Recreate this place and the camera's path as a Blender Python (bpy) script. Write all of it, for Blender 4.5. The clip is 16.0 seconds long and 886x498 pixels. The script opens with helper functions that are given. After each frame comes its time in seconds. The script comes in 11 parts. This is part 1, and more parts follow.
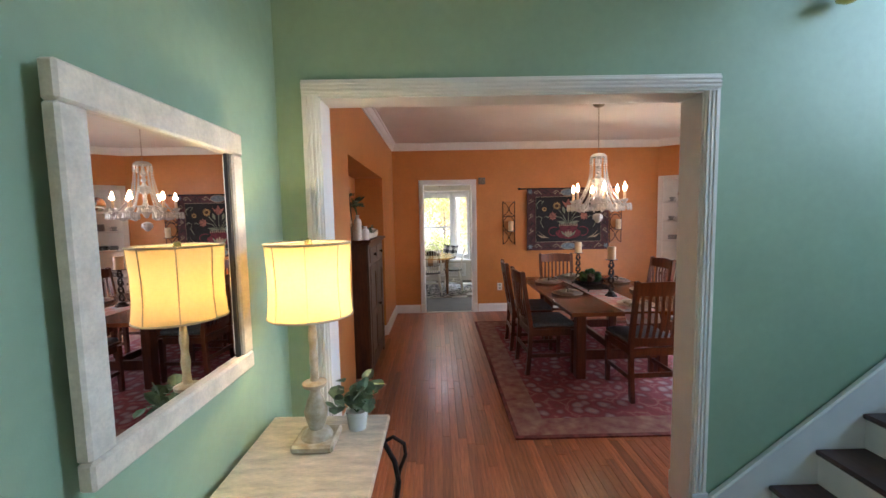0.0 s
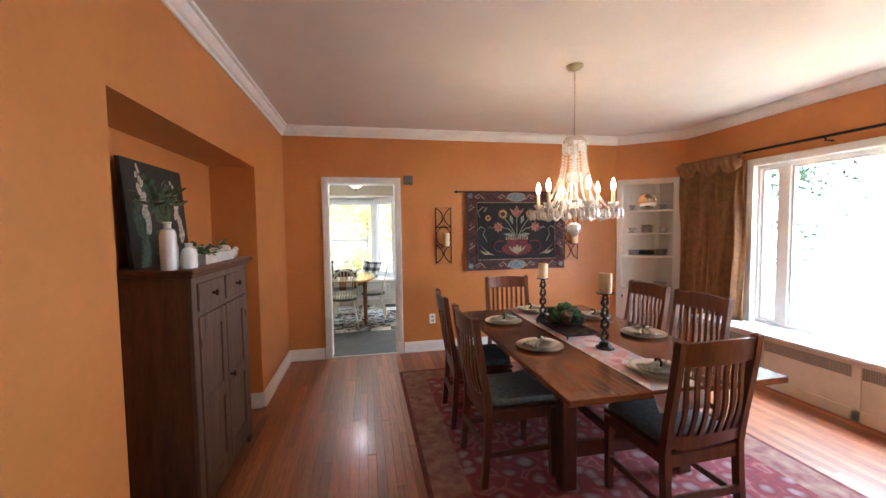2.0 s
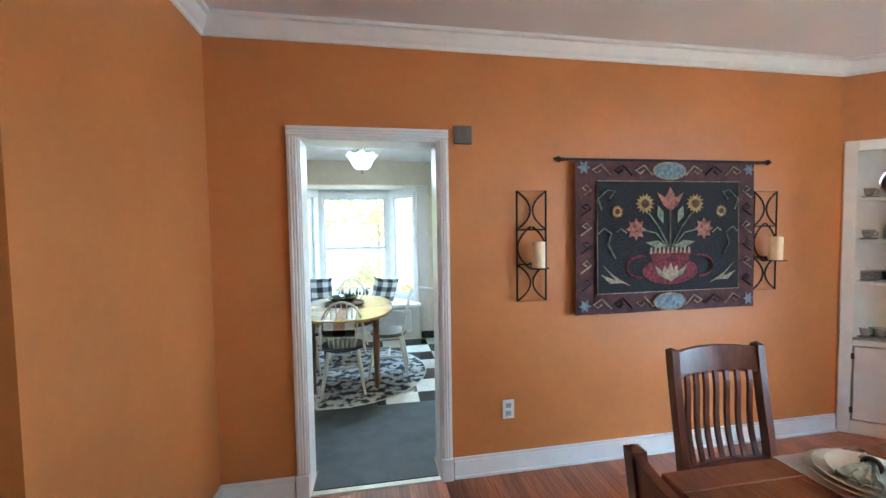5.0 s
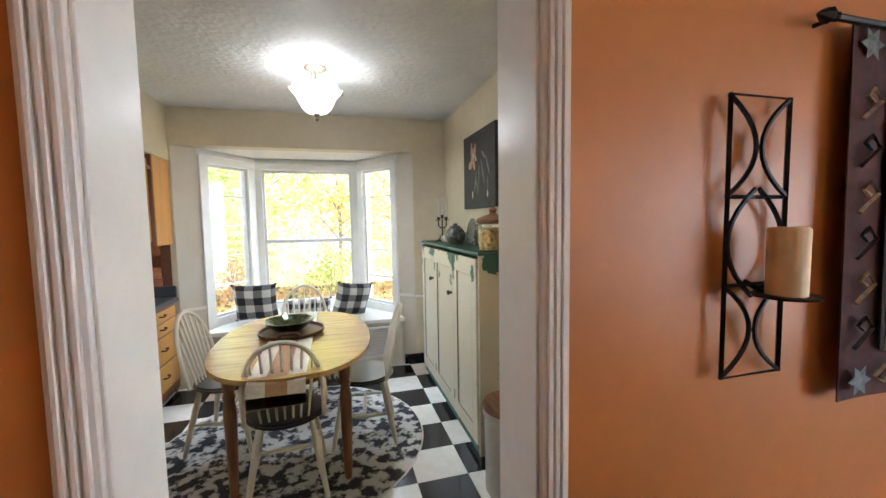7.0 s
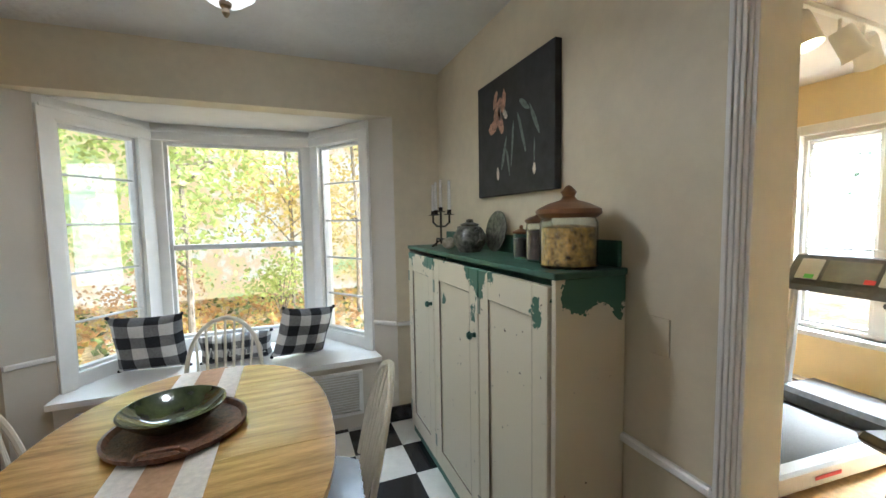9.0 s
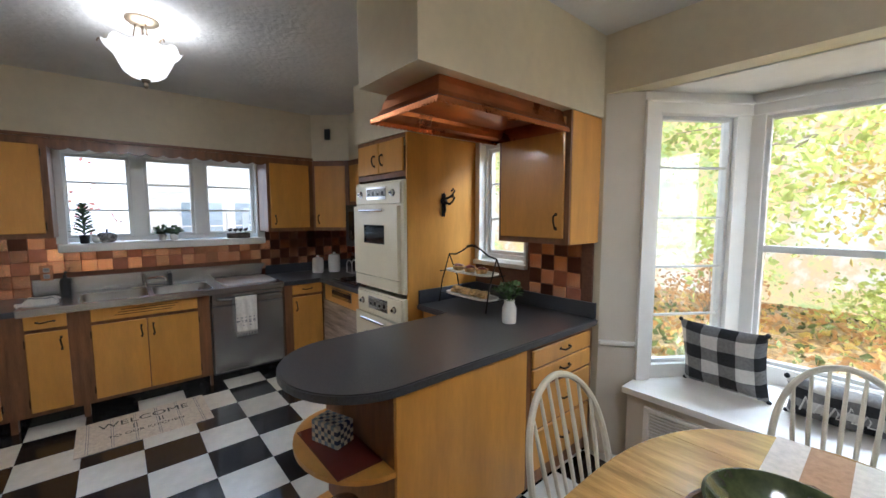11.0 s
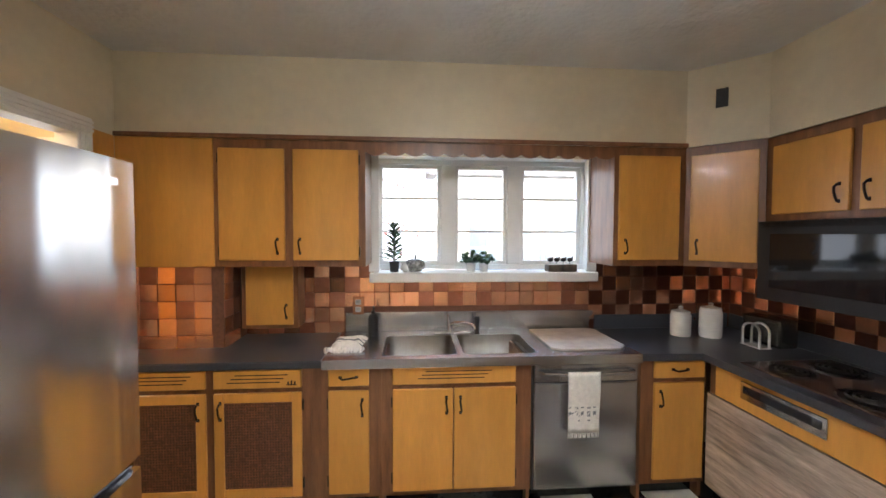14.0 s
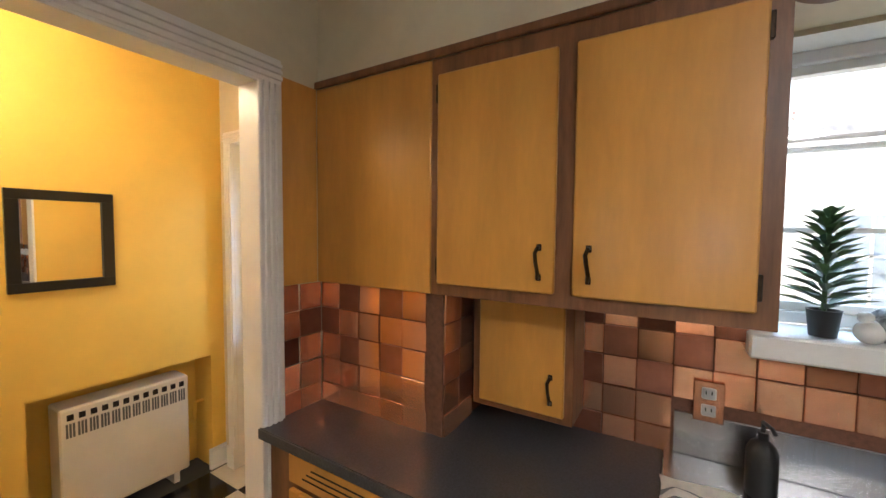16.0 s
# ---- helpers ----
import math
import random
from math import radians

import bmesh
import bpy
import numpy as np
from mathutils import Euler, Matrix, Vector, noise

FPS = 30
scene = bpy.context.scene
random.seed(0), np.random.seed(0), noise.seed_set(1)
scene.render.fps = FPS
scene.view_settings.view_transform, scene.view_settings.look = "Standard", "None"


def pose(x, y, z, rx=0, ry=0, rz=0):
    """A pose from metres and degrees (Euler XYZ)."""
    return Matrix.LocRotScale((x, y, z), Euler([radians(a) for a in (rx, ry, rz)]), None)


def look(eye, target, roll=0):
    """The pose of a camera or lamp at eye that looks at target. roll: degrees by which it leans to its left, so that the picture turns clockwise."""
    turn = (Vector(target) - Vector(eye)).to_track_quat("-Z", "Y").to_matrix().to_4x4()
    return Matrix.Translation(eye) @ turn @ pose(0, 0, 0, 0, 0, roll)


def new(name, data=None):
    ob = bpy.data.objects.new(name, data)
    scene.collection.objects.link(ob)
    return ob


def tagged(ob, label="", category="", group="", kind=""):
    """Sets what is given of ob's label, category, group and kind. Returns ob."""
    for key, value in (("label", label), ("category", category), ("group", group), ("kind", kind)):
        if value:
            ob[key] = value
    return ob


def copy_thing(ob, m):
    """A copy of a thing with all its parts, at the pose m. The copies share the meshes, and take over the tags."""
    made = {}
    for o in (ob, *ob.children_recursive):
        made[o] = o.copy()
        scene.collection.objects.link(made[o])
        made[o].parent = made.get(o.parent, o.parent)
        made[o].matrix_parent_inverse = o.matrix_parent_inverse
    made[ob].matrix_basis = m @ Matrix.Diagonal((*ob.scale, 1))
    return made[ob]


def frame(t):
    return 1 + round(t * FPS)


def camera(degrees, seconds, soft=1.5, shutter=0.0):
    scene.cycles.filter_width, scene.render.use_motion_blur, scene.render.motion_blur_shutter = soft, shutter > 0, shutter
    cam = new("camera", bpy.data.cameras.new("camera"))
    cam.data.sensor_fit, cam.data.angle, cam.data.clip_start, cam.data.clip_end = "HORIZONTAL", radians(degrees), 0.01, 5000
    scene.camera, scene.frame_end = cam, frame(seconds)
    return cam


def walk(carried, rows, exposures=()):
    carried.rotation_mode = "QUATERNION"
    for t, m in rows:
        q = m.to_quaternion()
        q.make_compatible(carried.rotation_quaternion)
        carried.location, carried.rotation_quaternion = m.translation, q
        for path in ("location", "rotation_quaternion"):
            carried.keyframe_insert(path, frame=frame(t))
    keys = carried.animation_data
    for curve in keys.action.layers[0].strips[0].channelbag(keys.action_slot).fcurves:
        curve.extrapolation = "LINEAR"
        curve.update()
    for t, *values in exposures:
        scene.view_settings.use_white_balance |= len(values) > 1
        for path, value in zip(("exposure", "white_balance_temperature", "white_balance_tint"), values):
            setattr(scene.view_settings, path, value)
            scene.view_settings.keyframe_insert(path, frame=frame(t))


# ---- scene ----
cam = camera(97.8, 16.0)
PATH = [
    (0, (0.265, 0.015, 1.541), (0.287, 2.009, 1.38), -1.1),
    (0.5, (0.359, 0.347, 1.537), (0.655, 2.316, 1.352), -1.0),
    (1, (0.441, 0.744, 1.513), (0.808, 2.702, 1.337), -1.0),
    (1.5, (0.442, 1.151, 1.533), (0.811, 3.112, 1.395), -0.9),
    (2, (0.457, 1.538, 1.533), (0.847, 3.497, 1.424), -0.8),
    (2.4, (0.489, 1.854, 1.53), (0.911, 3.807, 1.443), -0.9),
    (2.5, (0.495, 1.934, 1.542), (0.92, 3.886, 1.443), -0.7),
    (3, (0.48, 2.32, 1.548), (0.916, 4.269, 1.437), -0.8),
    (3.5, (0.492, 2.709, 1.552), (0.917, 4.661, 1.454), -0.8),
    (4, (0.484, 3.116, 1.55), (0.875, 5.074, 1.43), -0.9),
    (4.3, (0.446, 3.361, 1.535), (0.843, 5.318, 1.436), -1.0),
    (4.5, (0.441, 3.522, 1.55), (0.82, 5.482, 1.427), -1.0),
    (5, (0.447, 3.945, 1.541), (0.786, 5.914, 1.448), -0.9),
    (5.2, (0.492, 4.078, 1.509), (0.777, 6.056, 1.434), -1.2),
    (7.3, (0.398, 5.744, 1.488), (1.012, 7.641, 1.335), -0.9),
    (7.5, (0.427, 5.890, 1.477), (1.103, 7.767, 1.329), -0.9),
    (8, (0.475, 6.247, 1.452), (1.37, 8.030, 1.31), -0.9),
    (8.2, (0.508, 6.356, 1.445), (1.49, 8.092, 1.306), -0.9),
    (10.3, (0.317, 7.192, 1.52), (-0.385, 9.058, 1.356), -0.6),
    (10.5, (0.279, 7.222, 1.516), (-0.705, 8.955, 1.346), -0.4),
    (11, (0.185, 7.225, 1.505), (-1.334, 8.514, 1.324), -0.1),
    (11.5, (0.029, 7.167, 1.51), (-1.763, 8.037, 1.33), -0.0),
    (12, (-0.22, 7.145, 1.527), (-2.123, 7.743, 1.378), -0.0),
    (12.5, (-0.531, 7.183, 1.535), (-2.477, 7.63, 1.423), 0.0),
    (13, (-0.861, 7.208, 1.548), (-2.823, 7.582, 1.447), 0.2),
    (13.5, (-1.206, 7.168, 1.55), (-3.182, 7.464, 1.463), 0.2),
    (14, (-1.556, 7.164, 1.52), (-3.549, 7.313, 1.445), 0.2),
    (14.5, (-1.89, 7.103, 1.542), (-3.889, 7.081, 1.457), 0.4),
    (15, (-2.224, 7.005, 1.542), (-4.202, 6.724, 1.466), 0.4),
    (15.5, (-2.562, 6.897, 1.516), (-4.453, 6.247, 1.466), 0.5),
    (16, (-2.824, 6.701, 1.535), (-4.528, 5.66, 1.435), 0.5),
]
walk(cam, [(t, look(e, g, r)) for t, e, g, r in PATH],
     exposures=[(0, 0.85, 5500, 14), (1.5, 1.1, 5800, 14), (2.5, 1.35, 5000, 5), (5.2, 1.4, 4500, -4), (7.3, 0.75, 5700, 9), (8.2, 0.42, 5600, 6), (10.3, 0.15, 5500, 10), (11.0, 0.3, 5600, 11), (12.0, 0.95, 5450, 10), (13.5, 1.25, 6100, 13), (15.0, 1.25, 6200, 13), (16, 1.1, 6100, 12)])

# ---- world, sun and backdrops' light ----
world = bpy.data.worlds.new("sky_world")
scene.world = world
world.use_nodes = True
wn = world.node_tree.nodes
sky = wn.new("ShaderNodeTexSky")
sky.sky_type = 'NISHITA'
sky.sun_disc = False
SUN_EL, SUN_AZ = 33.0, 135.0
sky.sun_elevation = radians(SUN_EL)
sky.sun_rotation = radians(SUN_AZ)
world.node_tree.links.new(sky.outputs[0], wn["Background"].inputs[0])
wn["Background"].inputs[1].default_value = 0.15


def window_light(name, loc, target, w, h, power, color):
    """The sky's light that falls in through a window, from outside above it."""
    d = bpy.data.lights.new(name, 'AREA')
    d.shape = 'RECTANGLE'
    d.size, d.size_y, d.energy, d.color = w, h, power, color
    o = new(name, d)
    o.matrix_basis = look(loc, target)
    return o


def lamp(name, kind, loc, power, color, size=0.05, target=None, spot=60):
    d = bpy.data.lights.new(name, kind)
    d.energy = power
    d.color = color
    if kind in ('POINT', 'SPOT'):
        d.shadow_soft_size = size
    if kind == 'SPOT':
        d.spot_size = radians(spot)
    if kind == 'SUN':
        d.angle = radians(0.6)
    o = new(name, d)
    o.matrix_basis = look(loc, target) if target else pose(*loc)
    return o


sd = Vector((math.sin(radians(SUN_AZ)) * math.cos(radians(SUN_EL)), math.cos(radians(SUN_AZ)) * math.cos(radians(SUN_EL)), math.sin(radians(SUN_EL))))
lamp("sun", 'SUN', sd * 40, 3.5, (1.0, 0.88, 0.72), target=(0, 0, 0))

window_light("bay_sky_light", (0.12, 11.5, 3.5), (0.1, 8.6, 0.7), 2.4, 1.2, 260, (0.80, 0.90, 1.0))
window_light("sink_sky_light", (-5.7, 7.65, 3.4), (-3.0, 7.6, 0.8), 2.0, 1.0, 95, (0.45, 0.70, 1.0))
window_light("dining_sky_light", (6.0, 3.8, 3.9), (2.4, 4.0, 0.0), 2.6, 1.4, 580, (0.60, 0.82, 1.0))
window_light("gym_sky_light", (5.6, 7.8, 3.2), (2.8, 7.9, 0.6), 2.2, 1.2, 3000, (1.0, 0.97, 0.90))
window_light("landing_sky_light", (5.6, 0.0, 4.2), (1.5, 1.8, 2.4), 2.6, 2.4, 130, (0.30, 0.66, 1.0))

# ---- materials ----
MATS = {}


def mat(name, color, rough=0.5, metal=0.0, var=0.12, scale=6.0, bump=0.0, bscale=60.0, color2=None, stretch=(1, 1, 1),
        per_object=0.0, per_island=0.0, coat=0.0, emit=None, power=0.0, trans=0.0, rvar=0.0, fine=0.0):
    """A procedural surface: two scales of mottling, optional grain stretched along an axis, and relief."""
    if name in MATS:
        return MATS[name]
    m = bpy.data.materials.new(name)
    m.use_nodes = True
    nt = m.node_tree
    N, L = nt.nodes, nt.links
    b = N["Principled BSDF"]
    b.inputs["Metallic"].default_value = metal
    b.inputs["Roughness"].default_value = rough
    if coat:
        b.inputs["Coat Weight"].default_value = coat
        b.inputs["Coat Roughness"].default_value = 0.12
    if trans:
        b.inputs["Transmission Weight"].default_value = trans
    tc = N.new("ShaderNodeTexCoord")
    mp = N.new("ShaderNodeMapping")
    mp.inputs["Scale"].default_value = stretch
    L.new(tc.outputs["Object"], mp.inputs["Vector"])
    n1 = N.new("ShaderNodeTexNoise")
    n1.inputs["Scale"].default_value = scale
    n1.inputs["Detail"].default_value = 6
    n1.inputs["Roughness"].default_value = 0.6
    L.new(mp.outputs[0], n1.inputs["Vector"])
    mix = N.new("ShaderNodeMix")
    mix.data_type = 'RGBA'
    c = Vector(color)
    c2 = Vector(color2) if color2 else c * (1 - 2 * var)
    mix.inputs[6].default_value = (*c2, 1)
    mix.inputs[7].default_value = (*(c * (1 + var) if not color2 else c), 1)
    ramp = N.new("ShaderNodeMapRange")
    ramp.inputs[1].default_value, ramp.inputs[2].default_value = 0.3, 0.7
    L.new(n1.outputs["Fac"], ramp.inputs[0])
    L.new(ramp.outputs[0], mix.inputs[0])
    out = mix.outputs[2]
    if fine:
        n3 = N.new("ShaderNodeTexNoise")
        n3.inputs["Scale"].default_value = scale * 9
        n3.inputs["Detail"].default_value = 4
        L.new(mp.outputs[0], n3.inputs["Vector"])
        hf = N.new("ShaderNodeHueSaturation")
        mr = N.new("ShaderNodeMapRange")
        mr.inputs[1].default_value, mr.inputs[2].default_value = 0.3, 0.7
        mr.inputs[3].default_value, mr.inputs[4].default_value = 1 - fine, 1 + fine
        L.new(n3.outputs["Fac"], mr.inputs[0])
        L.new(mr.outputs[0], hf.inputs["Value"])
        L.new(out, hf.inputs["Color"])
        out = hf.outputs[0]
    if per_object or per_island:
        hs = N.new("ShaderNodeHueSaturation")
        mr = N.new("ShaderNodeMapRange")
        a = per_object or per_island
        mr.inputs[3].default_value, mr.inputs[4].default_value = 1 - a, 1 + a
        src = N.new("ShaderNodeObjectInfo").outputs["Random"] if per_object else N.new("ShaderNodeNewGeometry").outputs["Random Per Island"]
        L.new(src, mr.inputs[0])
        L.new(mr.outputs[0], hs.inputs["Value"])
        L.new(out, hs.inputs["Color"])
        out = hs.outputs[0]
    L.new(out, b.inputs["Base Color"])
    if rvar:
        mr = N.new("ShaderNodeMapRange")
        mr.inputs[3].default_value, mr.inputs[4].default_value = max(rough - rvar, 0.02), rough + rvar
        L.new(n1.outputs["Fac"], mr.inputs[0])
        L.new(mr.outputs[0], b.inputs["Roughness"])
    if bump:
        n2 = N.new("ShaderNodeTexNoise")
        n2.inputs["Scale"].default_value = bscale
        n2.inputs["Detail"].default_value = 5
        L.new(mp.outputs[0], n2.inputs["Vector"])
        bp = N.new("ShaderNodeBump")
        bp.inputs["Strength"].default_value = bump
        bp.inputs["Distance"].default_value = 0.004
        L.new(n2.outputs["Fac"], bp.inputs["Height"])
        L.new(bp.outputs[0], b.inputs["Normal"])
    if emit:
        b.inputs["Emission Color"].default_value = (*emit, 1)
        b.inputs["Emission Strength"].default_value = power
    MATS[name] = m
    return m


def clear_glass(name, tint=(1, 1, 1), rough=0.0, ior=1.45):
    if name in MATS:
        return MATS[name]
    m = mat(name, tint, rough, var=0.0)
    b = m.node_tree.nodes["Principled BSDF"]
    b.inputs["Transmission Weight"].default_value = 1.0
    b.inputs["IOR"].default_value = ior
    return m


def pane_glass():
    """Window glass: mostly see-through, with a faint gloss."""
    if "pane_glass" in MATS:
        return MATS["pane_glass"]
    m = bpy.data.materials.new("pane_glass")
    m.use_nodes = True
    N, L = m.node_tree.nodes, m.node_tree.links
    N.remove(N["Principled BSDF"])
    t, g, x = N.new("ShaderNodeBsdfTransparent"), N.new("ShaderNodeBsdfGlossy"), N.new("ShaderNodeMixShader")
    g.inputs["Roughness"].default_value = 0.02
    x.inputs[0].default_value = 0.05
    L.new(t.outputs[0], x.inputs[1])
    L.new(g.outputs[0], x.inputs[2])
    L.new(x.outputs[0], N["Material Output"].inputs[0])
    MATS["pane_glass"] = m
    return m


ORANGE = mat("orange_wall_paint", (0.53, 0.20, 0.045), 0.42, var=0.05, scale=2.5, bump=0.08, bscale=220, fine=0.03)
GREEN = mat("sage_green_wall_paint", (0.30, 0.42, 0.29), 0.5, var=0.05, scale=2.5, bump=0.08, bscale=220, fine=0.03)
CREAM = mat("cream_wall_paint", (0.66, 0.58, 0.42), 0.5, var=0.04, scale=2.0, bump=0.08, bscale=200, fine=0.03)
BAYGREY = mat("warm_grey_wall_paint", (0.62, 0.57, 0.48), 0.5, var=0.04, scale=2.0, bump=0.08, bscale=200)
YELLOW = mat("yellow_wall_paint", (0.86, 0.56, 0.10), 0.5, var=0.05, scale=2.0, bump=0.08, bscale=200)
GYMYEL = mat("pale_yellow_wall_paint", (0.80, 0.64, 0.34), 0.5, var=0.04, scale=2.0, bump=0.06, bscale=200)
WHITE = mat("white_trim_paint", (0.80, 0.78, 0.74), 0.35, var=0.03, scale=8, bump=0.05, bscale=120)
CEIL = mat("white_ceiling_plaster", (0.74, 0.69, 0.64), 0.7, var=0.03, scale=2, bump=0.06, bscale=150)
KCEIL = mat("stippled_ceiling_plaster", (0.70, 0.69, 0.67), 0.6, var=0.05, scale=3, bump=1.0, bscale=26)
KCEIL.node_tree.nodes["Bump"].inputs["Distance"].default_value = 0.008
WOODF = mat("red_oak_strip_floor", (0.36, 0.125, 0.05), 0.38, var=0.22, scale=5, stretch=(14, 1, 14), bump=0.12, bscale=30, per_object=0.34, coat=0.12, fine=0.14)
WOODJ = mat("red_oak_strip_floor_far", (0.36, 0.125, 0.05), 0.38, var=0.2, scale=5, stretch=(14, 1, 14), bump=0.12, bscale=30, per_island=0.34, coat=0.12)
CHERRY = mat("dark_cherry_wood", (0.115, 0.032, 0.014), 0.3, var=0.25, scale=4, stretch=(10, 10, 1.2), bump=0.05, bscale=60, coat=0.2, fine=0.15)
TABLEW = mat("cherry_tabletop_wood", (0.17, 0.06, 0.025), 0.25, var=0.14, scale=3, stretch=(10, 1, 10), bump=0.04, bscale=60, coat=0.3, fine=0.15)
HUTCHW = mat("old_brown_stained_wood", (0.11, 0.038, 0.014), 0.5, var=0.3, scale=3, stretch=(8, 8, 1), bump=0.15, bscale=50, fine=0.2)
MAPLE = mat("honey_maple_veneer", (0.60, 0.285, 0.055), 0.33, var=0.09, scale=2.0, stretch=(4, 4, 0.8), bump=0.02, bscale=80, coat=0.2, fine=0.035, per_object=0.07)
FRAMEW = mat("brown_cabinet_frame_wood", (0.20, 0.085, 0.035), 0.4, var=0.2, scale=3, stretch=(8, 8, 1), bump=0.04, bscale=60, coat=0.1, fine=0.1)
SLATE = mat("charcoal_laminate", (0.052, 0.056, 0.065), 0.36, var=0.2, scale=160, coat=0.25, fine=0.2, bump=0.02, bscale=300)
BLACKT = mat("black_vinyl_tile", (0.016, 0.016, 0.018), 0.13, var=0.3, scale=12, per_object=0.2, bump=0.03, bscale=40)
WHITET = mat("ivory_vinyl_tile", (0.70, 0.68, 0.61), 0.15, var=0.05, scale=12, per_object=0.05, bump=0.03, bscale=40)
STEEL = mat("brushed_stainless_steel", (0.52, 0.52, 0.53), 0.27, 1.0, var=0.05, scale=4, stretch=(40, 40, 1), bump=0.02, bscale=80)
FSTEEL = mat("rippled_stainless_steel", (0.80, 0.80, 0.82), 0.2, 1.0, var=0.05, scale=4, stretch=(1, 1, 0.025), bump=1.0, bscale=6)
FSTEEL.node_tree.nodes["Bump"].inputs["Distance"].default_value = 0.022
FSTEEL.node_tree.nodes["Noise Texture.001"].inputs["Detail"].default_value = 0.5
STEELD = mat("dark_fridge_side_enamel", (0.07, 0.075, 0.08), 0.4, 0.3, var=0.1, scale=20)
CHROME = mat("chrome", (0.75, 0.75, 0.76), 0.1, 1.0, var=0.02)
IRON = mat("black_wrought_iron", (0.022, 0.018, 0.016), 0.5, 0.6, var=0.3, scale=40, bump=0.2, bscale=90)
BRONZE = mat("dark_bronze_pull", (0.05, 0.032, 0.02), 0.4, 0.8, var=0.3, scale=60)
BRASS = mat("polished_brass", (0.72, 0.50, 0.16), 0.22, 1.0, var=0.08)
COPPER = mat("copper_hood_metal", (0.52, 0.19, 0.075), 0.3, 1.0, var=0.2, scale=5, bump=0.08, bscale=14, rvar=0.1)
COPT = mat("copper_wall_tile", (0.82, 0.40, 0.23), 0.24, 0.8, var=0.12, scale=8, per_object=0.35, bump=0.08, bscale=25)
COPTB = mat("bright_copper_wall_tile", (0.95, 0.50, 0.30), 0.2, 0.85, var=0.1, scale=8, per_object=0.15, bump=0.1, bscale=20)
COPTR = mat("rose_copper_wall_tile", (0.42, 0.17, 0.105), 0.3, 0.7, var=0.15, scale=8, per_object=0.3, bump=0.1, bscale=20)
COPTD = mat("dark_copper_wall_tile", (0.13, 0.045, 0.025), 0.35, 0.7, var=0.2, scale=8, per_object=0.25, bump=0.08, bscale=25)
GROUT = mat("brown_grout", (0.16, 0.07, 0.04), 0.8, var=0.15, scale=60, bump=0.2, bscale=200)
OVENW = mat("cream_oven_enamel", (0.80, 0.74, 0.56), 0.2, var=0.02, scale=6, coat=0.3)
BLACKG = mat("black_glass", (0.012, 0.012, 0.014), 0.06, var=0.1)
CERAM = mat("white_glazed_ceramic", (0.78, 0.76, 0.72), 0.2, var=0.04, scale=20, coat=0.3)
CANDLE = mat("ivory_candle_wax", (0.78, 0.60, 0.36), 0.5, var=0.08, scale=14)
BULB = mat("warm_bulb", (1, 0.85, 0.6), 0.3, emit=(1.0, 0.66, 0.30), power=40.0, var=0)
CRYSTAL = mat("cut_crystal", (0.95, 0.93, 0.88), 0.05, var=0.0, trans=0.42)
OPAL = mat("frosted_lamp_glass", (0.86, 0.86, 0.84), 0.3, var=0.03, emit=(1.0, 0.97, 0.92), power=1.2, scale=20)
MIRROR = mat("mirror_glass", (0.9, 0.9, 0.9), 0.01, 1.0, var=0.0)
PGLASS = pane_glass()
LEAF = mat("green_leaf", (0.07, 0.14, 0.05), 0.45, var=0.4, scale=25, per_island=0.35)
EUCA = mat("eucalyptus_leaf", (0.13, 0.19, 0.11), 0.5, var=0.35, scale=20, per_island=0.4)
DISTR = mat("distressed_white_frame", (0.72, 0.66, 0.56), 0.55, var=0.10, scale=14, bump=0.2, bscale=50, fine=0.07)
STONE = mat("travertine_tabletop", (0.66, 0.55, 0.42), 0.3, var=0.18, scale=7, stretch=(1, 4, 1), fine=0.1, bump=0.03)
CHARC = mat("dark_stair_tread", (0.06, 0.018, 0.012), 0.35, var=0.3, scale=5, stretch=(8, 1, 8), coat=0.2)
BUFFT = mat("woven_linen", (0.62, 0.55, 0.45), 0.8, var=0.12, scale=60, bump=0.25, bscale=300)

# ---- mesh builders ----


def part(name, bm, material, parent=None, label="", smooth=False):
    me = bpy.data.meshes.new(name)
    bm.normal_update()
    bm.to_mesh(me)
    bm.free()
    for m in (material if isinstance(material, (list, tuple)) else [material]):
        me.materials.append(m)
    if smooth:
        for p in me.polygons:
            p.use_smooth = True
        me.set_sharp_from_angle(angle=radians(38))
    ob = new(name, me)
    if parent is not None:
        ob.parent = parent
        if parent.type == 'EMPTY':
            ob.matrix_parent_inverse = parent.matrix_basis.inverted()
    if label:
        ob["label"] = label
    return ob


def thing(name, label, category, loc=(0, 0, 0), group="", kind=""):
    return tagged(_at(new(name), loc), label, category, group, kind)


def _at(ob, loc):
    ob.location = loc
    ob.matrix_basis = pose(*loc)
    ob.empty_display_size = 0.05
    return ob


def B():
    return bmesh.new()


def box(bm, x0, x1, y0, y1, z0, z1, bev=0.0, mi=0, seg=1):
    v = [bm.verts.new((x, y, z)) for x in (x0, x1) for y in (y0, y1) for z in (z0, z1)]
    fs = [bm.faces.new([v[i] for i in q]) for q in ((0, 1, 3, 2), (4, 6, 7, 5), (0, 4, 5, 1), (2, 3, 7, 6), (0, 2, 6, 4), (1, 5, 7, 3))]
    for f in fs:
        f.material_index = mi
    if bev:
        es = list({e for f in fs for e in f.edges})
        r = bmesh.ops.bevel(bm, geom=es, offset=bev, segments=seg, affect='EDGES', profile=0.5)
        for f in r["faces"]:
            f.material_index = mi
    return v


def one(*a, **k):
    bm = B()
    box(bm, *a, **k)
    return bm


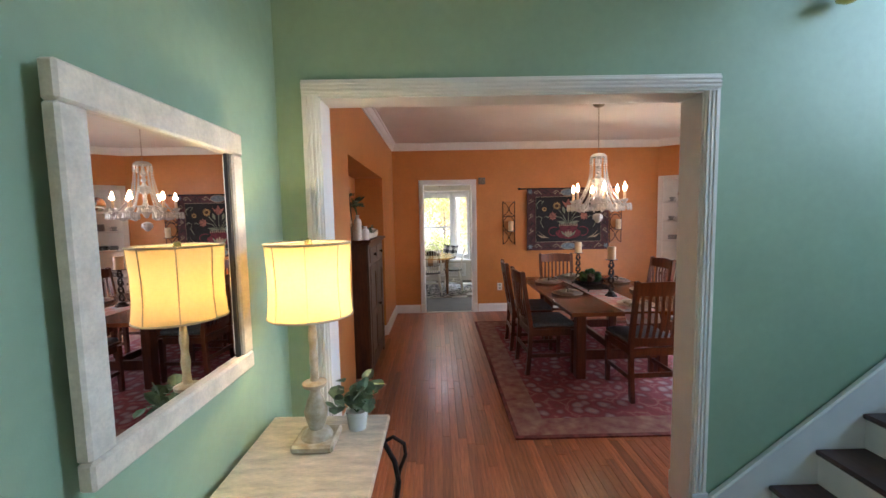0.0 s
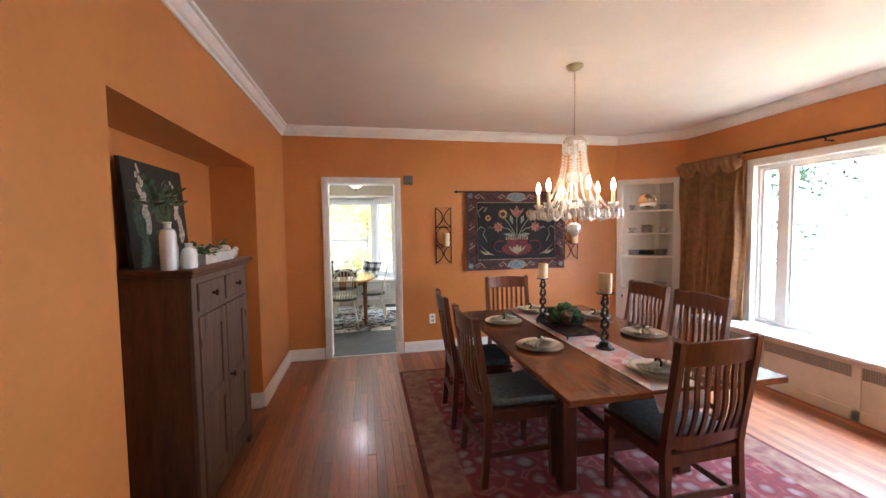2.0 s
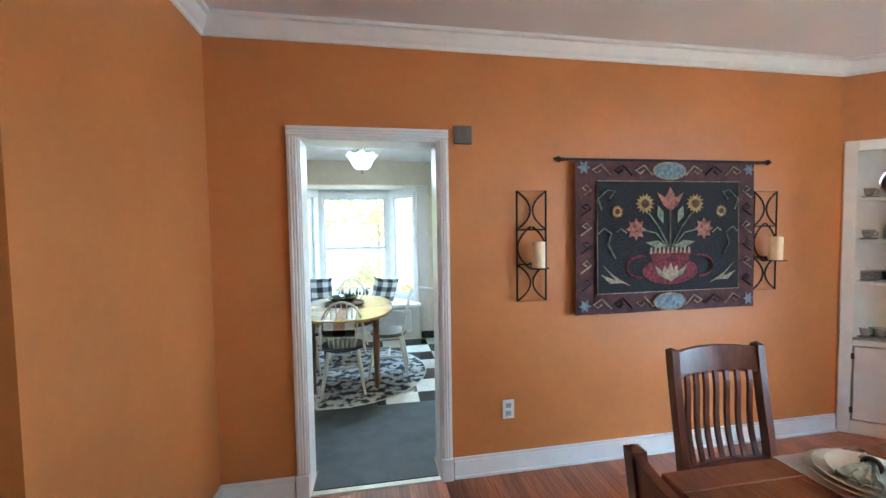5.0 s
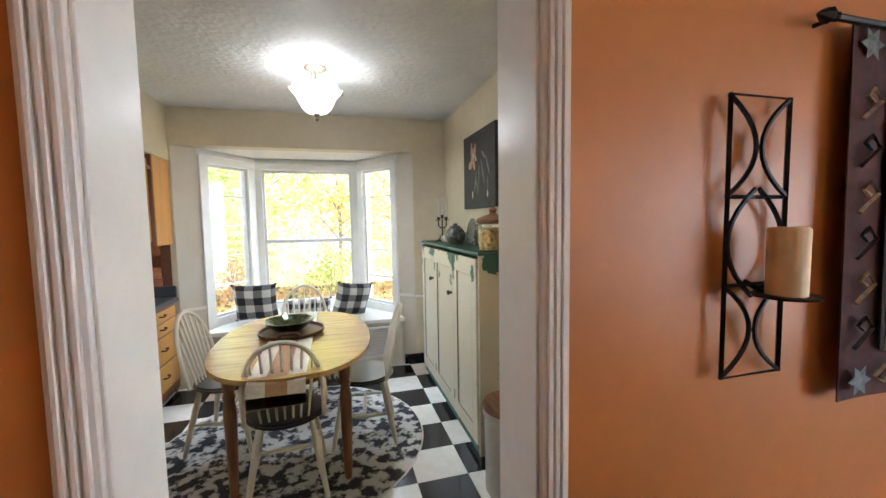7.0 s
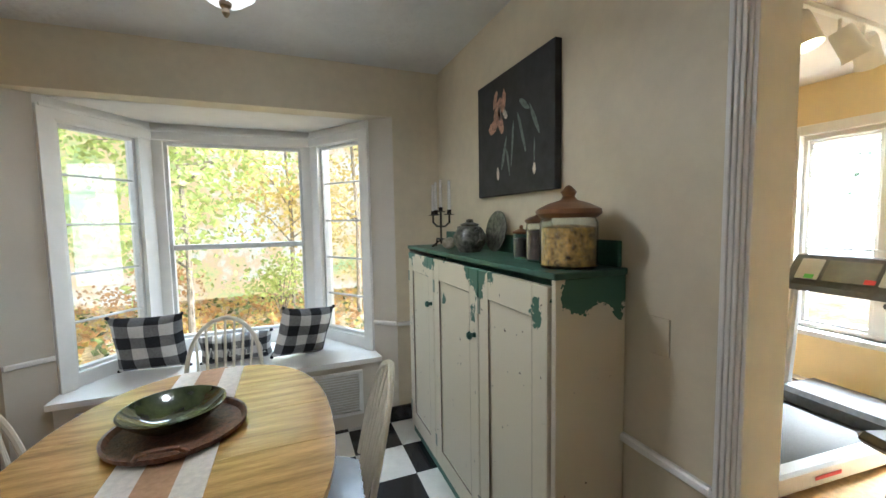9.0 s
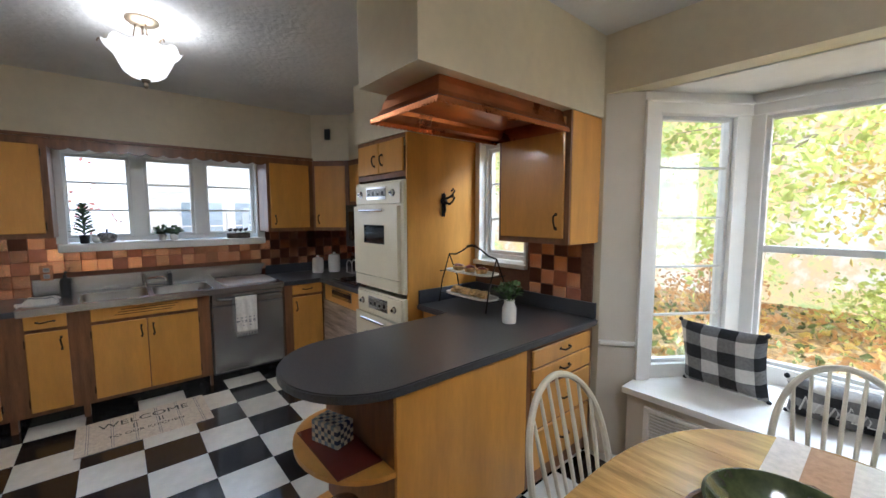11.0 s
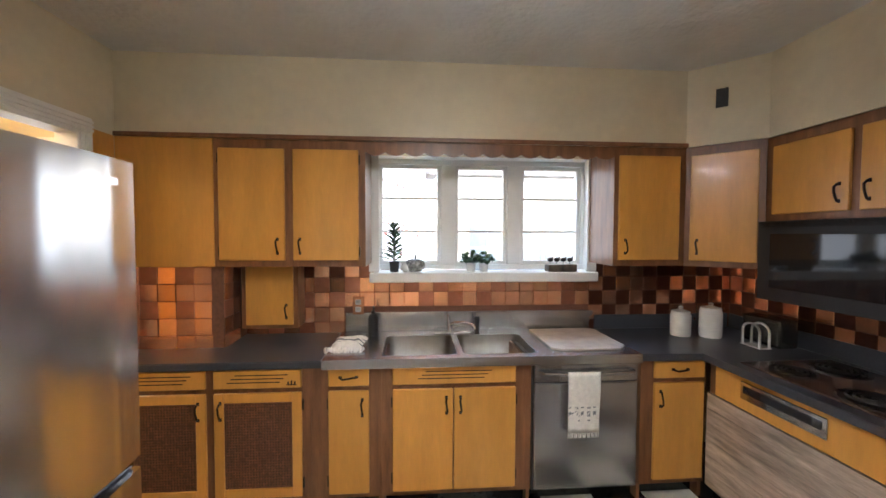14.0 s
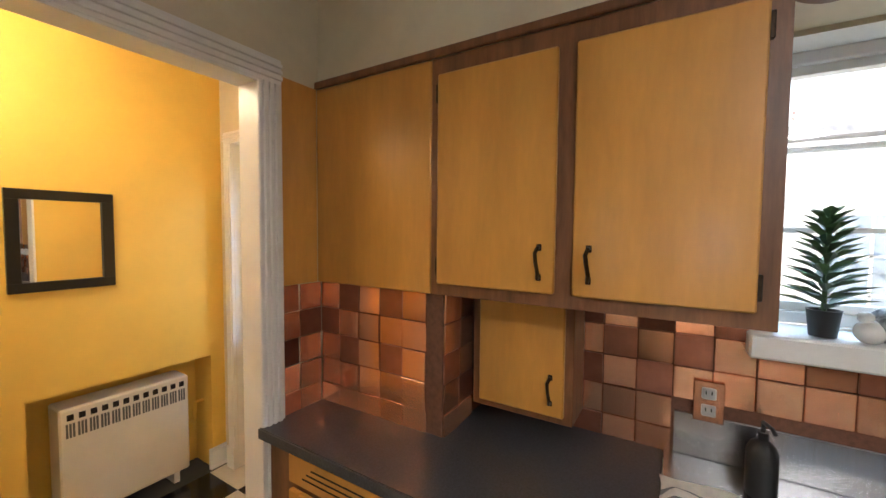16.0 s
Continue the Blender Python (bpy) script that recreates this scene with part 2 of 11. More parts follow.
def obox(bm, m, sx, sy, sz, bev=0.0, mi=0):
    """A box of that size centred at the pose m."""
    v = box(bm, -sx / 2, sx / 2, -sy / 2, sy / 2, -sz / 2, sz / 2, 0, mi)
    if bev:
        es = list({e for q in v for e in q.link_edges})
        r = bmesh.ops.bevel(bm, geom=es, offset=bev, segments=1, affect='EDGES', profile=0.5)
        v = list({q for f in r["faces"] for q in f.verts} | {q for q in v if q.is_valid})
    for q in v:
        q.co = m @ q.co


def lathe(bm, prof, c=(0, 0, 0), seg=20, m=None, mi=0):
    """Revolve (r, z) pairs about the vertical through c."""
    rings = []
    for r, z in prof:
        if r < 1e-5:
            rings.append([bm.verts.new((0, 0, z))])
        else:
            rings.append([bm.verts.new((r * math.cos(2 * math.pi * i / seg), r * math.sin(2 * math.pi * i / seg), z)) for i in range(seg)])
    for a, b in zip(rings, rings[1:]):
        for i in range(seg):
            j = (i + 1) % seg
            if len(a) == 1 and len(b) == 1:
                continue
            q = [a[0], b[j], b[i]] if len(a) == 1 else [a[i], a[j], b[0]] if len(b) == 1 else [a[i], a[j], b[j], b[i]]
            bm.faces.new(q).material_index = mi
    for ring, flip in ((rings[0], True), (rings[-1], False)):
        if len(ring) > 1:
            bm.faces.new(ring[::-1] if flip else ring).material_index = mi
    t = m if m else Matrix.Translation(c)
    for ring in rings:
        for v in ring:
            v.co = t @ v.co


def tube(bm, pts, r, seg=8, closed=False, mi=0, caps=True):
    """A round bar along points; r is one radius or a list."""
    P = [Vector(p) for p in pts]
    n = len(P)
    R = [r] * n if not isinstance(r, (list, tuple)) else r
    up = None
    rings = []
    for i, p in enumerate(P):
        d = (P[(i + 1) % n] - P[i - 1]) if closed else (P[min(i + 1, n - 1)] - P[max(i - 1, 0)])
        d.normalize()
        if up is None:
            up = Vector((0, 0, 1)) if abs(d.z) < 0.9 else Vector((1, 0, 0))
        s = d.cross(up)
        if s.length < 1e-4:
            s = d.cross(Vector((0.3, 1, 0.2)))
        s.normalize()
        up = s.cross(d).normalized()
        rings.append([bm.verts.new(p + R[i] * (math.cos(a) * s + math.sin(a) * up)) for a in (2 * math.pi * k / seg for k in range(seg))])
    for i in range(n if closed else n - 1):
        a, b = rings[i], rings[(i + 1) % n]
        for k in range(seg):
            j = (k + 1) % seg
            bm.faces.new((a[k], a[j], b[j], b[k])).material_index = mi
    if caps and not closed:
        bm.faces.new(rings[0][::-1]).material_index = mi
        bm.faces.new(rings[-1]).material_index = mi


def prism(bm, poly, z0, z1, mi=0, m=None):
    """A flat outline, counter-clockwise, pulled up from z0 to z1."""
    lo = [bm.verts.new((x, y, z0)) for x, y in poly]
    hi = [bm.verts.new((x, y, z1)) for x, y in poly]
    bm.faces.new(lo[::-1]).material_index = mi
    bm.faces.new(hi).material_index = mi
    for i in range(len(poly)):
        j = (i + 1) % len(poly)
        bm.faces.new((lo[i], lo[j], hi[j], hi[i])).material_index = mi
    if m:
        for v in lo + hi:
            v.co = m @ v.co


def arc(cx, cy, rx, ry, a0, a1, n):
    return [(cx + rx * math.cos(radians(a0 + (a1 - a0) * i / n)), cy + ry * math.sin(radians(a0 + (a1 - a0) * i / n))) for i in range(n + 1)]


def ball(bm, c, r, sx=1, sy=1, sz=1, sub=2, jit=0.0, mi=0):
    res = bmesh.ops.create_icosphere(bm, subdivisions=sub, radius=r)
    for v in res["verts"]:
        k = 1 + jit * noise.noise(v.co * 9 / r * 0.15 + Vector(c) * 3)
        v.co = Vector((v.co.x * sx * k, v.co.y * sy * k, v.co.z * sz * k)) + Vector(c)
        for f in v.link_faces:
            f.material_index = mi


def grid_wall(name, axis, a0, a1, s0, s1, z0, z1, holes, mats, label, category="wall"):
    """A wall of thickness a0..a1 along axis 'x' or 'y', from s0 to s1, with real holes (sa, sb, za, zb). mats: low side, high side, reveals."""
    S = sorted({s0, s1, *[h[0] for h in holes], *[h[1] for h in holes]})
    Z = sorted({z0, z1, *[h[2] for h in holes], *[h[3] for h in holes]})
    S = [s for s in S if s0 <= s <= s1]
    Z = [z for z in Z if z0 <= z <= z1]

    def solid(i, j):
        if not (0 <= i < len(S) - 1 and 0 <= j < len(Z) - 1):
            return False
        s, z = (S[i] + S[i + 1]) / 2, (Z[j] + Z[j + 1]) / 2
        return not any(h[0] < s < h[1] and h[2] < z < h[3] for h in holes)
    bm = B()
    cache = {}

    def V(a, s, z):
        k = (a, s, z)
        if k not in cache:
            cache[k] = bm.verts.new((a, s, z) if axis == 'x' else (s, a, z))
        return cache[k]

    def face(q, mi):
        f = bm.faces.new(q)
        f.material_index = mi
    for i in range(len(S) - 1):
        for j in range(len(Z) - 1):
            if not solid(i, j):
                continue
            sa, sb, za, zb = S[i], S[i + 1], Z[j], Z[j + 1]
            face([V(a0, sa, za), V(a0, sb, za), V(a0, sb, zb), V(a0, sa, zb)], 0)
            face([V(a1, sa, za), V(a1, sa, zb), V(a1, sb, zb), V(a1, sb, za)], 1)
            if not solid(i - 1, j):
                face([V(a0, sa, za), V(a0, sa, zb), V(a1, sa, zb), V(a1, sa, za)], 2)
            if not solid(i + 1, j):
                face([V(a0, sb, za), V(a1, sb, za), V(a1, sb, zb), V(a0, sb, zb)], 2)
            if not solid(i, j - 1):
                face([V(a0, sa, za), V(a1, sa, za), V(a1, sb, za), V(a0, sb, za)], 2)
            if not solid(i, j + 1):
                face([V(a0, sa, zb), V(a0, sb, zb), V(a1, sb, zb), V(a1, sa, zb)], 2)
    bmesh.ops.recalc_face_normals(bm, faces=bm.faces)
    return tagged(part(name, bm, mats), label, category, kind="structure")


def casing(name, axis, face, out, s0, s1, ztop, width, label, z0=0.0, sill=False):
    """Fluted door or window casing standing proud of a wall face; out is +1 or -1, the side it stands on."""
    bm = B()
    d = 0.022

    def put(sa, sb, za, zb, dd):
        a0, a1 = sorted((face + out * 0.0005, face + out * dd))
        if axis == 'y':
            box(bm, sa, sb, a0, a1, za, zb, 0.002)
        else:
            box(bm, a0, a1, sa, sb, za, zb, 0.002)
    for sa, sb in ((s0 - width, s0), (s1, s1 + width)):
        put(sa, sb, z0, ztop, d)
        for k in range(3):
            c = sa + (k + 1) * width / 4
            put(c - width * 0.08, c + width * 0.08, z0 + 0.14, ztop, d + 0.008)
        if z0 == 0:
            put(sa - 0.004, sb + 0.004, 0, 0.14, d + 0.012)
    put(s0 - width, s1 + width, ztop, ztop + width, d)
    for k in range(3):
        c = ztop + (k + 1) * width / 4
        put(s0 - width, s1 + width, c - width * 0.08, c + width * 0.08, d + 0.008)
    return tagged(part(name, bm, WHITE), label, "door trim", kind="structure")


def lshape(z0, z1, y0=3.9):
    """The kitchen's outline with its back corner and the back hall."""
    bm = B()
    prism(bm, [(-4.4, y0), (-1.25, y0), (-1.25, 6.37), (1.66, 6.37), (1.66, 9.61), (-4.4, 9.61)], z0, z1)
    return bm


# ---- shell: floors ----
DZ, KZ = 2.715, 2.53
tagged(part("hall_floor", one(-0.6, 3.2, -2.6, 1.86, -0.08, -0.006), WOODJ), "dark red strip wood floor in the hall", "floor", kind="structure")
dining_floor = tagged(part("floor", one(-0.95, 4.6, 1.86, 6.37, -0.08, -0.006), mat("floor_gap", (0.03, 0.012, 0.008), 0.7)), "narrow red oak strip floor with a worn satin finish", "floor", kind="structure")
kitchen_floor = tagged(part("kitchen_floor", lshape(-0.08, -0.006), mat("floor_joint", (0.05, 0.05, 0.05), 0.7)), "black and ivory checkerboard vinyl tile floor", "floor", kind="structure")
tagged(part("gym_floor", one(1.66, 4.4, 6.49, 9.4, -0.08, 0.0), mat("tan_carpet", (0.62, 0.42, 0.22), 0.9, var=0.12, scale=30, bump=0.6, bscale=260)), "flat tan carpet in the exercise room", "floor", kind="structure")

# ---- shell: hall ----
grid_wall("hall_wall_west", 'x', -0.62, -0.47, -2.6, 1.85, 0, 2.9, [], [GREEN, GREEN, GREEN], "sage green plaster wall of the hall")
grid_wall("wall_south", 'y', 1.86, 1.99, -0.62, 4.65, 0, 5.0, [(-0.275, 1.51, -1, 2.105)], [GREEN, ORANGE, WHITE], "wall with a wide cased opening, green towards the hall and orange towards the dining room")
casing("arch_trim_hall", 'y', 1.86, -1, -0.275, 1.51, 2.105, 0.075, "white fluted casing round the wide dining room opening")
casing("arch_trim_dining", 'y', 1.99, 1, -0.275, 1.51, 2.105, 0.075, "white casing on the dining room side of the opening")
for nm, a in (("arch_jamb_a", (-0.2755, -0.267)), ("arch_jamb_b", (1.502, 1.5105))):
    tagged(part(nm, one(a[0], a[1], 1.845, 2.005, 0, 2.1, 0.002), WHITE), "painted jamb lining of the wide opening", "door trim", kind="structure")
tagged(part("arch_head", one(-0.267, 1.502, 1.845, 2.005, 2.097, 2.106, 0.002), WHITE), "painted head lining of the wide opening", "door trim", kind="structure")
tagged(part("hall_ceiling", one(-0.62, 2.3, -2.6, 1.86, 2.75, 2.9), CEIL), "white plaster ceiling of the hall", "ceiling", kind="structure")
grid_wall("hall_wall_back", 'y', -2.75, -2.6, -0.62, 4.4, 0, 5.0, [(0.6, 1.6, 0.0, 2.2)], [GREEN, GREEN, WHITE], "sage green wall behind the hall")
grid_wall("hall_wall_east", 'x', 4.25, 4.4, -2.6, 1.86, 0, 5.0, [(0.1, 1.3, 2.2, 3.8)], [GREEN, GREEN, WHITE], "green wall above the stairs with a landing window")
tagged(part("stairwell_ceiling", one(2.3, 4.4, -2.6, 1.86, 4.85, 5.0), CEIL), "white ceiling above the stairs", "ceiling", kind="structure")

# ---- shell: dining room ----
grid_wall("wall_west", 'x', -0.62, -0.45, 1.99, 6.25, 0, DZ, [(3.17, 5.07, -1, 2.065)], [ORANGE, ORANGE, ORANGE], "orange dining room wall with a deep niche")
bm = B()
box(bm, -0.95, -0.80, 3.05, 5.2, 0, 2.2)
box(bm, -0.80, -0.62, 3.05, 3.17, 0, 2.2)
box(bm, -0.80, -0.62, 5.07, 5.2, 0, 2.2)
box(bm, -0.80, -0.62, 3.17, 5.07, 2.065, 2.2)
tagged(part("niche_walls", bm, ORANGE), "orange painted recess behind the old cupboard", "wall", kind="structure")
grid_wall("wall_north", 'y', 6.25, 6.42, -1.25, 4.65, 0, DZ, [(0.03, 0.815, -1, 2.075)], [ORANGE, CREAM, WHITE], "partition wall, orange towards the dining room and cream towards the kitchen")
grid_wall("wall_east", 'x', 4.45, 4.65, 1.99, 6.25, 0, DZ, [(2.75, 4.88, 0.50, 2.13)], [ORANGE, WHITE, WHITE], "orange dining room wall with a big low window")
bm = B()
dg0, dg1 = Vector((3.80, 6.249, 0)), Vector((4.449, 5.77, 0))
dgd = (dg1 - dg0).normalized()
dgn = Vector((dgd.y, -dgd.x, 0))
if dgn.x > 0:
    dgn = -dgn
dgl = (dg1 - dg0).length


def dg(u, w, z):
    """A place on the corner's slanted face: u along it, w out into the room."""
    p = dg0 + dgd * u + dgn * w
    return Vector((p.x, p.y, z))


def dgbox(bm, u0, u1, w0, w1, z0, z1, bev=0.0, mi=0):
    v = box(bm, u0, u1, w0, w1, z0, z1, 0, mi)
    if bev:
        es = list({e for q in v for e in q.link_edges})
        r = bmesh.ops.bevel(bm, geom=es, offset=bev, segments=1, affect='EDGES')
        v = list({q for f in r["faces"] for q in f.verts} | {q for q in v if q.is_valid})
    for q in v:
        q.co = dg(q.co.x, q.co.y, q.co.z)


dgbox(bm, 0, dgl, -0.06, 0, 2.14, DZ)
dgbox(bm, 0, 0.012, -0.06, 0, 0, 2.14)
dgbox(bm, dgl - 0.05, dgl, -0.06, 0, 0, 2.14)
tagged(part("wall_corner", bm, ORANGE), "slanted orange wall across the corner", "wall", kind="structure")
tagged(part("dining_ceiling", one(-0.62, 4.65, 1.99, 6.25, DZ, DZ + 0.12), CEIL), "smooth white dining room ceiling", "ceiling", kind="structure")


def crown(name, pts):
    """Stepped crown moulding along wall points, below the ceiling, its profile facing the room."""
    prof = [(0, 2.605), (0.012, 2.607), (0.016, 2.625), (0.03, 2.64), (0.045, 2.672), (0.05, 2.69), (0.07, 2.694), (0.07, 2.7145), (0, 2.7145)]
    bm = B()
    n = len(pts)
    rows = []
    for i, p in enumerate(pts):
        d0 = (Vector(pts[i]) - Vector(pts[i - 1])).normalized() if i else None
        d1 = (Vector(pts[i + 1]) - Vector(pts[i])).normalized() if i < n - 1 else None
        a, b = (d0 or d1), (d1 or d0)
        na, nb = Vector((a.y, -a.x)), Vector((b.y, -b.x))
        mm = (na + nb) / (1 + na.dot(nb))
        rows.append([bm.verts.new((p[0] + mm.x * w, p[1] + mm.y * w, z)) for w, z in prof])
    for r, s in zip(rows, rows[1:]):
        for k in range(len(prof)):
            j = (k + 1) % len(prof)
            bm.faces.new((r[k], s[k], s[j], r[j]))
    bmesh.ops.recalc_face_normals(bm, faces=bm.faces)
    return tagged(part(name, bm, WHITE), "white stepped crown moulding", "moulding", kind="structure")


crown("crown_moulding", [(-0.45, 1.99), (-0.45, 6.25), (3.80, 6.25), (4.45, 5.77), (4.45, 1.99)])


def baseboard(name, axis, face, out, s0, s1, h=0.13):
    bm = B()
    for dd, za, zb in ((0.016, 0, h - 0.02), (0.011, h - 0.02, h), (0.026, 0, 0.018)):
        a0, a1 = sorted((face, face + out * dd))
        box(bm, s0, s1, a0, a1, za, zb, 0.002) if axis == 'y' else box(bm, a0, a1, s0, s1, za, zb, 0.002)
    return tagged(part(name, bm, WHITE), "white painted baseboard", "baseboard", kind="structure")


baseboard("baseboard_1", 'x', -0.45, 1, 2.02, 3.165)
baseboard("baseboard_2", 'x', -0.45, 1, 5.07, 6.235)
baseboard("baseboard_3", 'y', 6.25, -1, -0.45, -0.05)
baseboard("baseboard_4", 'y', 6.25, -1, 0.895, 3.80)
baseboard("baseboard_5", 'y', 5.07, -1, -0.80, -0.45)
casing("kitchen_door_trim", 'y', 6.25, -1, 0.03, 0.815, 2.075, 0.066, "white fluted casing round the kitchen doorway")
casing("kitchen_door_trim_inner", 'y', 6.42, 1, 0.03, 0.815, 2.075, 0.06, "white casing on the kitchen side of the doorway")
bm = B()
box(bm, 0.0295, 0.038, 6.24, 6.435, 0, 2.075, 0.002)
box(bm, 0.807, 0.8155, 6.24, 6.435, 0, 2.075, 0.002)
box(bm, 0.038, 0.807, 6.24, 6.435, 2.067, 2.0755, 0.002)
tagged(part("kitchen_door_jamb", bm, WHITE), "white painted jamb of the kitchen doorway", "door trim", kind="structure")
tagged(part("threshold", one(0.03, 0.815, 6.235, 6.275, -0.004, 0.008, 0.003), mat("metal_strip", (0.6, 0.55, 0.45), 0.35, 0.9)), "worn metal threshold strip under the doorway", "threshold", kind="structure")

# ---- shell: kitchen ----
tagged(part("kitchen_ceiling", lshape(KZ, KZ + 0.12, 5.35), KCEIL), "white stippled plaster kitchen ceiling", "ceiling", kind="structure")
grid_wall("kitchen_wall_west", 'x', -4.45, -4.2, 4.2, 9.6, 0, 2.65, [(6.89, 8.41, 1.24, 2.05), (4.34, 5.14, -1, 2.05)], [WHITE, CREAM, WHITE], "kitchen wall behind the sink with a triple window")
grid_wall("kitchen_wall_north", 'y', 9.46, 9.62, -4.45, -0.97, 0, 2.65, [(-1.99, -1.51, 1.14, 2.05)], [CREAM, WHITE, WHITE], "cream kitchen wall with a narrow window")
grid_wall("kitchen_wall_east", 'x', 1.53, 1.66, 6.42, 9.62, 0, 2.65, [(6.56, 7.345, -1, 2.05)], [CREAM, GYMYEL, WHITE], "cream wall with a doorway to the exercise room")
tagged(part("bay_header", one(-0.97, 1.185, 9.46, 9.62, 2.2, 2.65), CREAM), "cream header above the bay window", "wall", kind="structure")
tagged(part("bay_side_wall", one(1.185, 1.53, 9.46, 9.62, 0, 2.65), CREAM), "cream wall beside the bay window", "wall", kind="structure")
grid_wall("kitchen_wall_south", 'y', 5.42, 5.5, -4.2, -2.95, 0, 2.65, [(-3.60, -2.98, -1, 2.02)], [YELLOW, CREAM, WHITE], "cream wall with a doorway to the yellow back hall")
tagged(part("fridge_wall", one(-2.95, -1.25, 5.35, 5.75, 0, 2.65), CREAM), "cream wall behind the refrigerator", "wall", kind="structure")
tagged(part("fridge_side_wall", one(-1.25, -0.98, 5.35, 6.4, 0, 2.65), CREAM), "cream return wall beside the refrigerator", "wall", kind="structure")
casing("back_door_trim", 'y', 5.5, 1, -3.60, -2.98, 2.02, 0.085, "white casing round the doorway to the back hall")
tagged(part("back_door_jamb", one(-3.61, -3.598, 5.41, 5.52, 0, 2.02, 0.002), WHITE), "white jamb of the back hall doorway", "door trim", kind="structure")
tagged(part("back_door_head", one(-3.598, -2.98, 5.41, 5.52, 2.012, 2.022, 0.002), WHITE), "white head of the back hall doorway", "door trim", kind="structure")
casing("gym_door_trim", 'x', 1.53, -1, 6.56, 7.345, 2.05, 0.056, "white casing round the exercise room doorway")
tagged(part("gym_door_jamb", one(1.515, 1.68, 7.335, 7.35, 0, 2.05, 0.002), WHITE), "white jamb of the exercise room doorway", "door trim", kind="structure")
tagged(part("gym_door_head", one(1.515, 1.68, 6.56, 7.335, 2.04, 2.052, 0.002), WHITE), "white head of the exercise room doorway", "door trim", kind="structure")
SOFFIT = [(-0.985, 9.46), (-4.2, 9.46), (-4.2, 5.5), (-3.86, 5.5), (-3.86, 8.85), (-3.58, 9.13), (-2.75, 9.13), (-2.75, 8.765), (-1.43, 8.765), (-1.43, 8.10), (-0.985, 8.10)]
bm = B()
prism(bm, SOFFIT, 2.065, KZ)
bmesh.ops.recalc_face_normals(bm, faces=bm.faces)
tagged(part("soffit", bm, CREAM), "cream boxed soffit above the kitchen cabinets", "soffit", kind="structure")

# bay: angled walls with windows
BAY = [(-0.97, 9.46), (-0.80, 9.58), (-0.42, 10.14), (0.66, 10.14), (1.04, 9.58), (1.185, 9.46)]
SEAT = 0.50


def wall_frame(p, q):
    """Pose with x along p to q, y outwards."""
    a = Vector((q[0] - p[0], q[1] - p[1], 0))
    return Matrix.Translation((p[0], p[1], 0)) @ Matrix.Rotation(math.atan2(a.y, a.x), 4, 'Z'), a.length


def seg_wall(name, p, q, z0, z1, holes, material, label):
    m, n = wall_frame(p, q)
    o = grid_wall(name, 'y', 0, 0.12, 0, n, z0, z1, holes, [material, WHITE, WHITE], label)
    for v in o.data.vertices:
        v.co = m @ v.co
    return o


def sash(name, p, q, u0, u1, z0, z1, rows, label, rail=None):
    """One window light in an angled wall: frame, bars and panes."""
    m, n = wall_frame(p, q)
    t = thing(name, label, "window", m @ Vector(((u0 + u1) / 2, 0.05, z0)), kind="structure")

    def pb(nm, boxes, mt):
        bm = B()
        for b in boxes:
            box(bm, *b, bev=0.003)
        for v in bm.verts:
            v.co = m @ v.co
        return part(nm, bm, mt, t)
    f = 0.024
    pb("window_frame", [(u0, u0 + f, 0.03, 0.075, z0, z1), (u1 - f, u1, 0.03, 0.075, z0, z1), (u0 + f, u1 - f, 0.03, 0.075, z0, z0 + f), (u0 + f, u1 - f, 0.03, 0.075, z1 - f, z1)], GREYTRIM)
    if rail:
        pb("meeting_rail", [(u0 + f, u1 - f, 0.028, 0.077, rail - 0.02, rail + 0.02)], GREYTRIM)
    for k in range(1, rows):
        z = z0 + (z1 - z0) * k / rows
        pb("glazing_bar", [(u0 + f, u1 - f, 0.042, 0.062, z - 0.007, z + 0.007)], GREYTRIM)
    g = pb("pane", [(u0 + f - 0.004, u1 - f + 0.004, 0.051, 0.055, z0 + f, z1 - f)], PGLASS)
    g.visible_shadow = False
    return t


GREYTRIM = mat("greyish_white_window_paint", (0.66, 0.65, 0.63), 0.4, var=0.06, scale=15)
seg_wall("bay_wall_a", BAY[0], BAY[1], 0, 2.2, [], BAYGREY, "warm grey wall beside the bay")
seg_wall("bay_wall_e", BAY[4], BAY[5], 0, 2.2, [], BAYGREY, "warm grey wall beside the bay")
WL = [(BAY[1], BAY[2], 3), (BAY[2], BAY[3], 0), (BAY[3], BAY[4], 3)]
for k, (p, q, rows) in enumerate(WL):
    n = (Vector(q) - Vector(p)).length
    e0, e1 = (0.11, 0.09) if k == 0 else (0.065, 0.065) if k == 1 else (0.09, 0.11)
    z0 = 0.585 if k != 1 else 0.60
    seg_wall("bay_wall_" + "bcd"[k], p, q, 0, 2.2, [(e0, n - e0 * 0 - e1, z0, 2.075)], WHITE, "white painted bay window wall")
    sash("window_%d" % (k + 1), p, q, e0, n - e1, z0, 2.075, 5 if rows else 0, "bay window light with thin glazing bars" if rows else "double-hung centre light of the bay window", rail=None if rows else 1.295)
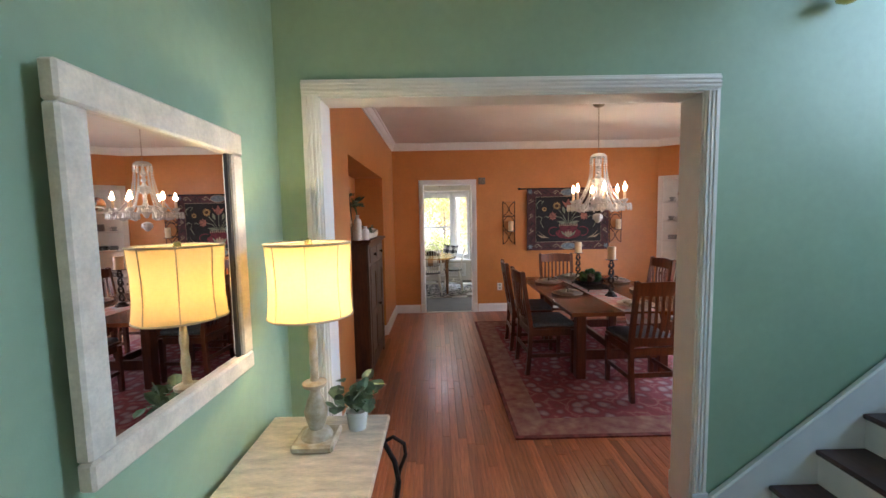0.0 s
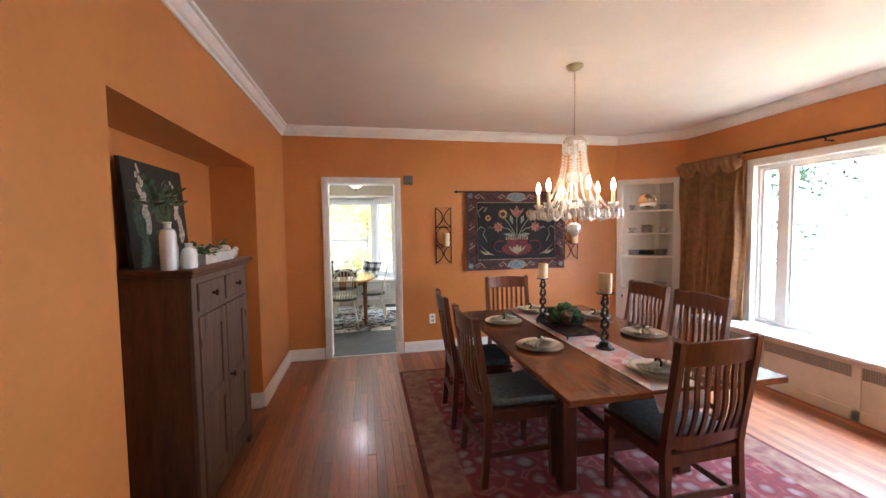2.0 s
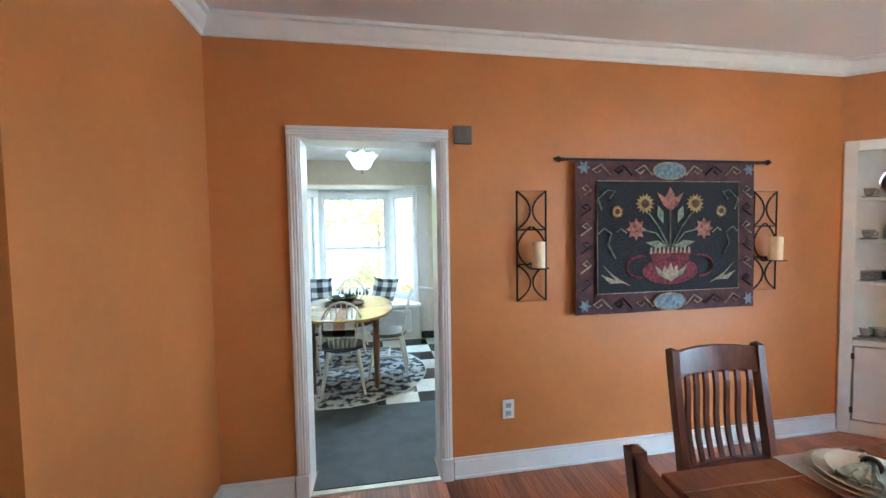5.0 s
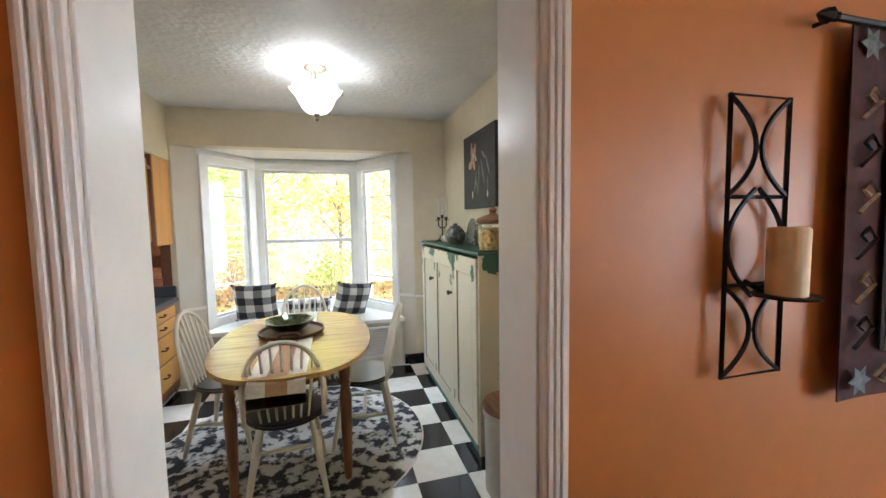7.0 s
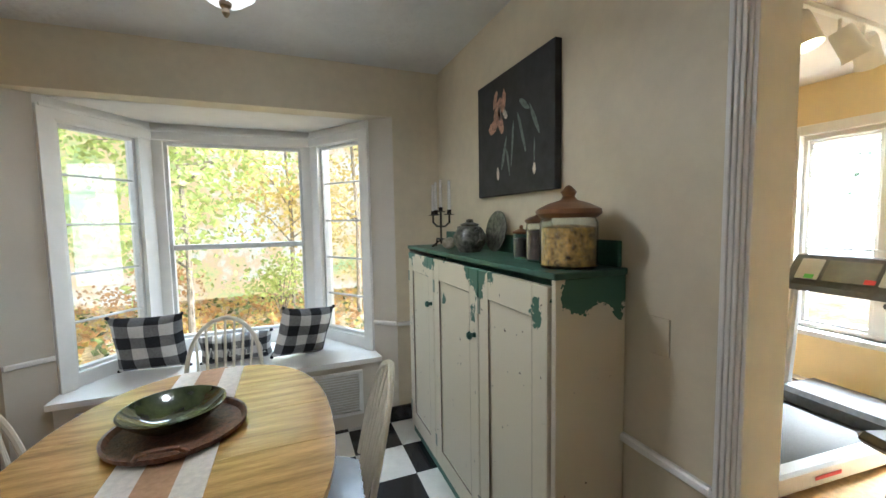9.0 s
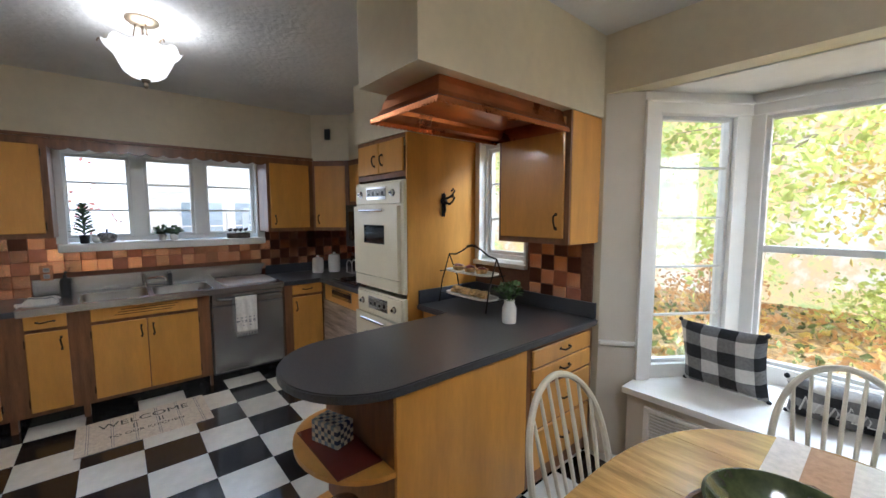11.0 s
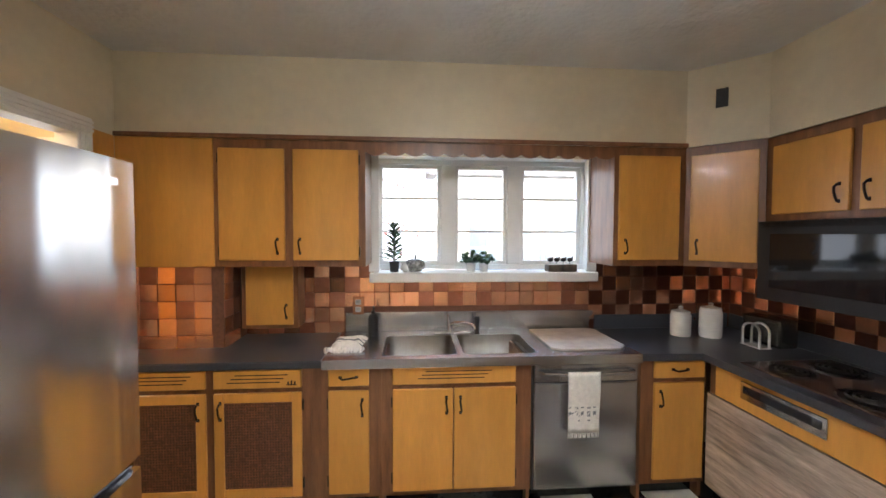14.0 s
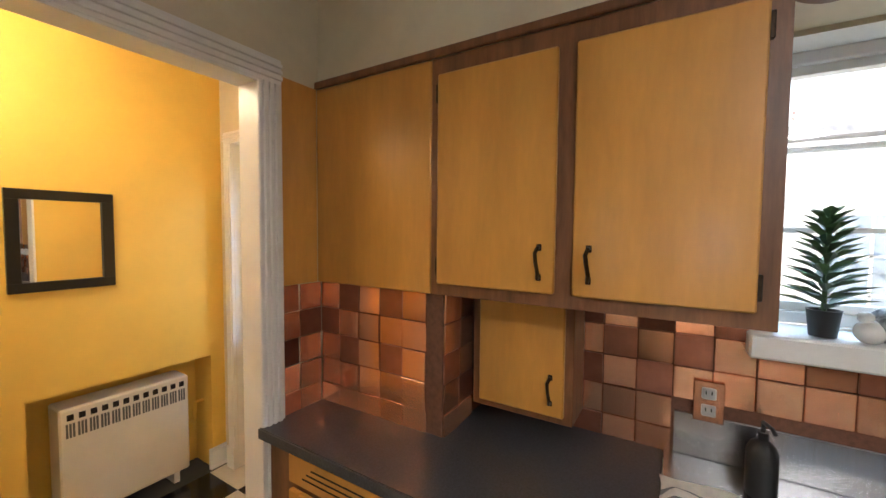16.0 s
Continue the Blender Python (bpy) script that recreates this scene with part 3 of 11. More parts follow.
# white casing round the bay and its head
bm = B()
for (p, q), (u0, u1) in (((BAY[1], BAY[2]), (0.0, 0.085)), ((BAY[3], BAY[4]), (None, 0.0))):
    m, n = wall_frame(p, q)
    a, b = (u0, u1) if u0 is not None else (n - 0.085, n)
    obox(bm, m @ pose((a + b) / 2, -0.012, (SEAT + 2.15) / 2), b - a, 0.024, 2.15 - SEAT, 0.003)
for p, q, r in WL:
    m, n = wall_frame(p, q)
    obox(bm, m @ pose(n / 2, -0.012, 2.115), n - 0.02, 0.02, 0.075, 0.003)
    obox(bm, m @ pose(n / 2, -0.02, 2.145), n - 0.02, 0.03, 0.018, 0.003)
tagged(part("bay_trim", bm, WHITE), "white casing round the bay window", "window trim", kind="structure")
bm = B()
prism(bm, [(-0.97, 9.6), (1.185, 9.6), (1.04, 9.7), (0.66, 10.26), (-0.42, 10.26), (-0.8, 9.7)], 2.2, 2.3)
tagged(part("bay_ceiling", bm, WHITE), "white ceiling inside the bay", "ceiling", kind="structure")
bm = B()
prism(bm, [(-0.80, 9.43), (1.06, 9.43), (1.04, 9.585), (0.66, 10.138), (-0.42, 10.138), (-0.80, 9.585)], SEAT - 0.035, SEAT)
seat = tagged(part("window_seat", bm, WHITE), "white painted window seat board in the bay", "window seat", kind="structure")
bm = B()
box(bm, -0.78, 1.04, 9.46, 9.49, 0.0, SEAT - 0.035)
tagged(part("window_seat_front", bm, BAYGREY), "painted panel below the window seat", "window seat", kind="structure")
for k, (xa, xb) in enumerate(((-0.68, 0.02), (0.25, 0.92))):
    g = thing("radiator_grille", "white painted metal grille below the window seat", "grille", (xa, 9.45, 0.1), group="grilles below the window seat")
    bm = B()
    for a in ((xa, xb, 9.44, 9.46, 0.10, 0.125), (xa, xb, 9.44, 9.46, 0.395, 0.42), (xa, xa + 0.03, 9.44, 9.46, 0.125, 0.395), (xb - 0.03, xb, 9.44, 9.46, 0.125, 0.395)):
        box(bm, *a, bev=0.003)
    part("frame", bm, WHITE, g)
    for j in range(14):
        part("slat", one(xa + 0.03, xb - 0.03, 9.446, 9.456, 0.135 + j * 0.0185, 0.144 + j * 0.0185), WHITE, g)
for k, (xa, xb, ya) in enumerate(((-0.97, -0.80, 0), (1.04, 1.185, 0))):
    p, q = (BAY[0], BAY[1]) if k == 0 else (BAY[4], BAY[5])
    m, n = wall_frame(p, q)
    bm = B()
    obox(bm, m @ pose(n / 2, -0.012, 0.72), n, 0.024, 0.03, 0.006)
    tagged(part("chair_rail_%d" % (k + 1), bm, WHITE), "white chair rail", "moulding", kind="structure")
tagged(part("chair_rail_3", one(1.506, 1.53, 7.403, 9.46, 0.70, 0.73, 0.006), WHITE), "white chair rail", "moulding", kind="structure")
tagged(part("chair_rail_4", one(1.185, 1.506, 9.436, 9.46, 0.70, 0.73, 0.006), WHITE), "white chair rail", "moulding", kind="structure")
tagged(part("kitchen_baseboard", one(1.06, 1.52, 9.435, 9.46, 0, 0.1, 0.004), BLACKT), "black baseboard below the bay", "baseboard", kind="structure")

# ---- exercise room, back hall and outdoors ----
grid_wall("gym_wall_east", 'x', 4.2, 4.4, 6.49, 9.4, 0, 2.6, [(7.0, 8.55, 0.58, 2.07)], [GYMYEL, WHITE, WHITE], "pale yellow wall with a wide window")
tagged(part("gym_wall_north", one(1.66, 4.2, 9.2, 9.4, 0, 2.6), GYMYEL), "pale yellow wall", "wall", kind="structure")
tagged(part("gym_wall_boxed", one(3.95, 4.2, 8.85, 9.2, 0, 2.45), GYMYEL), "boxed-out pale yellow corner", "wall", kind="structure")
tagged(part("gym_wall_south", one(1.66, 4.2, 6.49, 6.55, 0, 2.6), GYMYEL), "pale yellow wall", "wall", kind="structure")
tagged(part("gym_ceiling", one(1.66, 4.4, 6.49, 9.4, 2.45, 2.6), CEIL), "white ceiling of the exercise room", "ceiling", kind="structure")
grid_wall("back_hall_wall", 'y', 4.0, 4.2, -4.45, -1.6, 0, 2.65, [(-4.115, -3.30, -1, 0.73)], [YELLOW, YELLOW, YELLOW], "bright yellow wall with a radiator recess")
tagged(part("back_hall_recess", one(-4.13, -3.28, 3.9, 4.0, 0, 0.78), YELLOW), "yellow back of the radiator recess", "wall", kind="structure")
tagged(part("back_hall_east", one(-2.2, -2.05, 4.2, 5.35, 0, 2.65), YELLOW), "yellow wall", "wall", kind="structure")
tagged(part("back_hall_ceiling", one(-4.4, -2.05, 4.0, 5.345, 2.53, 2.65), CEIL), "white ceiling of the back hall", "ceiling", kind="structure")
tagged(part("ground", one(-60, 60, -60, 70, -0.5, -0.35), mat("leafy_lawn", (0.62, 0.52, 0.34), 0.9, var=0.5, scale=1.6, color2=(0.38, 0.24, 0.10), fine=0.5, bump=0.5, bscale=20)), "lawn covered with fallen autumn leaves", "ground", kind="structure")


def backdrop(name, a, b, z0, z1, cols, power, scale, label):
    """A plain glowing sheet for the distance outside the windows; it also lights rooms."""
    m = bpy.data.materials.new(name)
    m.use_nodes = True
    N, L = m.node_tree.nodes, m.node_tree.links
    N.remove(N["Principled BSDF"])
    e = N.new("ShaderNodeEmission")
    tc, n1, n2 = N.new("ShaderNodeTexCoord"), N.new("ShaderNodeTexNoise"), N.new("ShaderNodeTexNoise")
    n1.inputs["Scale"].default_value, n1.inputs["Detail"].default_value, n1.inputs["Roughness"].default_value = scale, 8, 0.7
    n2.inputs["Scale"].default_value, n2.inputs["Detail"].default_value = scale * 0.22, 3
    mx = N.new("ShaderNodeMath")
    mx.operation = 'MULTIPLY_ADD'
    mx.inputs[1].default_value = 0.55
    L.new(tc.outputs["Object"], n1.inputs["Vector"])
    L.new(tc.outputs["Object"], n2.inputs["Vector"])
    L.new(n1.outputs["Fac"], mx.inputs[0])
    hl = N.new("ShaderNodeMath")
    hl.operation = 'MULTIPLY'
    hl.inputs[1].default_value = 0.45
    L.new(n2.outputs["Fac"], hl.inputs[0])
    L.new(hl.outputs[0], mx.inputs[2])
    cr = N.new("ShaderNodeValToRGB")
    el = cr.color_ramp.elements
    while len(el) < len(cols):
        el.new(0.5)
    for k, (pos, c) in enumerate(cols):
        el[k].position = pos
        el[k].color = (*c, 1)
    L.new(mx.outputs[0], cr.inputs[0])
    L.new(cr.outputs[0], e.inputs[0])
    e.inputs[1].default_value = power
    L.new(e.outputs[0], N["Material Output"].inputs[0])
    bm = B()
    v = [bm.verts.new(p) for p in ((*a, z0), (*b, z0), (*b, z1), (*a, z1))]
    bm.faces.new(v)
    return tagged(part(name, bm, m), label, "backdrop", kind="structure")


backdrop("backdrop_garden", (-13, 17.5), (15, 17.5), -0.4, 9, [(0.34, (0.30, 0.42, 0.16)), (0.42, (0.60, 0.74, 0.30)), (0.47, (0.95, 0.80, 0.38)), (0.51, (1.0, 0.72, 0.42)), (0.55, (1.0, 0.92, 0.70)), (0.62, (1, 1, 0.94))], 1.0, 1.3, "glowing sheet coloured like an autumn wood behind the house")
# These two sheets glow by themselves and stand for daylight from the yards.
backdrop("backdrop_street", (12, -8), (12, 14), -0.4, 9, [(0.36, (0.55, 0.75, 0.5)), (0.45, (0.9, 0.97, 1.0)), (0.6, (1, 1, 1))], 7.0, 0.6, "glowing white sheet standing for the garden beyond the windows")
backdrop("backdrop_side", (-11, 15), (-11, -3), -0.4, 8, [(0.40, (0.68, 0.82, 1.0)), (0.5, (0.9, 0.95, 1)), (0.62, (1, 1, 1))], 1.9, 0.5, "glowing pale sheet standing for the neighbouring yard")

# ---- windows of the straight walls ----


def window(name, axis, pos, s0, s1, z0, z1, splits, rows, label, frame=0.05, sill=None, fm=None):
    """Lights side by side in a straight wall's opening."""
    t = thing(name, label, "window", (pos, (s0 + s1) / 2, z0) if axis == 'x' else ((s0 + s1) / 2, pos, z0), kind="structure")
    fm = fm or WHITE

    def bx(bm, a0, a1, sa, sb, za, zb, bev=0.003):
        box(bm, a0, a1, sa, sb, za, zb, bev) if axis == 'x' else box(bm, sa, sb, a0, a1, za, zb, bev)
    bm = B()
    bx(bm, pos - 0.04, pos + 0.04, s0, s1, z0, z0 + frame * 0.7)
    bx(bm, pos - 0.04, pos + 0.04, s0, s1, z1 - frame * 0.7, z1)
    edges = [s0] + splits + [s1]
    for k, e in enumerate(edges):
        a, b = (e, e + frame * 0.5) if k == 0 else (e - frame * 0.5, e) if k == len(edges) - 1 else (e - frame, e + frame)
        bx(bm, pos - 0.04, pos + 0.04, a, b, z0 + frame * 0.7, z1 - frame * 0.7)
    part("window_frame", bm, fm, t)
    for k in range(len(edges) - 1):
        a = edges[k] + (frame * 0.5 if k == 0 else frame)
        b = edges[k + 1] - (frame * 0.5 if k == len(edges) - 2 else frame)
        za, zb = z0 + frame * 0.7, z1 - frame * 0.7
        bm = B()
        f = 0.026
        for q in ((a, a + f, za, zb), (b - f, b, za, zb), (a + f, b - f, za, za + f), (a + f, b - f, zb - f, zb)):
            bx(bm, pos - 0.02, pos + 0.02, *q, bev=0.002)
        part("sash", bm, fm, t)
        for j in range(1, rows):
            z = za + (zb - za) * j / rows
            bm = B()
            bx(bm, pos - 0.012, pos + 0.012, a + f, b - f, z - 0.008, z + 0.008, 0.002)
            part("glazing_bar", bm, fm, t)
        bm = B()
        bx(bm, pos - 0.002, pos + 0.002, a + f - 0.003, b - f + 0.003, za + f - 0.003, zb - f + 0.003, 0)
        g = part("pane", bm, PGLASS, t)
        g.visible_shadow = False
    return t


window("window_4", 'x', 4.53, 2.75, 4.88, 0.50, 2.13, [4.62], 0, "big low picture window with a narrow side light")
window("window_5", 'x', -4.36, 6.89, 8.41, 1.27, 2.05, [7.405, 7.887], 3, "triple casement window above the sink")
window("window_6", 'y', 9.56, -1.99, -1.51, 1.155, 2.05, [], 3, "narrow casement window beside the oven")
window("window_7", 'x', 4.28, 7.0, 8.55, 0.58, 2.07, [8.06], 0, "wide window of the exercise room")
tagged(part("dining_window_trim", one(4.425, 4.45, 2.68, 2.75, 0.47, 2.2, 0.003), WHITE), "white window casing", "window trim", kind="structure")
tagged(part("dining_window_trim_a", one(4.425, 4.45, 4.88, 4.95, 0.47, 2.2, 0.003), WHITE), "white window casing", "window trim", kind="structure")
tagged(part("dining_window_trim_b", one(4.425, 4.45, 2.75, 4.88, 2.13, 2.2, 0.003), WHITE), "white window casing", "window trim", kind="structure")
bm = B()
for a in ((4.175, 4.2, 6.93, 7.0, 0.54, 2.14), (4.175, 4.2, 8.55, 8.62, 0.54, 2.14), (4.175, 4.2, 7.0, 8.55, 2.07, 2.14)):
    box(bm, *a, bev=0.003)
box(bm, 4.13, 4.25, 6.9, 8.65, 0.54, 0.58, 0.004)
tagged(part("gym_window_trim", bm, WHITE), "white casing and sill of the exercise room window", "window trim", kind="structure")
tagged(part("sink_window_sill", one(-4.34, -4.12, 6.87, 8.43, 1.20, 1.265, 0.006), WHITE), "thick white window sill above the sink", "window sill", kind="structure")
bm = B()
for a in ((-4.2, -4.175, 6.86, 6.93, 1.265, 2.05), (-4.2, -4.175, 8.37, 8.44, 1.265, 2.05)):
    box(bm, *a, bev=0.003)
tagged(part("sink_window_trim", bm, WHITE), "white casing of the sink window", "window trim", kind="structure")
bm = B()
for a in ((-2.018, -1.97, 9.43, 9.46, 1.11, 2.06), (-1.53, -1.503, 9.43, 9.46, 1.11, 2.06)):
    box(bm, *a, bev=0.003)
box(bm, -2.01, -1.503, 9.40, 9.55, 1.11, 1.143, 0.004)
tagged(part("north_window_trim", bm, WHITE), "white casing and sill of the narrow window", "window trim", kind="structure")

# ---- lamps that give the light ----
for k, (x, y) in enumerate(((0.31, 8.30), (-2.48, 7.40))):
    lamp("ceiling_lamp_light", 'POINT', (x, y, 2.29), 3.7, (1.0, 0.97, 0.92), 0.07)
    d = bpy.data.lights.new("ceiling_lamp_glow", 'AREA')
    d.shape, d.size, d.energy, d.color = 'DISK', 0.22, 9.5, (1.0, 0.97, 0.92)
    new("ceiling_lamp_glow", d).matrix_basis = pose(x, y, 2.17)
for k in range(6):
    a = radians(k * 60 + 20)
    lamp("candle_light", 'POINT', (2.0 + 0.27 * math.cos(a), 4.21 + 0.27 * math.sin(a), 1.81), 3.3, (1.0, 0.72, 0.45), 0.02)
lamp("table_lamp_light", 'POINT', (-0.198, 1.39, 1.36), 85, (1.0, 0.72, 0.32), 0.03)
lamp("spot_light", 'SPOT', (2.68, 7.8, 2.19), 20, (1.0, 0.8, 0.5), 0.04, target=(3.3, 7.6, 0), spot=90)

# ---- hall: mirror, console, lamp, plant, stairs ----
t = thing("wall_mirror", "large mirror in a distressed whitewashed wood frame", "mirror", (-0.47, 1.08, 1.02))
mx = -0.443
for nm, a in (("frame_rail", (mx, mx + 0.035, 0.73, 1.385, 1.765, 1.84)), ("frame_rail", (mx, mx + 0.035, 0.73, 1.385, 1.02, 1.08)), ("frame_stile", (mx, mx + 0.033, 0.73, 0.795, 1.08, 1.765)), ("frame_stile", (mx, mx + 0.033, 1.322, 1.385, 1.08, 1.765))):
    part(nm, one(*a, bev=0.006), DISTR, t)
part("mirror_glass", one(mx + 0.004, mx + 0.014, 0.79, 1.328, 1.075, 1.77), MIRROR, t)
part("backing", one(-0.469, mx + 0.003, 0.80, 1.33, 1.08, 1.78), FRAMEW, t)
part("inner_bead", one(mx + 0.014, mx + 0.02, 1.309, 1.323, 1.08, 1.765), mat("dark_bead", (0.05, 0.04, 0.03), 0.5), t)

t = thing("console_table", "narrow wrought iron console table with a travertine top", "table", (-0.2, 0.95, 0))
part("tabletop", one(-0.44, 0.045, 0.52, 1.59, 0.695, 0.72, bev=0.006), STONE, t)
part("apron", one(-0.42, 0.02, 0.55, 1.565, 0.665, 0.694, bev=0.003), IRON, t)
for x, y in ((-0.40, 0.58), (0.01, 0.58), (-0.40, 1.54), (0.01, 1.54)):
    bm = B()
    s = 1 if x > -0.2 else -1
    tube(bm, [(x, y, 0.68), (x + 0.01 * s, y, 0.63), (x + 0.055 * s, y, 0.54), (x + 0.07 * s, y, 0.45), (x + 0.03 * s, y, 0.2), (x + 0.02 * s, y, 0.0)], 0.011)
    part("leg", bm, IRON, t)
    bm = B()
    tube(bm, [(x + 0.012 * s, y + 0.012, 0.62), (x + 0.05 * s, y + 0.012, 0.64), (x + 0.095 * s, y + 0.012, 0.61), (x + 0.1 * s, y + 0.012, 0.56), (x + 0.075 * s, y + 0.012, 0.50), (x + 0.055 * s, y + 0.012, 0.40)], 0.008)
    part("scroll", bm, IRON, t)

t = thing("table_lamp", "carved distressed wood table lamp with a lit cream drum shade", "lamp", (-0.198, 1.39, 0.72))
LX, LY = -0.198, 1.39
SHADE = mat("lamp_shade_linen", (0.85, 0.70, 0.40), 0.8, var=0.04, scale=80, bump=0.1, bscale=300)
nt = SHADE.node_tree
tr = nt.nodes.new("ShaderNodeBsdfTranslucent")
tr.inputs[0].default_value = (0.62, 0.42, 0.15, 1)
ms = nt.nodes.new("ShaderNodeMixShader")
ms.inputs[0].default_value = 0.55
nt.links.new(nt.nodes["Principled BSDF"].outputs[0], ms.inputs[1])
nt.links.new(tr.outputs[0], ms.inputs[2])
nt.links.new(ms.outputs[0], nt.nodes["Material Output"].inputs[0])
LWOOD = mat("distressed_lamp_wood", (0.34, 0.24, 0.13), 0.6, var=0.4, scale=22, color2=(0.60, 0.52, 0.40), bump=0.3, bscale=60)
part("foot", one(LX - 0.075, LX + 0.075, LY - 0.075, LY + 0.075, 0.72, 0.75, bev=0.008), LWOOD, t)
bm = B()
lathe(bm, [(0, 0.75), (0.058, 0.75), (0.05, 0.765), (0.026, 0.78), (0.036, 0.81), (0.042, 0.845), (0.03, 0.885), (0.018, 0.915), (0.022, 0.93), (0.042, 0.94), (0.044, 0.952), (0.016, 0.96), (0.013, 1.0), (0.016, 1.04), (0.012, 1.08), (0.016, 1.12), (0.012, 1.16), (0.013, 1.23), (0, 1.23)], (LX, LY, 0), 20)
part("turned_stem", bm, LWOOD, t, smooth=True)
bm = B()
SR0, SR1, SZ0, SZ1 = 0.146, 0.146, 1.205, 1.460
n = 40
lo = [bm.verts.new((LX + SR0 * math.cos(a), LY + SR0 * math.sin(a), SZ0)) for a in (2 * math.pi * k / n for k in range(n))]
mid = [bm.verts.new((LX + 0.139 * math.cos(a), LY + 0.139 * math.sin(a), 1.36)) for a in (2 * math.pi * k / n for k in range(n))]
hi = [bm.verts.new((LX + SR1 * math.cos(a), LY + SR1 * math.sin(a), SZ1)) for a in (2 * math.pi * k / n for k in range(n))]
mid0 = [bm.verts.new((LX + 0.139 * math.cos(a), LY + 0.139 * math.sin(a), 1.28)) for a in (2 * math.pi * k / n for k in range(n))]
for a, b in ((lo, mid0), (mid0, mid), (mid, hi)):
    for k in range(n):
        bm.faces.new((a[k], a[(k + 1) % n], b[(k + 1) % n], b[k]))
part("shade", bm, SHADE, t, "cream fabric drum shade lit from inside", smooth=True)
for r, z in ((SR0, SZ0), (SR1, SZ1)):
    bm = B()
    tube(bm, [(LX + r * math.cos(2 * math.pi * k / 32), LY + r * math.sin(2 * math.pi * k / 32), z) for k in range(32)], 0.004, 6, closed=True)
    part("shade_trim", bm, mat("shade_braid", (0.42, 0.36, 0.24), 0.8), t, smooth=True)
for k in range(8):
    bm = B()
    a = 2 * math.pi * (k + 0.3) / 8
    tube(bm, [(LX + r * math.cos(a), LY + r * math.sin(a), z) for r, z in ((SR0 + 0.001, SZ0), (0.140, 1.28), (0.140, 1.36), (SR1 + 0.001, SZ1))], 0.002, 5)
    part("shade_seam", bm, mat("shade_braid", (0.42, 0.36, 0.24), 0.8), t)
bm = B()
lathe(bm, [(0, 1.23), (0.01, 1.23), (0.012, 1.30), (0.028, 1.335), (0.03, 1.36), (0.02, 1.385), (0, 1.392)], (LX, LY, 0), 14)
part("bulb", bm, mat("lamp_bulb", (1, 0.9, 0.7), 0.3, var=0, emit=(1, 0.72, 0.36), power=60), t, smooth=True)
bm = B()
lathe(bm, [(0, 1.44), (0.004, 1.44), (0.004, 1.452), (0.014, 1.458), (0.012, 1.472), (0, 1.478)], (LX, LY, 0), 12)
part("finial", bm, BRASS, t, smooth=True)
bm = B()
tube(bm, [(LX, LY, 1.20), (LX, LY, 1.44)], 0.003, 6)
part("harp", bm, BRASS, t)


def leaves(bm, c, n, spread, size, up=0.4, rnd=None, flat=0.5):
    """Loose oval leaves round a point."""
    rnd = rnd or random.Random(5)
    for k in range(n):
        d = Vector((rnd.gauss(0, 1), rnd.gauss(0, 1), abs(rnd.gauss(0, 1)) * up + rnd.random() * up)).normalized()
        p = Vector(c) + d * spread * (0.25 + 0.75 * rnd.random())
        s = size * (0.6 + 0.7 * rnd.random())
        m = Matrix.Translation(p) @ (d + Vector((rnd.gauss(0, flat), rnd.gauss(0, flat), rnd.gauss(0, flat)))).to_track_quat('Y', 'Z').to_matrix().to_4x4()
        w = s * 0.42
        o = [(0, -s * 0.5, 0), (w, -s * 0.1, s * 0.08), (w * 0.8, s * 0.28, s * 0.06), (0, s * 0.5, -s * 0.04), (-w * 0.8, s * 0.28, s * 0.06), (-w, -s * 0.1, s * 0.08)]
        v = [bm.verts.new(m @ Vector(q)) for q in o]
        c0 = bm.verts.new(m @ Vector((0, 0, -s * 0.03)))
        for i in range(6):
            bm.faces.new((c0, v[i], v[(i + 1) % 6]))


def potted(name, label, c, r, h, n, spread, size, potm, leafm, seed=3, up=0.6, dz=0.0):
    t = thing(name, label, "plant", c)
    bm = B()
    lathe(bm, [(0, c[2]), (r * 0.8, c[2]), (r, c[2] + h * 0.95), (r * 1.04, c[2] + h), (r * 0.9, c[2] + h), (r * 0.86, c[2] + h * 0.85), (0, c[2] + h * 0.85)], (c[0], c[1], 0), 18)
    part("pot", bm, potm, t, smooth=True)
    rnd = random.Random(seed)
    bm = B()
    leaves(bm, (c[0], c[1], c[2] + h + dz), n, spread, size, up, rnd)
    part("foliage", bm, leafm, t)
    bm = B()
    for k in range(6):
        a = rnd.random() * 6.28
        tube(bm, [(c[0], c[1], c[2] + h * 0.8), (c[0] + spread * 0.3 * math.cos(a), c[1] + spread * 0.3 * math.sin(a), c[2] + h + spread * 0.4), (c[0] + spread * 0.7 * math.cos(a), c[1] + spread * 0.7 * math.sin(a), c[2] + h + spread * 0.5)], 0.0025, 5)
    part("stem", bm, LEAF, t)
    return t


potted("potted_eucalyptus", "eucalyptus sprigs in a small white pot", (-0.07, 1.49, 0.72), 0.043, 0.075, 46, 0.12, 0.062, CERAM, EUCA, 4, 0.5, 0.02)

# stairs rise along the hall's end wall
t = thing("staircase", "white staircase with dark wooden treads and a sloping skirt board", "stairs", (1.9, 1.3, 0), kind="structure")
for k in range(9):
    x, z = 1.893 + 0.2265 * k, 0.176 + 0.1805 * k
    part("riser", one(x + 0.025, x + 0.045, 0.85, 1.835, z - 0.1805 + 0.0, z - 0.028), WHITE, t)
    part("tread", one(x, x + 0.2565, 0.85, 1.835, z - 0.028, z, bev=0.008), CHARC, t, "dark stained tread")
bm = B()
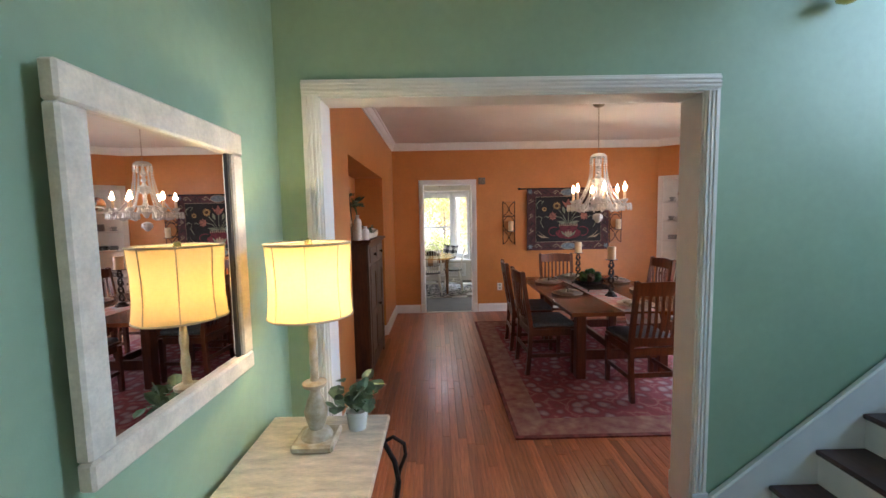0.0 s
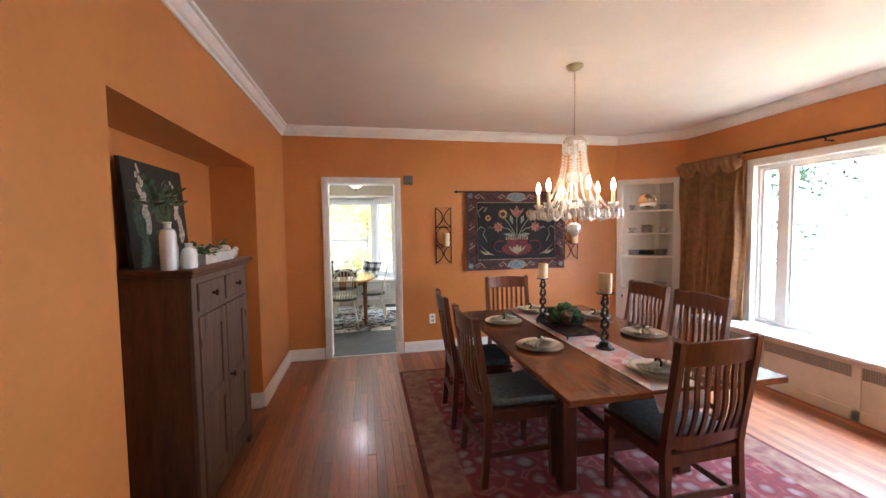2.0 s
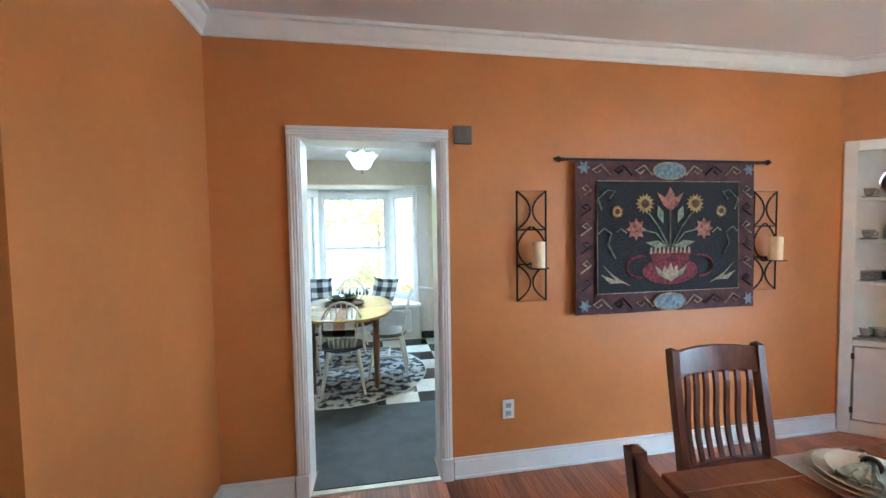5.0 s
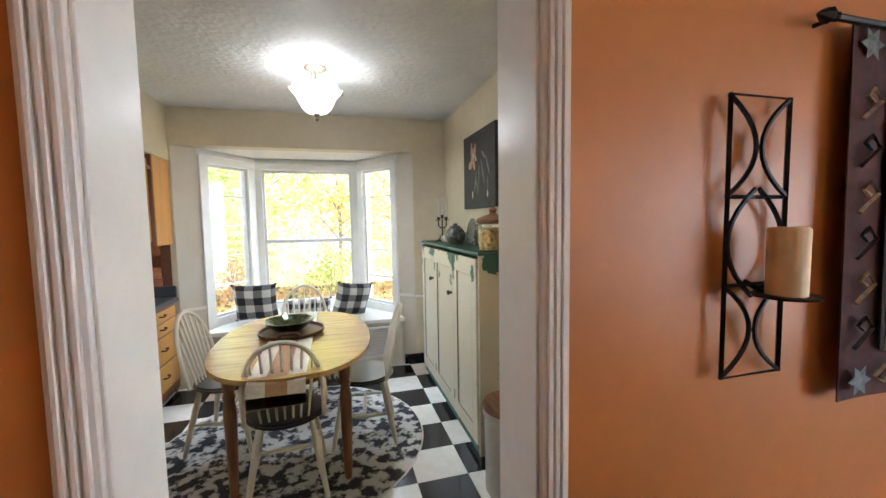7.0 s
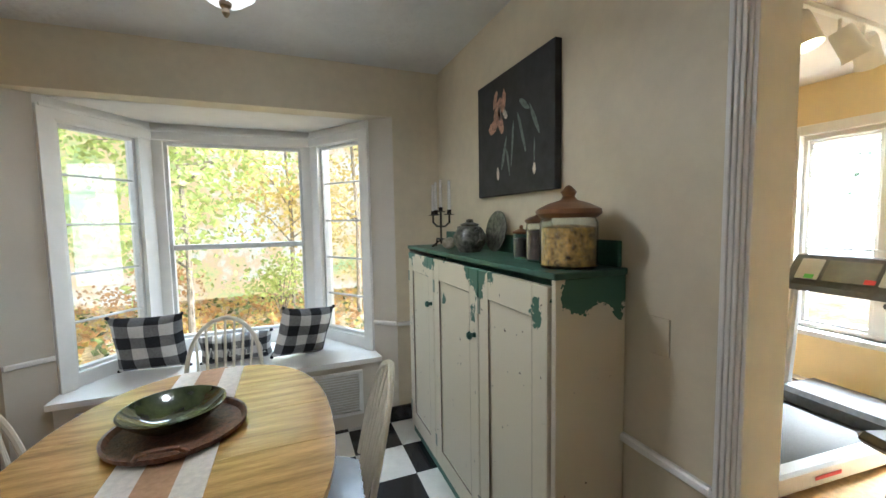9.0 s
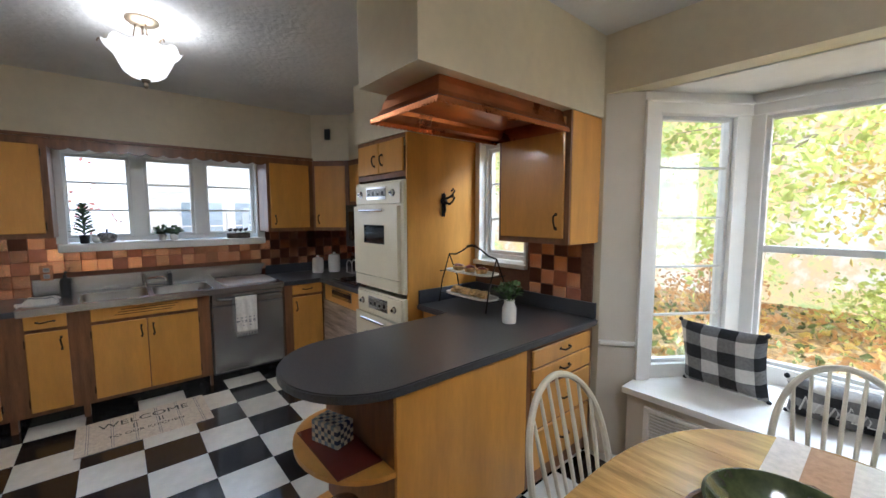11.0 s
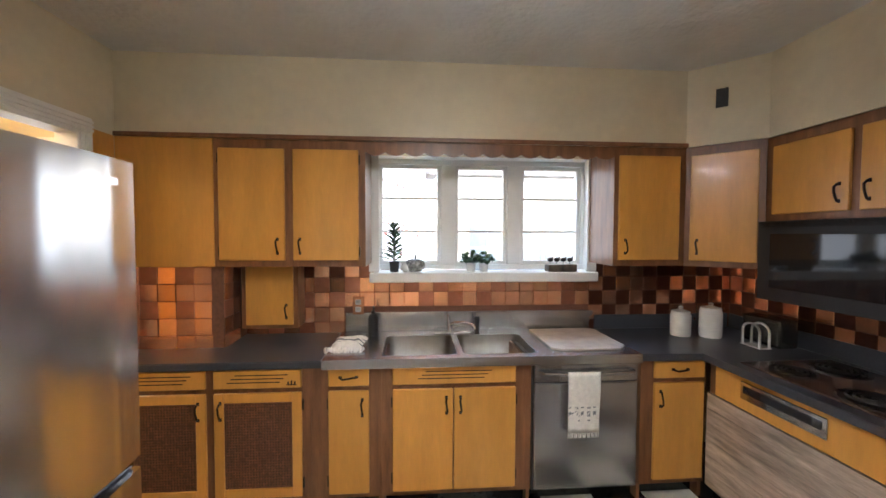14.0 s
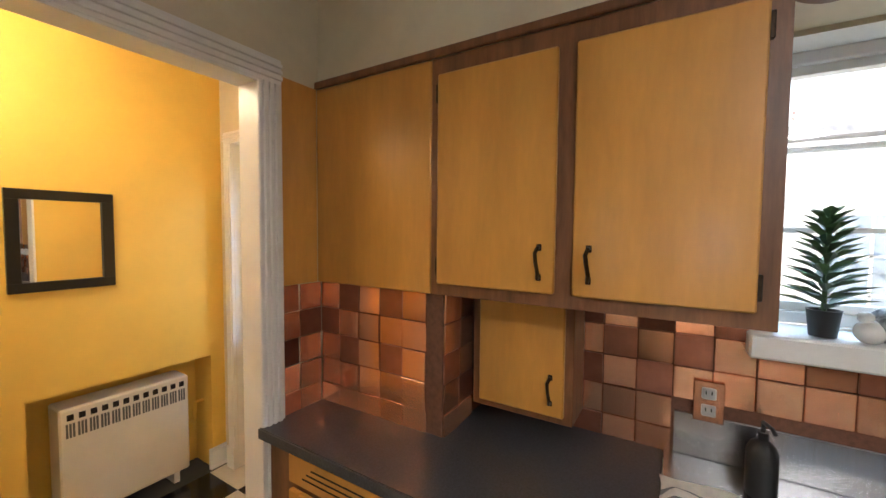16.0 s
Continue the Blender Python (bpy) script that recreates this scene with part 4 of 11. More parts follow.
prism(bm, [(0, 0), (2.3, 0), (2.3, 1.90), (2.2, 1.93), (0, 0.165)], 0, 0.022, m=Matrix.Translation((1.6, 1.858, -0.06)) @ Matrix.Rotation(radians(90), 4, 'X'))
part("skirt_board", bm, WHITE, t)
bm = B()
tube(bm, [(1.60, 1.83, 0.11), (2.0, 1.83, 0.432), (3.7, 1.83, 1.803)], 0.012, 6)
part("skirt_cap", bm, WHITE, t)
t = thing("wall_sconce", "small brass bracket lamp high on the green wall", "lamp", (2.12, 1.86, 2.49))
bm = B()
lathe(bm, [(0, 2.46), (0.02, 2.465), (0.045, 2.48), (0.05, 2.50), (0.02, 2.53), (0, 2.54)], (2.12, 1.80, 0), 14)
part("cup", bm, BRASS, t, smooth=True)
bm = B()
tube(bm, [(2.12, 1.86, 2.55), (2.12, 1.82, 2.56), (2.12, 1.80, 2.53)], 0.01, 8)
part("arm", bm, BRASS, t)

# ---- dining room: table and chairs ----
RUGM = bpy.data.materials.new("red_oriental_rug_pile")


def rug_material(m):
    m.use_nodes = True
    N, L = m.node_tree.nodes, m.node_tree.links
    b = N["Principled BSDF"]
    b.inputs["Roughness"].default_value = 0.95
    tc = N.new("ShaderNodeTexCoord")
    v1 = N.new("ShaderNodeTexVoronoi")
    v1.inputs["Scale"].default_value = 9.0
    v1.inputs["Randomness"].default_value = 0.65
    nz = N.new("ShaderNodeTexNoise")
    nz.inputs["Scale"].default_value = 7
    nz.inputs["Detail"].default_value = 4
    mv = N.new("ShaderNodeMix")
    mv.data_type = 'RGBA'
    mv.inputs[0].default_value = 0.09
    L.new(tc.outputs["Object"], nz.inputs["Vector"])
    L.new(tc.outputs["Object"], mv.inputs[6])
    L.new(nz.outputs["Color"], mv.inputs[7])
    L.new(mv.outputs[2], v1.inputs["Vector"])
    cr = N.new("ShaderNodeValToRGB")
    el = cr.color_ramp.elements
    cols = [(0.0, (0.30, 0.10, 0.10)), (0.14, (0.30, 0.20, 0.18)), (0.26, (0.24, 0.14, 0.14)), (0.42, (0.16, 0.028, 0.032)), (0.62, (0.21, 0.032, 0.04)), (0.72, (0.27, 0.12, 0.10)), (0.8, (0.19, 0.03, 0.035))]
    while len(el) < len(cols):
        el.new(0.5)
    for k, (p, c) in enumerate(cols):
        el[k].position, el[k].color = p, (*c, 1)
    L.new(v1.outputs["Distance"], cr.inputs[0])
    L.new(cr.outputs[0], b.inputs["Base Color"])
    n2 = N.new("ShaderNodeTexNoise")
    n2.inputs["Scale"].default_value = 260
    bp = N.new("ShaderNodeBump")
    bp.inputs["Strength"].default_value = 0.5
    bp.inputs["Distance"].default_value = 0.004
    L.new(tc.outputs["Object"], n2.inputs["Vector"])
    L.new(n2.outputs["Fac"], bp.inputs["Height"])
    L.new(bp.outputs[0], b.inputs["Normal"])


rug_material(RUGM)
BORD = mat("rug_border_wool", (0.30, 0.19, 0.13), 0.95, var=0.3, scale=11, color2=(0.17, 0.045, 0.045), bump=0.5, bscale=260)
BORD2 = mat("rug_edge_wool", (0.17, 0.04, 0.035), 0.95, var=0.3, scale=20, bump=0.5, bscale=260)
t = thing("area_rug", "faded red oriental rug with a floral field and a brown border", "rug", (1.97, 4.07, 0))
part("field", one(1.02, 2.90, 2.82, 5.33, 0, 0.012), RUGM, t)
bm = B()
for a in ((0.80, 3.12, 2.60, 2.82), (0.80, 3.12, 5.33, 5.55), (0.80, 1.02, 2.82, 5.33), (2.90, 3.12, 2.82, 5.33)):
    box(bm, a[0], a[1], a[2], a[3], 0, 0.0118)
part("border", bm, BORD, t)
bm = B()
for a in ((0.77, 3.15, 2.565, 2.60), (0.77, 3.15, 5.55, 5.585), (0.77, 0.80, 2.60, 5.55), (3.12, 3.15, 2.60, 5.55)):
    box(bm, a[0], a[1], a[2], a[3], 0, 0.0115)
part("edge", bm, BORD2, t)

RZ = 0.012
TX0, TX1, TY0, TY1, TZ = 1.34, 2.57, 3.10, 5.03, 0.745
t = thing("dining_table", "large rectangular dark cherry dining table", "table", (1.955, 4.065, RZ))
for k in range(6):
    w = (TX1 - TX0) / 6
    part("top_board", one(TX0 + k * w, TX0 + (k + 1) * w - 0.0008, TY0 + 0.10, TY1 - 0.10, TZ - 0.034, TZ, bev=0.0015), TABLEW, t)
part("breadboard_end", one(TX0, TX1, TY0, TY0 + 0.0992, TZ - 0.034, TZ, bev=0.004), TABLEW, t)
part("breadboard_end", one(TX0, TX1, TY1 - 0.0992, TY1, TZ - 0.034, TZ, bev=0.004), TABLEW, t)
for a in ((1.56, 2.36, 3.52, 3.545), (1.56, 2.36, 4.59, 4.615), (1.54, 1.565, 3.52, 4.615), (2.345, 2.37, 3.52, 4.615)):
    part("apron", one(*a, TZ - 0.13, TZ - 0.035, bev=0.002), CHERRY, t)
for x in (1.57, 2.34):
    for y in (3.54, 4.59):
        part("leg", one(x - 0.045, x + 0.045, y - 0.045, y + 0.045, RZ, TZ - 0.034, bev=0.006), CHERRY, t)
part("stretcher", one(1.935, 1.975, 3.54, 4.59, 0.20, 0.27, bev=0.004), CHERRY, t)
for y in (3.54, 4.59):
    part("cross_rail", one(1.61, 2.30, y - 0.02, y + 0.02, 0.19, 0.28, bev=0.004), CHERRY, t)

CUSH = mat("blue_grey_seat_fabric", (0.12, 0.15, 0.17), 0.8, var=0.2, scale=40, bump=0.3, bscale=250)


def slatted_chair():
    """Faces +y; origin on the floor below the seat's middle."""
    t = thing("dining_chair", "dark cherry dining chair with a curved slatted back and grey cushion", "chair", (0, 0, 0), group="chairs round the dining table")

    def by(z):
        """Depth of the back's curve at a height."""
        return -0.205 - 0.02 * math.sin((z - 0.45) * 4.2) - 0.16 * max(0, z - 0.5) ** 1.3
    for s in (-1, 1):
        bm = B()
        zs = [0, 0.12, 0.3, 0.45, 0.6, 0.75, 0.9, 1.0]
        prev = None
        for z in zs:
            y = by(z) if z > 0.45 else -0.205 - 0.07 * (0.45 - z) ** 1.5 * 1.6
            q = [bm.verts.new((s * 0.215 + dx, y + dy, z)) for dx, dy in ((-0.017, -0.02), (0.017, -0.02), (0.017, 0.02), (-0.017, 0.02))]
            if prev:
                for i in range(4):
                    bm.faces.new((prev[i], prev[(i + 1) % 4], q[(i + 1) % 4], q[i]))
            else:
                bm.faces.new(q[::-1])
            prev = q
        top = bm.verts.new((s * 0.215, by(1.0) - 0.004, 1.012))
        for i in range(4):
            bm.faces.new((prev[i], prev[(i + 1) % 4], top))
        part("back_post", bm, CHERRY, t)
        bm = B()
        prev = None
        for z, w in ((0, 0.016), (0.2, 0.019), (0.43, 0.021)):
            q = [bm.verts.new((s * 0.205 + dx * w, 0.205 + dy * w + 0.012 * (0.43 - z), z)) for dx, dy in ((-1, -1), (1, -1), (1, 1), (-1, 1))]
            if prev:
                for i in range(4):
                    bm.faces.new((prev[i], prev[(i + 1) % 4], q[(i + 1) % 4], q[i]))
            else:
                bm.faces.new(q[::-1])
            prev = q
        bm.faces.new(prev)
        part("front_leg", bm, CHERRY, t)
        part("side_rail", one(s * 0.205 - 0.011, s * 0.205 + 0.011, -0.19, 0.19, 0.375, 0.44, bev=0.002), CHERRY, t)
        part("side_stretcher", one(s * 0.207 - 0.009, s * 0.207 + 0.009, -0.20, 0.20, 0.165, 0.20, bev=0.002), CHERRY, t)

    def curved(z0, z1, bow, x=0.2, th=0.011, n=8):
        bm = B()
        prev = None
        for k in range(n + 1):
            u = -1 + 2 * k / n
            yo = -bow * (1 - u * u)
            zt = z1 + 0.012 * (1 - u * u) if z1 > 0.9 else z1
            q = [bm.verts.new((u * x, by(z) + yo + dy, z)) for z, dy in ((z0, -th), (zt, -th), (zt, th), (z0, th))]
            if prev:
                for i in range(4):
                    bm.faces.new((prev[i], prev[(i + 1) % 4], q[(i + 1) % 4], q[i]))
            else:
                bm.faces.new(q)
            prev = q
        bm.faces.new(prev[::-1])
        bmesh.ops.recalc_face_normals(bm, faces=bm.faces)
        return bm
    part("crest_rail", curved(0.885, 0.99, 0.03), CHERRY, t, smooth=True)
    part("lower_back_rail", curved(0.47, 0.53, 0.02), CHERRY, t, smooth=True)
    for k in range(7):
        u = -0.78 + 1.56 * k / 6
        bm = B()
        prev = None
        for j in range(9):
            z = 0.525 + (0.895 - 0.525) * j / 8
            y = by(z) - 0.025 * (1 - u * u) - 0.012 * math.sin(math.pi * j / 8 * 1.6)
            q = [bm.verts.new((u * 0.2 + dx, y + dy, z)) for dx, dy in ((-0.011, -0.006), (0.011, -0.006), (0.011, 0.006), (-0.011, 0.006))]
            if prev:
                for i in range(4):
                    bm.faces.new((prev[i], prev[(i + 1) % 4], q[(i + 1) % 4], q[i]))
            prev = q
        part("slat", bm, CHERRY, t)
    part("front_rail", one(-0.19, 0.19, 0.195, 0.217, 0.375, 0.44, bev=0.002), CHERRY, t)
    part("back_rail", one(-0.20, 0.20, -0.215, -0.195, 0.375, 0.44, bev=0.002), CHERRY, t)
    part("back_stretcher", one(-0.20, 0.20, -0.235, -0.217, 0.20, 0.24, bev=0.002), CHERRY, t)
    part("seat", one(-0.225, 0.225, -0.185, 0.235, 0.44, 0.462, bev=0.006), CHERRY, t)
    bm = one(-0.21, 0.21, -0.175, 0.225, 0.462, 0.505, bev=0.018, seg=3)
    part("cushion", bm, CUSH, t, "blue-grey upholstered cushion", smooth=True)
    return t


chair = slatted_chair()
CH = [(1.32, 4.53, -93), (1.33, 3.86, -88), (1.905, 5.11, 180), (2.63, 4.53, 90), (2.63, 3.965, 92), (2.02, 3.28, 2)]
chair.matrix_basis = pose(CH[0][0], CH[0][1], RZ, 0, 0, CH[0][2])
for x, y, a in CH[1:]:
    copy_thing(chair, pose(x, y, RZ, 0, 0, a))

# runner, tray, candles, place settings
RUNM = mat("floral_runner_cloth", (0.55, 0.52, 0.52), 0.85, var=0.2, scale=16, color2=(0.42, 0.16, 0.16), bump=0.3, bscale=250, fine=0.25)
RUNM.node_tree.nodes["Noise Texture"].inputs["Scale"].default_value = 22
N, L = RUNM.node_tree.nodes, RUNM.node_tree.links
vo, cr = N.new("ShaderNodeTexVoronoi"), N.new("ShaderNodeValToRGB")
vo.inputs["Scale"].default_value, vo.inputs["Randomness"].default_value = 15, 1.0
el = cr.color_ramp.elements
cols = [(0.0, (0.40, 0.12, 0.10)), (0.25, (0.62, 0.36, 0.32)), (0.45, (0.64, 0.60, 0.56)), (0.62, (0.24, 0.34, 0.44)), (0.8, (0.60, 0.56, 0.52)), (1.0, (0.30, 0.36, 0.26))]
while len(el) < len(cols):
    el.new(0.5)
for k, (p, c) in enumerate(cols):
    el[k].position, el[k].color = p, (*c, 1)
sp = N.new("ShaderNodeSeparateColor")
L.new(N["Mapping"].outputs[0], vo.inputs["Vector"])
L.new(vo.outputs["Color"], sp.inputs[0])
L.new(sp.outputs[0], cr.inputs[0])
mx = N.new("ShaderNodeMix")
mx.data_type = 'RGBA'
mx.inputs[0].default_value = 0.6
L.new(N["Principled BSDF"].inputs["Base Color"].links[0].from_socket, mx.inputs[6])
L.new(cr.outputs[0], mx.inputs[7])
L.new(mx.outputs[2], N["Principled BSDF"].inputs["Base Color"])
bm = B()
prev = None
for k in range(41):
    y = 3.06 + k * (5.08 - 3.06) / 40
    z = TZ + 0.003 + 0.0015 * noise.noise(Vector((0, y * 6, 2)))
    if y < TY0:
        z -= (TY0 - y) * 2.2
    if y > TY1:
        z -= (y - TY1) * 2.2
    q = [bm.verts.new((x, y, zz)) for x, zz in ((1.775, z - 0.002), (1.775, z), (2.055, z), (2.055, z - 0.002))]
    if prev:
        for i in range(4):
            bm.faces.new((prev[i], prev[(i + 1) % 4], q[(i + 1) % 4], q[i]))
    prev = q
bmesh.ops.recalc_face_normals(bm, faces=bm.faces)
tagged(part("table_runner", bm, RUNM), "pale floral table runner along the dining table", "table runner")
PLATE = mat("ivory_stoneware", (0.66, 0.60, 0.50), 0.25, var=0.06, scale=20, coat=0.2)
PLATEB = mat("tan_plate_rim", (0.40, 0.32, 0.22), 0.3, var=0.15, scale=30)
NAPK = mat("sage_linen_napkin", (0.50, 0.50, 0.42), 0.85, var=0.2, scale=30, color2=(0.24, 0.24, 0.20), bump=0.3, bscale=250)


def plate(name, r, z, m, lab):
    bm = B()
    lathe(bm, [(0, 0), (r * 0.62, 0), (r * 0.7, 0.004), (r, 0.016), (r, 0.019), (r * 0.72, 0.009), (r * 0.6, 0.005), (0, 0.005)], (0, 0, z), 36)
    return part(name, bm, m, smooth=True)


SETS = [(1.56, 4.55), (1.555, 3.86), (1.93, 4.86), (2.36, 4.52), (2.40, 3.95), (1.97, 3.30)]
for k, (x, y) in enumerate(SETS):
    zt = TZ + (0.005 if 1.70 < x < 2.1 else 0.0)
    for r, dz, m, nm, lab in ((0.152, 0, PLATEB, "charger_plate", "wide tan charger plate at a place setting"), (0.135, 0.008, PLATE, "dinner_plate", "ivory stoneware dinner plate"), (0.105, 0.016, PLATE, "salad_plate", "small ivory plate on a stack")):
        o = plate(nm, r, 0, m, lab)
        o.location = (x, y, zt + dz)
        tagged(o, lab, "plate", "place settings")
    nap = thing("napkin", "gathered sage linen napkin pulled through a dark ring", "napkin", (x, y, zt + 0.03), "place settings")
    rnd = random.Random(k + 11)
    a0 = rnd.uniform(-0.5, 0.5)
    for s in (-1, 1):
        bm = B()
        n = 14
        prev = None
        for j in range(7):
            u = j / 6
            w = 0.012 + 0.055 * u
            row = []
            for i in range(n):
                v = -1 + 2 * i / (n - 1)
                row.append(bm.verts.new((s * (0.012 + 0.085 * u), v * w, zt + 0.030 + 0.026 * (1 - u) + 0.014 * math.sin(i * 1.9 + j * 0.7 + k) * (0.3 + u * 0.7))))
            if prev:
                for i in range(n - 1):
                    bm.faces.new((prev[i], prev[i + 1], row[i + 1], row[i]))
            prev = row
        R = Matrix.Rotation(a0 + 0.5, 4, 'Z')
        for v in bm.verts:
            q = R @ Vector((v.co.x, v.co.y, 0))
            v.co = (x + q.x, y + q.y, v.co.z)
        o = part("cloth", bm, NAPK, nap, smooth=True)
        so = o.modifiers.new("thickness", 'SOLIDIFY')
        so.thickness = 0.003
    bm = B()
    tube(bm, [(x + 0.02 * math.cos(2 * math.pi * i / 16) * math.sin(a0), y + 0.02 * math.cos(2 * math.pi * i / 16) * math.cos(a0), zt + 0.052 + 0.02 * math.sin(2 * math.pi * i / 16)) for i in range(16)], 0.007, 6, closed=True)
    part("ring", bm, BRONZE, nap, "dark napkin ring", smooth=True)
t = thing("iron_tray", "black wire tray with handles on the table runner", "tray", (1.93, 4.2, TZ + 0.003))
bm = B()
for y in (3.95, 4.45):
    tube(bm, [(1.80, y, TZ + 0.03), (2.06, y, TZ + 0.03)], 0.006, 6)
for x in (1.80, 2.06):
    tube(bm, [(x, 3.95, TZ + 0.03), (x, 4.45, TZ + 0.03)], 0.006, 6)
part("rim", bm, IRON, t)
bm = B()
for k in range(1, 24):
    y = 3.95 + 0.5 * k / 24
    tube(bm, [(1.80, y, TZ + 0.03), (2.06, y, TZ + 0.03)], 0.0022, 4)
for k in range(1, 12):
    x = 1.80 + 0.26 * k / 12
    tube(bm, [(x, 3.95, TZ + 0.031), (x, 4.45, TZ + 0.031)], 0.0022, 4)
part("mesh", bm, IRON, t)
for y, s in ((3.95, -1), (4.45, 1)):
    bm = B()
    tube(bm, [(1.87, y, TZ + 0.03), (1.87, y + s * 0.02, TZ + 0.07), (1.93, y + s * 0.025, TZ + 0.085), (1.99, y + s * 0.02, TZ + 0.07), (1.99, y, TZ + 0.03)], 0.005, 6)
    part("handle", bm, IRON, t)
for x in (1.81, 2.05):
    for y in (3.96, 4.44):
        bm = B()
        tube(bm, [(x, y, TZ + 0.003), (x, y, TZ + 0.03)], 0.006, 6)
        part("foot", bm, IRON, t)
t = thing("centrepiece_bowl", "dark bowl heaped with green moss balls and cones", "bowl", (1.93, 4.22, TZ + 0.034))
bm = B()
lathe(bm, [(0, TZ + 0.036), (0.07, TZ + 0.036), (0.13, TZ + 0.055), (0.155, TZ + 0.085), (0.15, TZ + 0.087), (0.125, TZ + 0.064), (0.06, TZ + 0.046), (0, TZ + 0.046)], (1.93, 4.22, 0), 32)
part("bowl", bm, mat("black_glazed_bowl", (0.02, 0.022, 0.02), 0.2, var=0.2), t, smooth=True)
MOSS = mat("green_moss_ball", (0.05, 0.12, 0.045), 0.9, var=0.5, scale=40, bump=1.0, bscale=120)
CONE = mat("woven_brown_ball", (0.16, 0.10, 0.07), 0.8, var=0.4, scale=40, bump=1.0, bscale=100)
rnd = random.Random(7)
for k, (dx, dy, r, m) in enumerate(((-0.07, 0.0, 0.045, MOSS), (0.04, 0.06, 0.048, MOSS), (0.06, -0.05, 0.044, MOSS), (-0.02, -0.07, 0.04, CONE), (-0.05, 0.07, 0.042, MOSS), (0.0, 0.0, 0.05, MOSS), (0.09, 0.02, 0.038, CONE))):
    bm = B()
    ball(bm, (1.93 + dx, 4.22 + dy, TZ + 0.105 + (0.03 if k == 5 else 0) + 0.004 * k), r, sub=3, jit=0.5)
    part("ball", bm, m, t, smooth=True)
bm = B()
leaves(bm, (1.93, 4.22, TZ + 0.11), 60, 0.11, 0.04, 0.5, rnd)
part("sprigs", bm, LEAF, t)


def pillar_holder(x, y, h, lab):
    """Wrought openwork candle holder with a thick candle."""
    z0 = TZ + 0.005
    t = thing("candle_holder", lab, "candle holder", (x, y, z0), "iron candle holders")
    bm = B()
    lathe(bm, [(0, z0), (0.058, z0), (0.058, z0 + 0.008), (0.04, z0 + 0.02), (0.03, z0 + 0.04), (0.02, z0 + 0.045), (0, z0 + 0.045)], (x, y, 0), 8)
    part("base", bm, IRON, t)
    zt = z0 + h
    n = 40
    for ph in (0, math.pi):
        bm = B()
        tube(bm, [(x + (0.02 + 0.004 * math.sin(6 * math.pi * k / n)) * math.sin(3 * math.pi * k / n * 1.33 + ph), y + 0.008 * math.cos(3 * math.pi * k / n * 1.33 + ph), z0 + 0.04 + (h - 0.05) * k / n) for k in range(n + 1)], 0.008, 6)
        part("twist", bm, IRON, t, smooth=True)
    for k in range(4):
        zc = z0 + 0.07 + (h - 0.1) * k / 3.4
        bm = B()
        tube(bm, [(x + 0.026 * math.cos(2 * math.pi * i / 14), y + 0.004, zc + 0.022 * math.sin(2 * math.pi * i / 14)) for i in range(14)], 0.006, 6, closed=True)
        part("scroll", bm, IRON, t, smooth=True)
    bm = B()
    lathe(bm, [(0, zt - 0.012), (0.018, zt - 0.012), (0.02, zt - 0.004), (0.055, zt - 0.002), (0.058, zt + 0.003), (0, zt + 0.003)], (x, y, 0), 20)
    part("drip_pan", bm, IRON, t, smooth=True)
    c = thing("pillar_candle", "thick ivory pillar candle on an iron holder", "candle", (x, y, zt + 0.003), "pillar candles on the table")
    bm = B()
    lathe(bm, [(0, zt + 0.003), (0.038, zt + 0.003), (0.039, zt + 0.12), (0.036, zt + 0.127), (0.03, zt + 0.122), (0.02, zt + 0.118), (0, zt + 0.117)], (x, y, 0), 24)
    part("wax", bm, CANDLE, c, smooth=True)
    bm = B()
    tube(bm, [(x, y, zt + 0.116), (x + 0.002, y, zt + 0.132)], 0.0015, 5)
    part("wick", bm, IRON, c)


pillar_holder(1.94, 3.725, 0.355, "tall scrolled black iron candle holder")
pillar_holder(1.92, 4.565, 0.345, "scrolled black iron candle holder by the tray")

# ---- dining room: chandelier ----
CX, CY = 2.0, 4.21
t = thing("chandelier", "lit crystal chandelier with candle bulbs, bead chains and prism drops", "chandelier", (CX, CY, 2.71))
bm = B()
lathe(bm, [(0, 2.675), (0.02, 2.678), (0.05, 2.69), (0.062, 2.706), (0.062, 2.7145), (0, 2.7145)], (CX, CY, 0), 24)
part("canopy", bm, mat("pewter", (0.35, 0.28, 0.2), 0.3, 0.9), t, smooth=True)
bm = B()
for k in range(22):
    z = 2.67 - k * 0.0215
    a = (k % 2) * math.pi / 2
    tube(bm, [(CX + 0.006 * math.cos(2 * math.pi * i / 8) * math.cos(a), CY + 0.006 * math.cos(2 * math.pi * i / 8) * math.sin(a), z - 0.01 + 0.015 * math.sin(2 * math.pi * i / 8)) for i in range(8)], 0.0018, 4, closed=True)
part("chain", bm, mat("pewter", (0.35, 0.28, 0.2), 0.3, 0.9), t)
bm = B()
lathe(bm, [(0, 2.185), (0.02, 2.20), (0.06, 2.192), (0.082, 2.17), (0.085, 2.155), (0.07, 2.16), (0.03, 2.15), (0.012, 2.14), (0.02, 2.10), (0.03, 2.07), (0.015, 2.04), (0.028, 2.01), (0.012, 1.985), (0.03, 1.96), (0.055, 1.945), (0.06, 1.92), (0.048, 1.89), (0.02, 1.87), (0.02, 1.80), (0.03, 1.76), (0.05, 1.73), (0.055, 1.70), (0.03, 1.67), (0.015, 1.64), (0, 1.635)], (CX, CY, 0), 20)
part("column", bm, CRYSTAL, t, smooth=True)
bm = B()
lathe(bm, [(0, 1.60), (0.02, 1.60), (0.045, 1.585), (0.05, 1.565), (0.04, 1.535), (0.02, 1.51), (0, 1.502)], (CX, CY, 0), 14)
part("bottom_ball", bm, CRYSTAL, t, smooth=True)


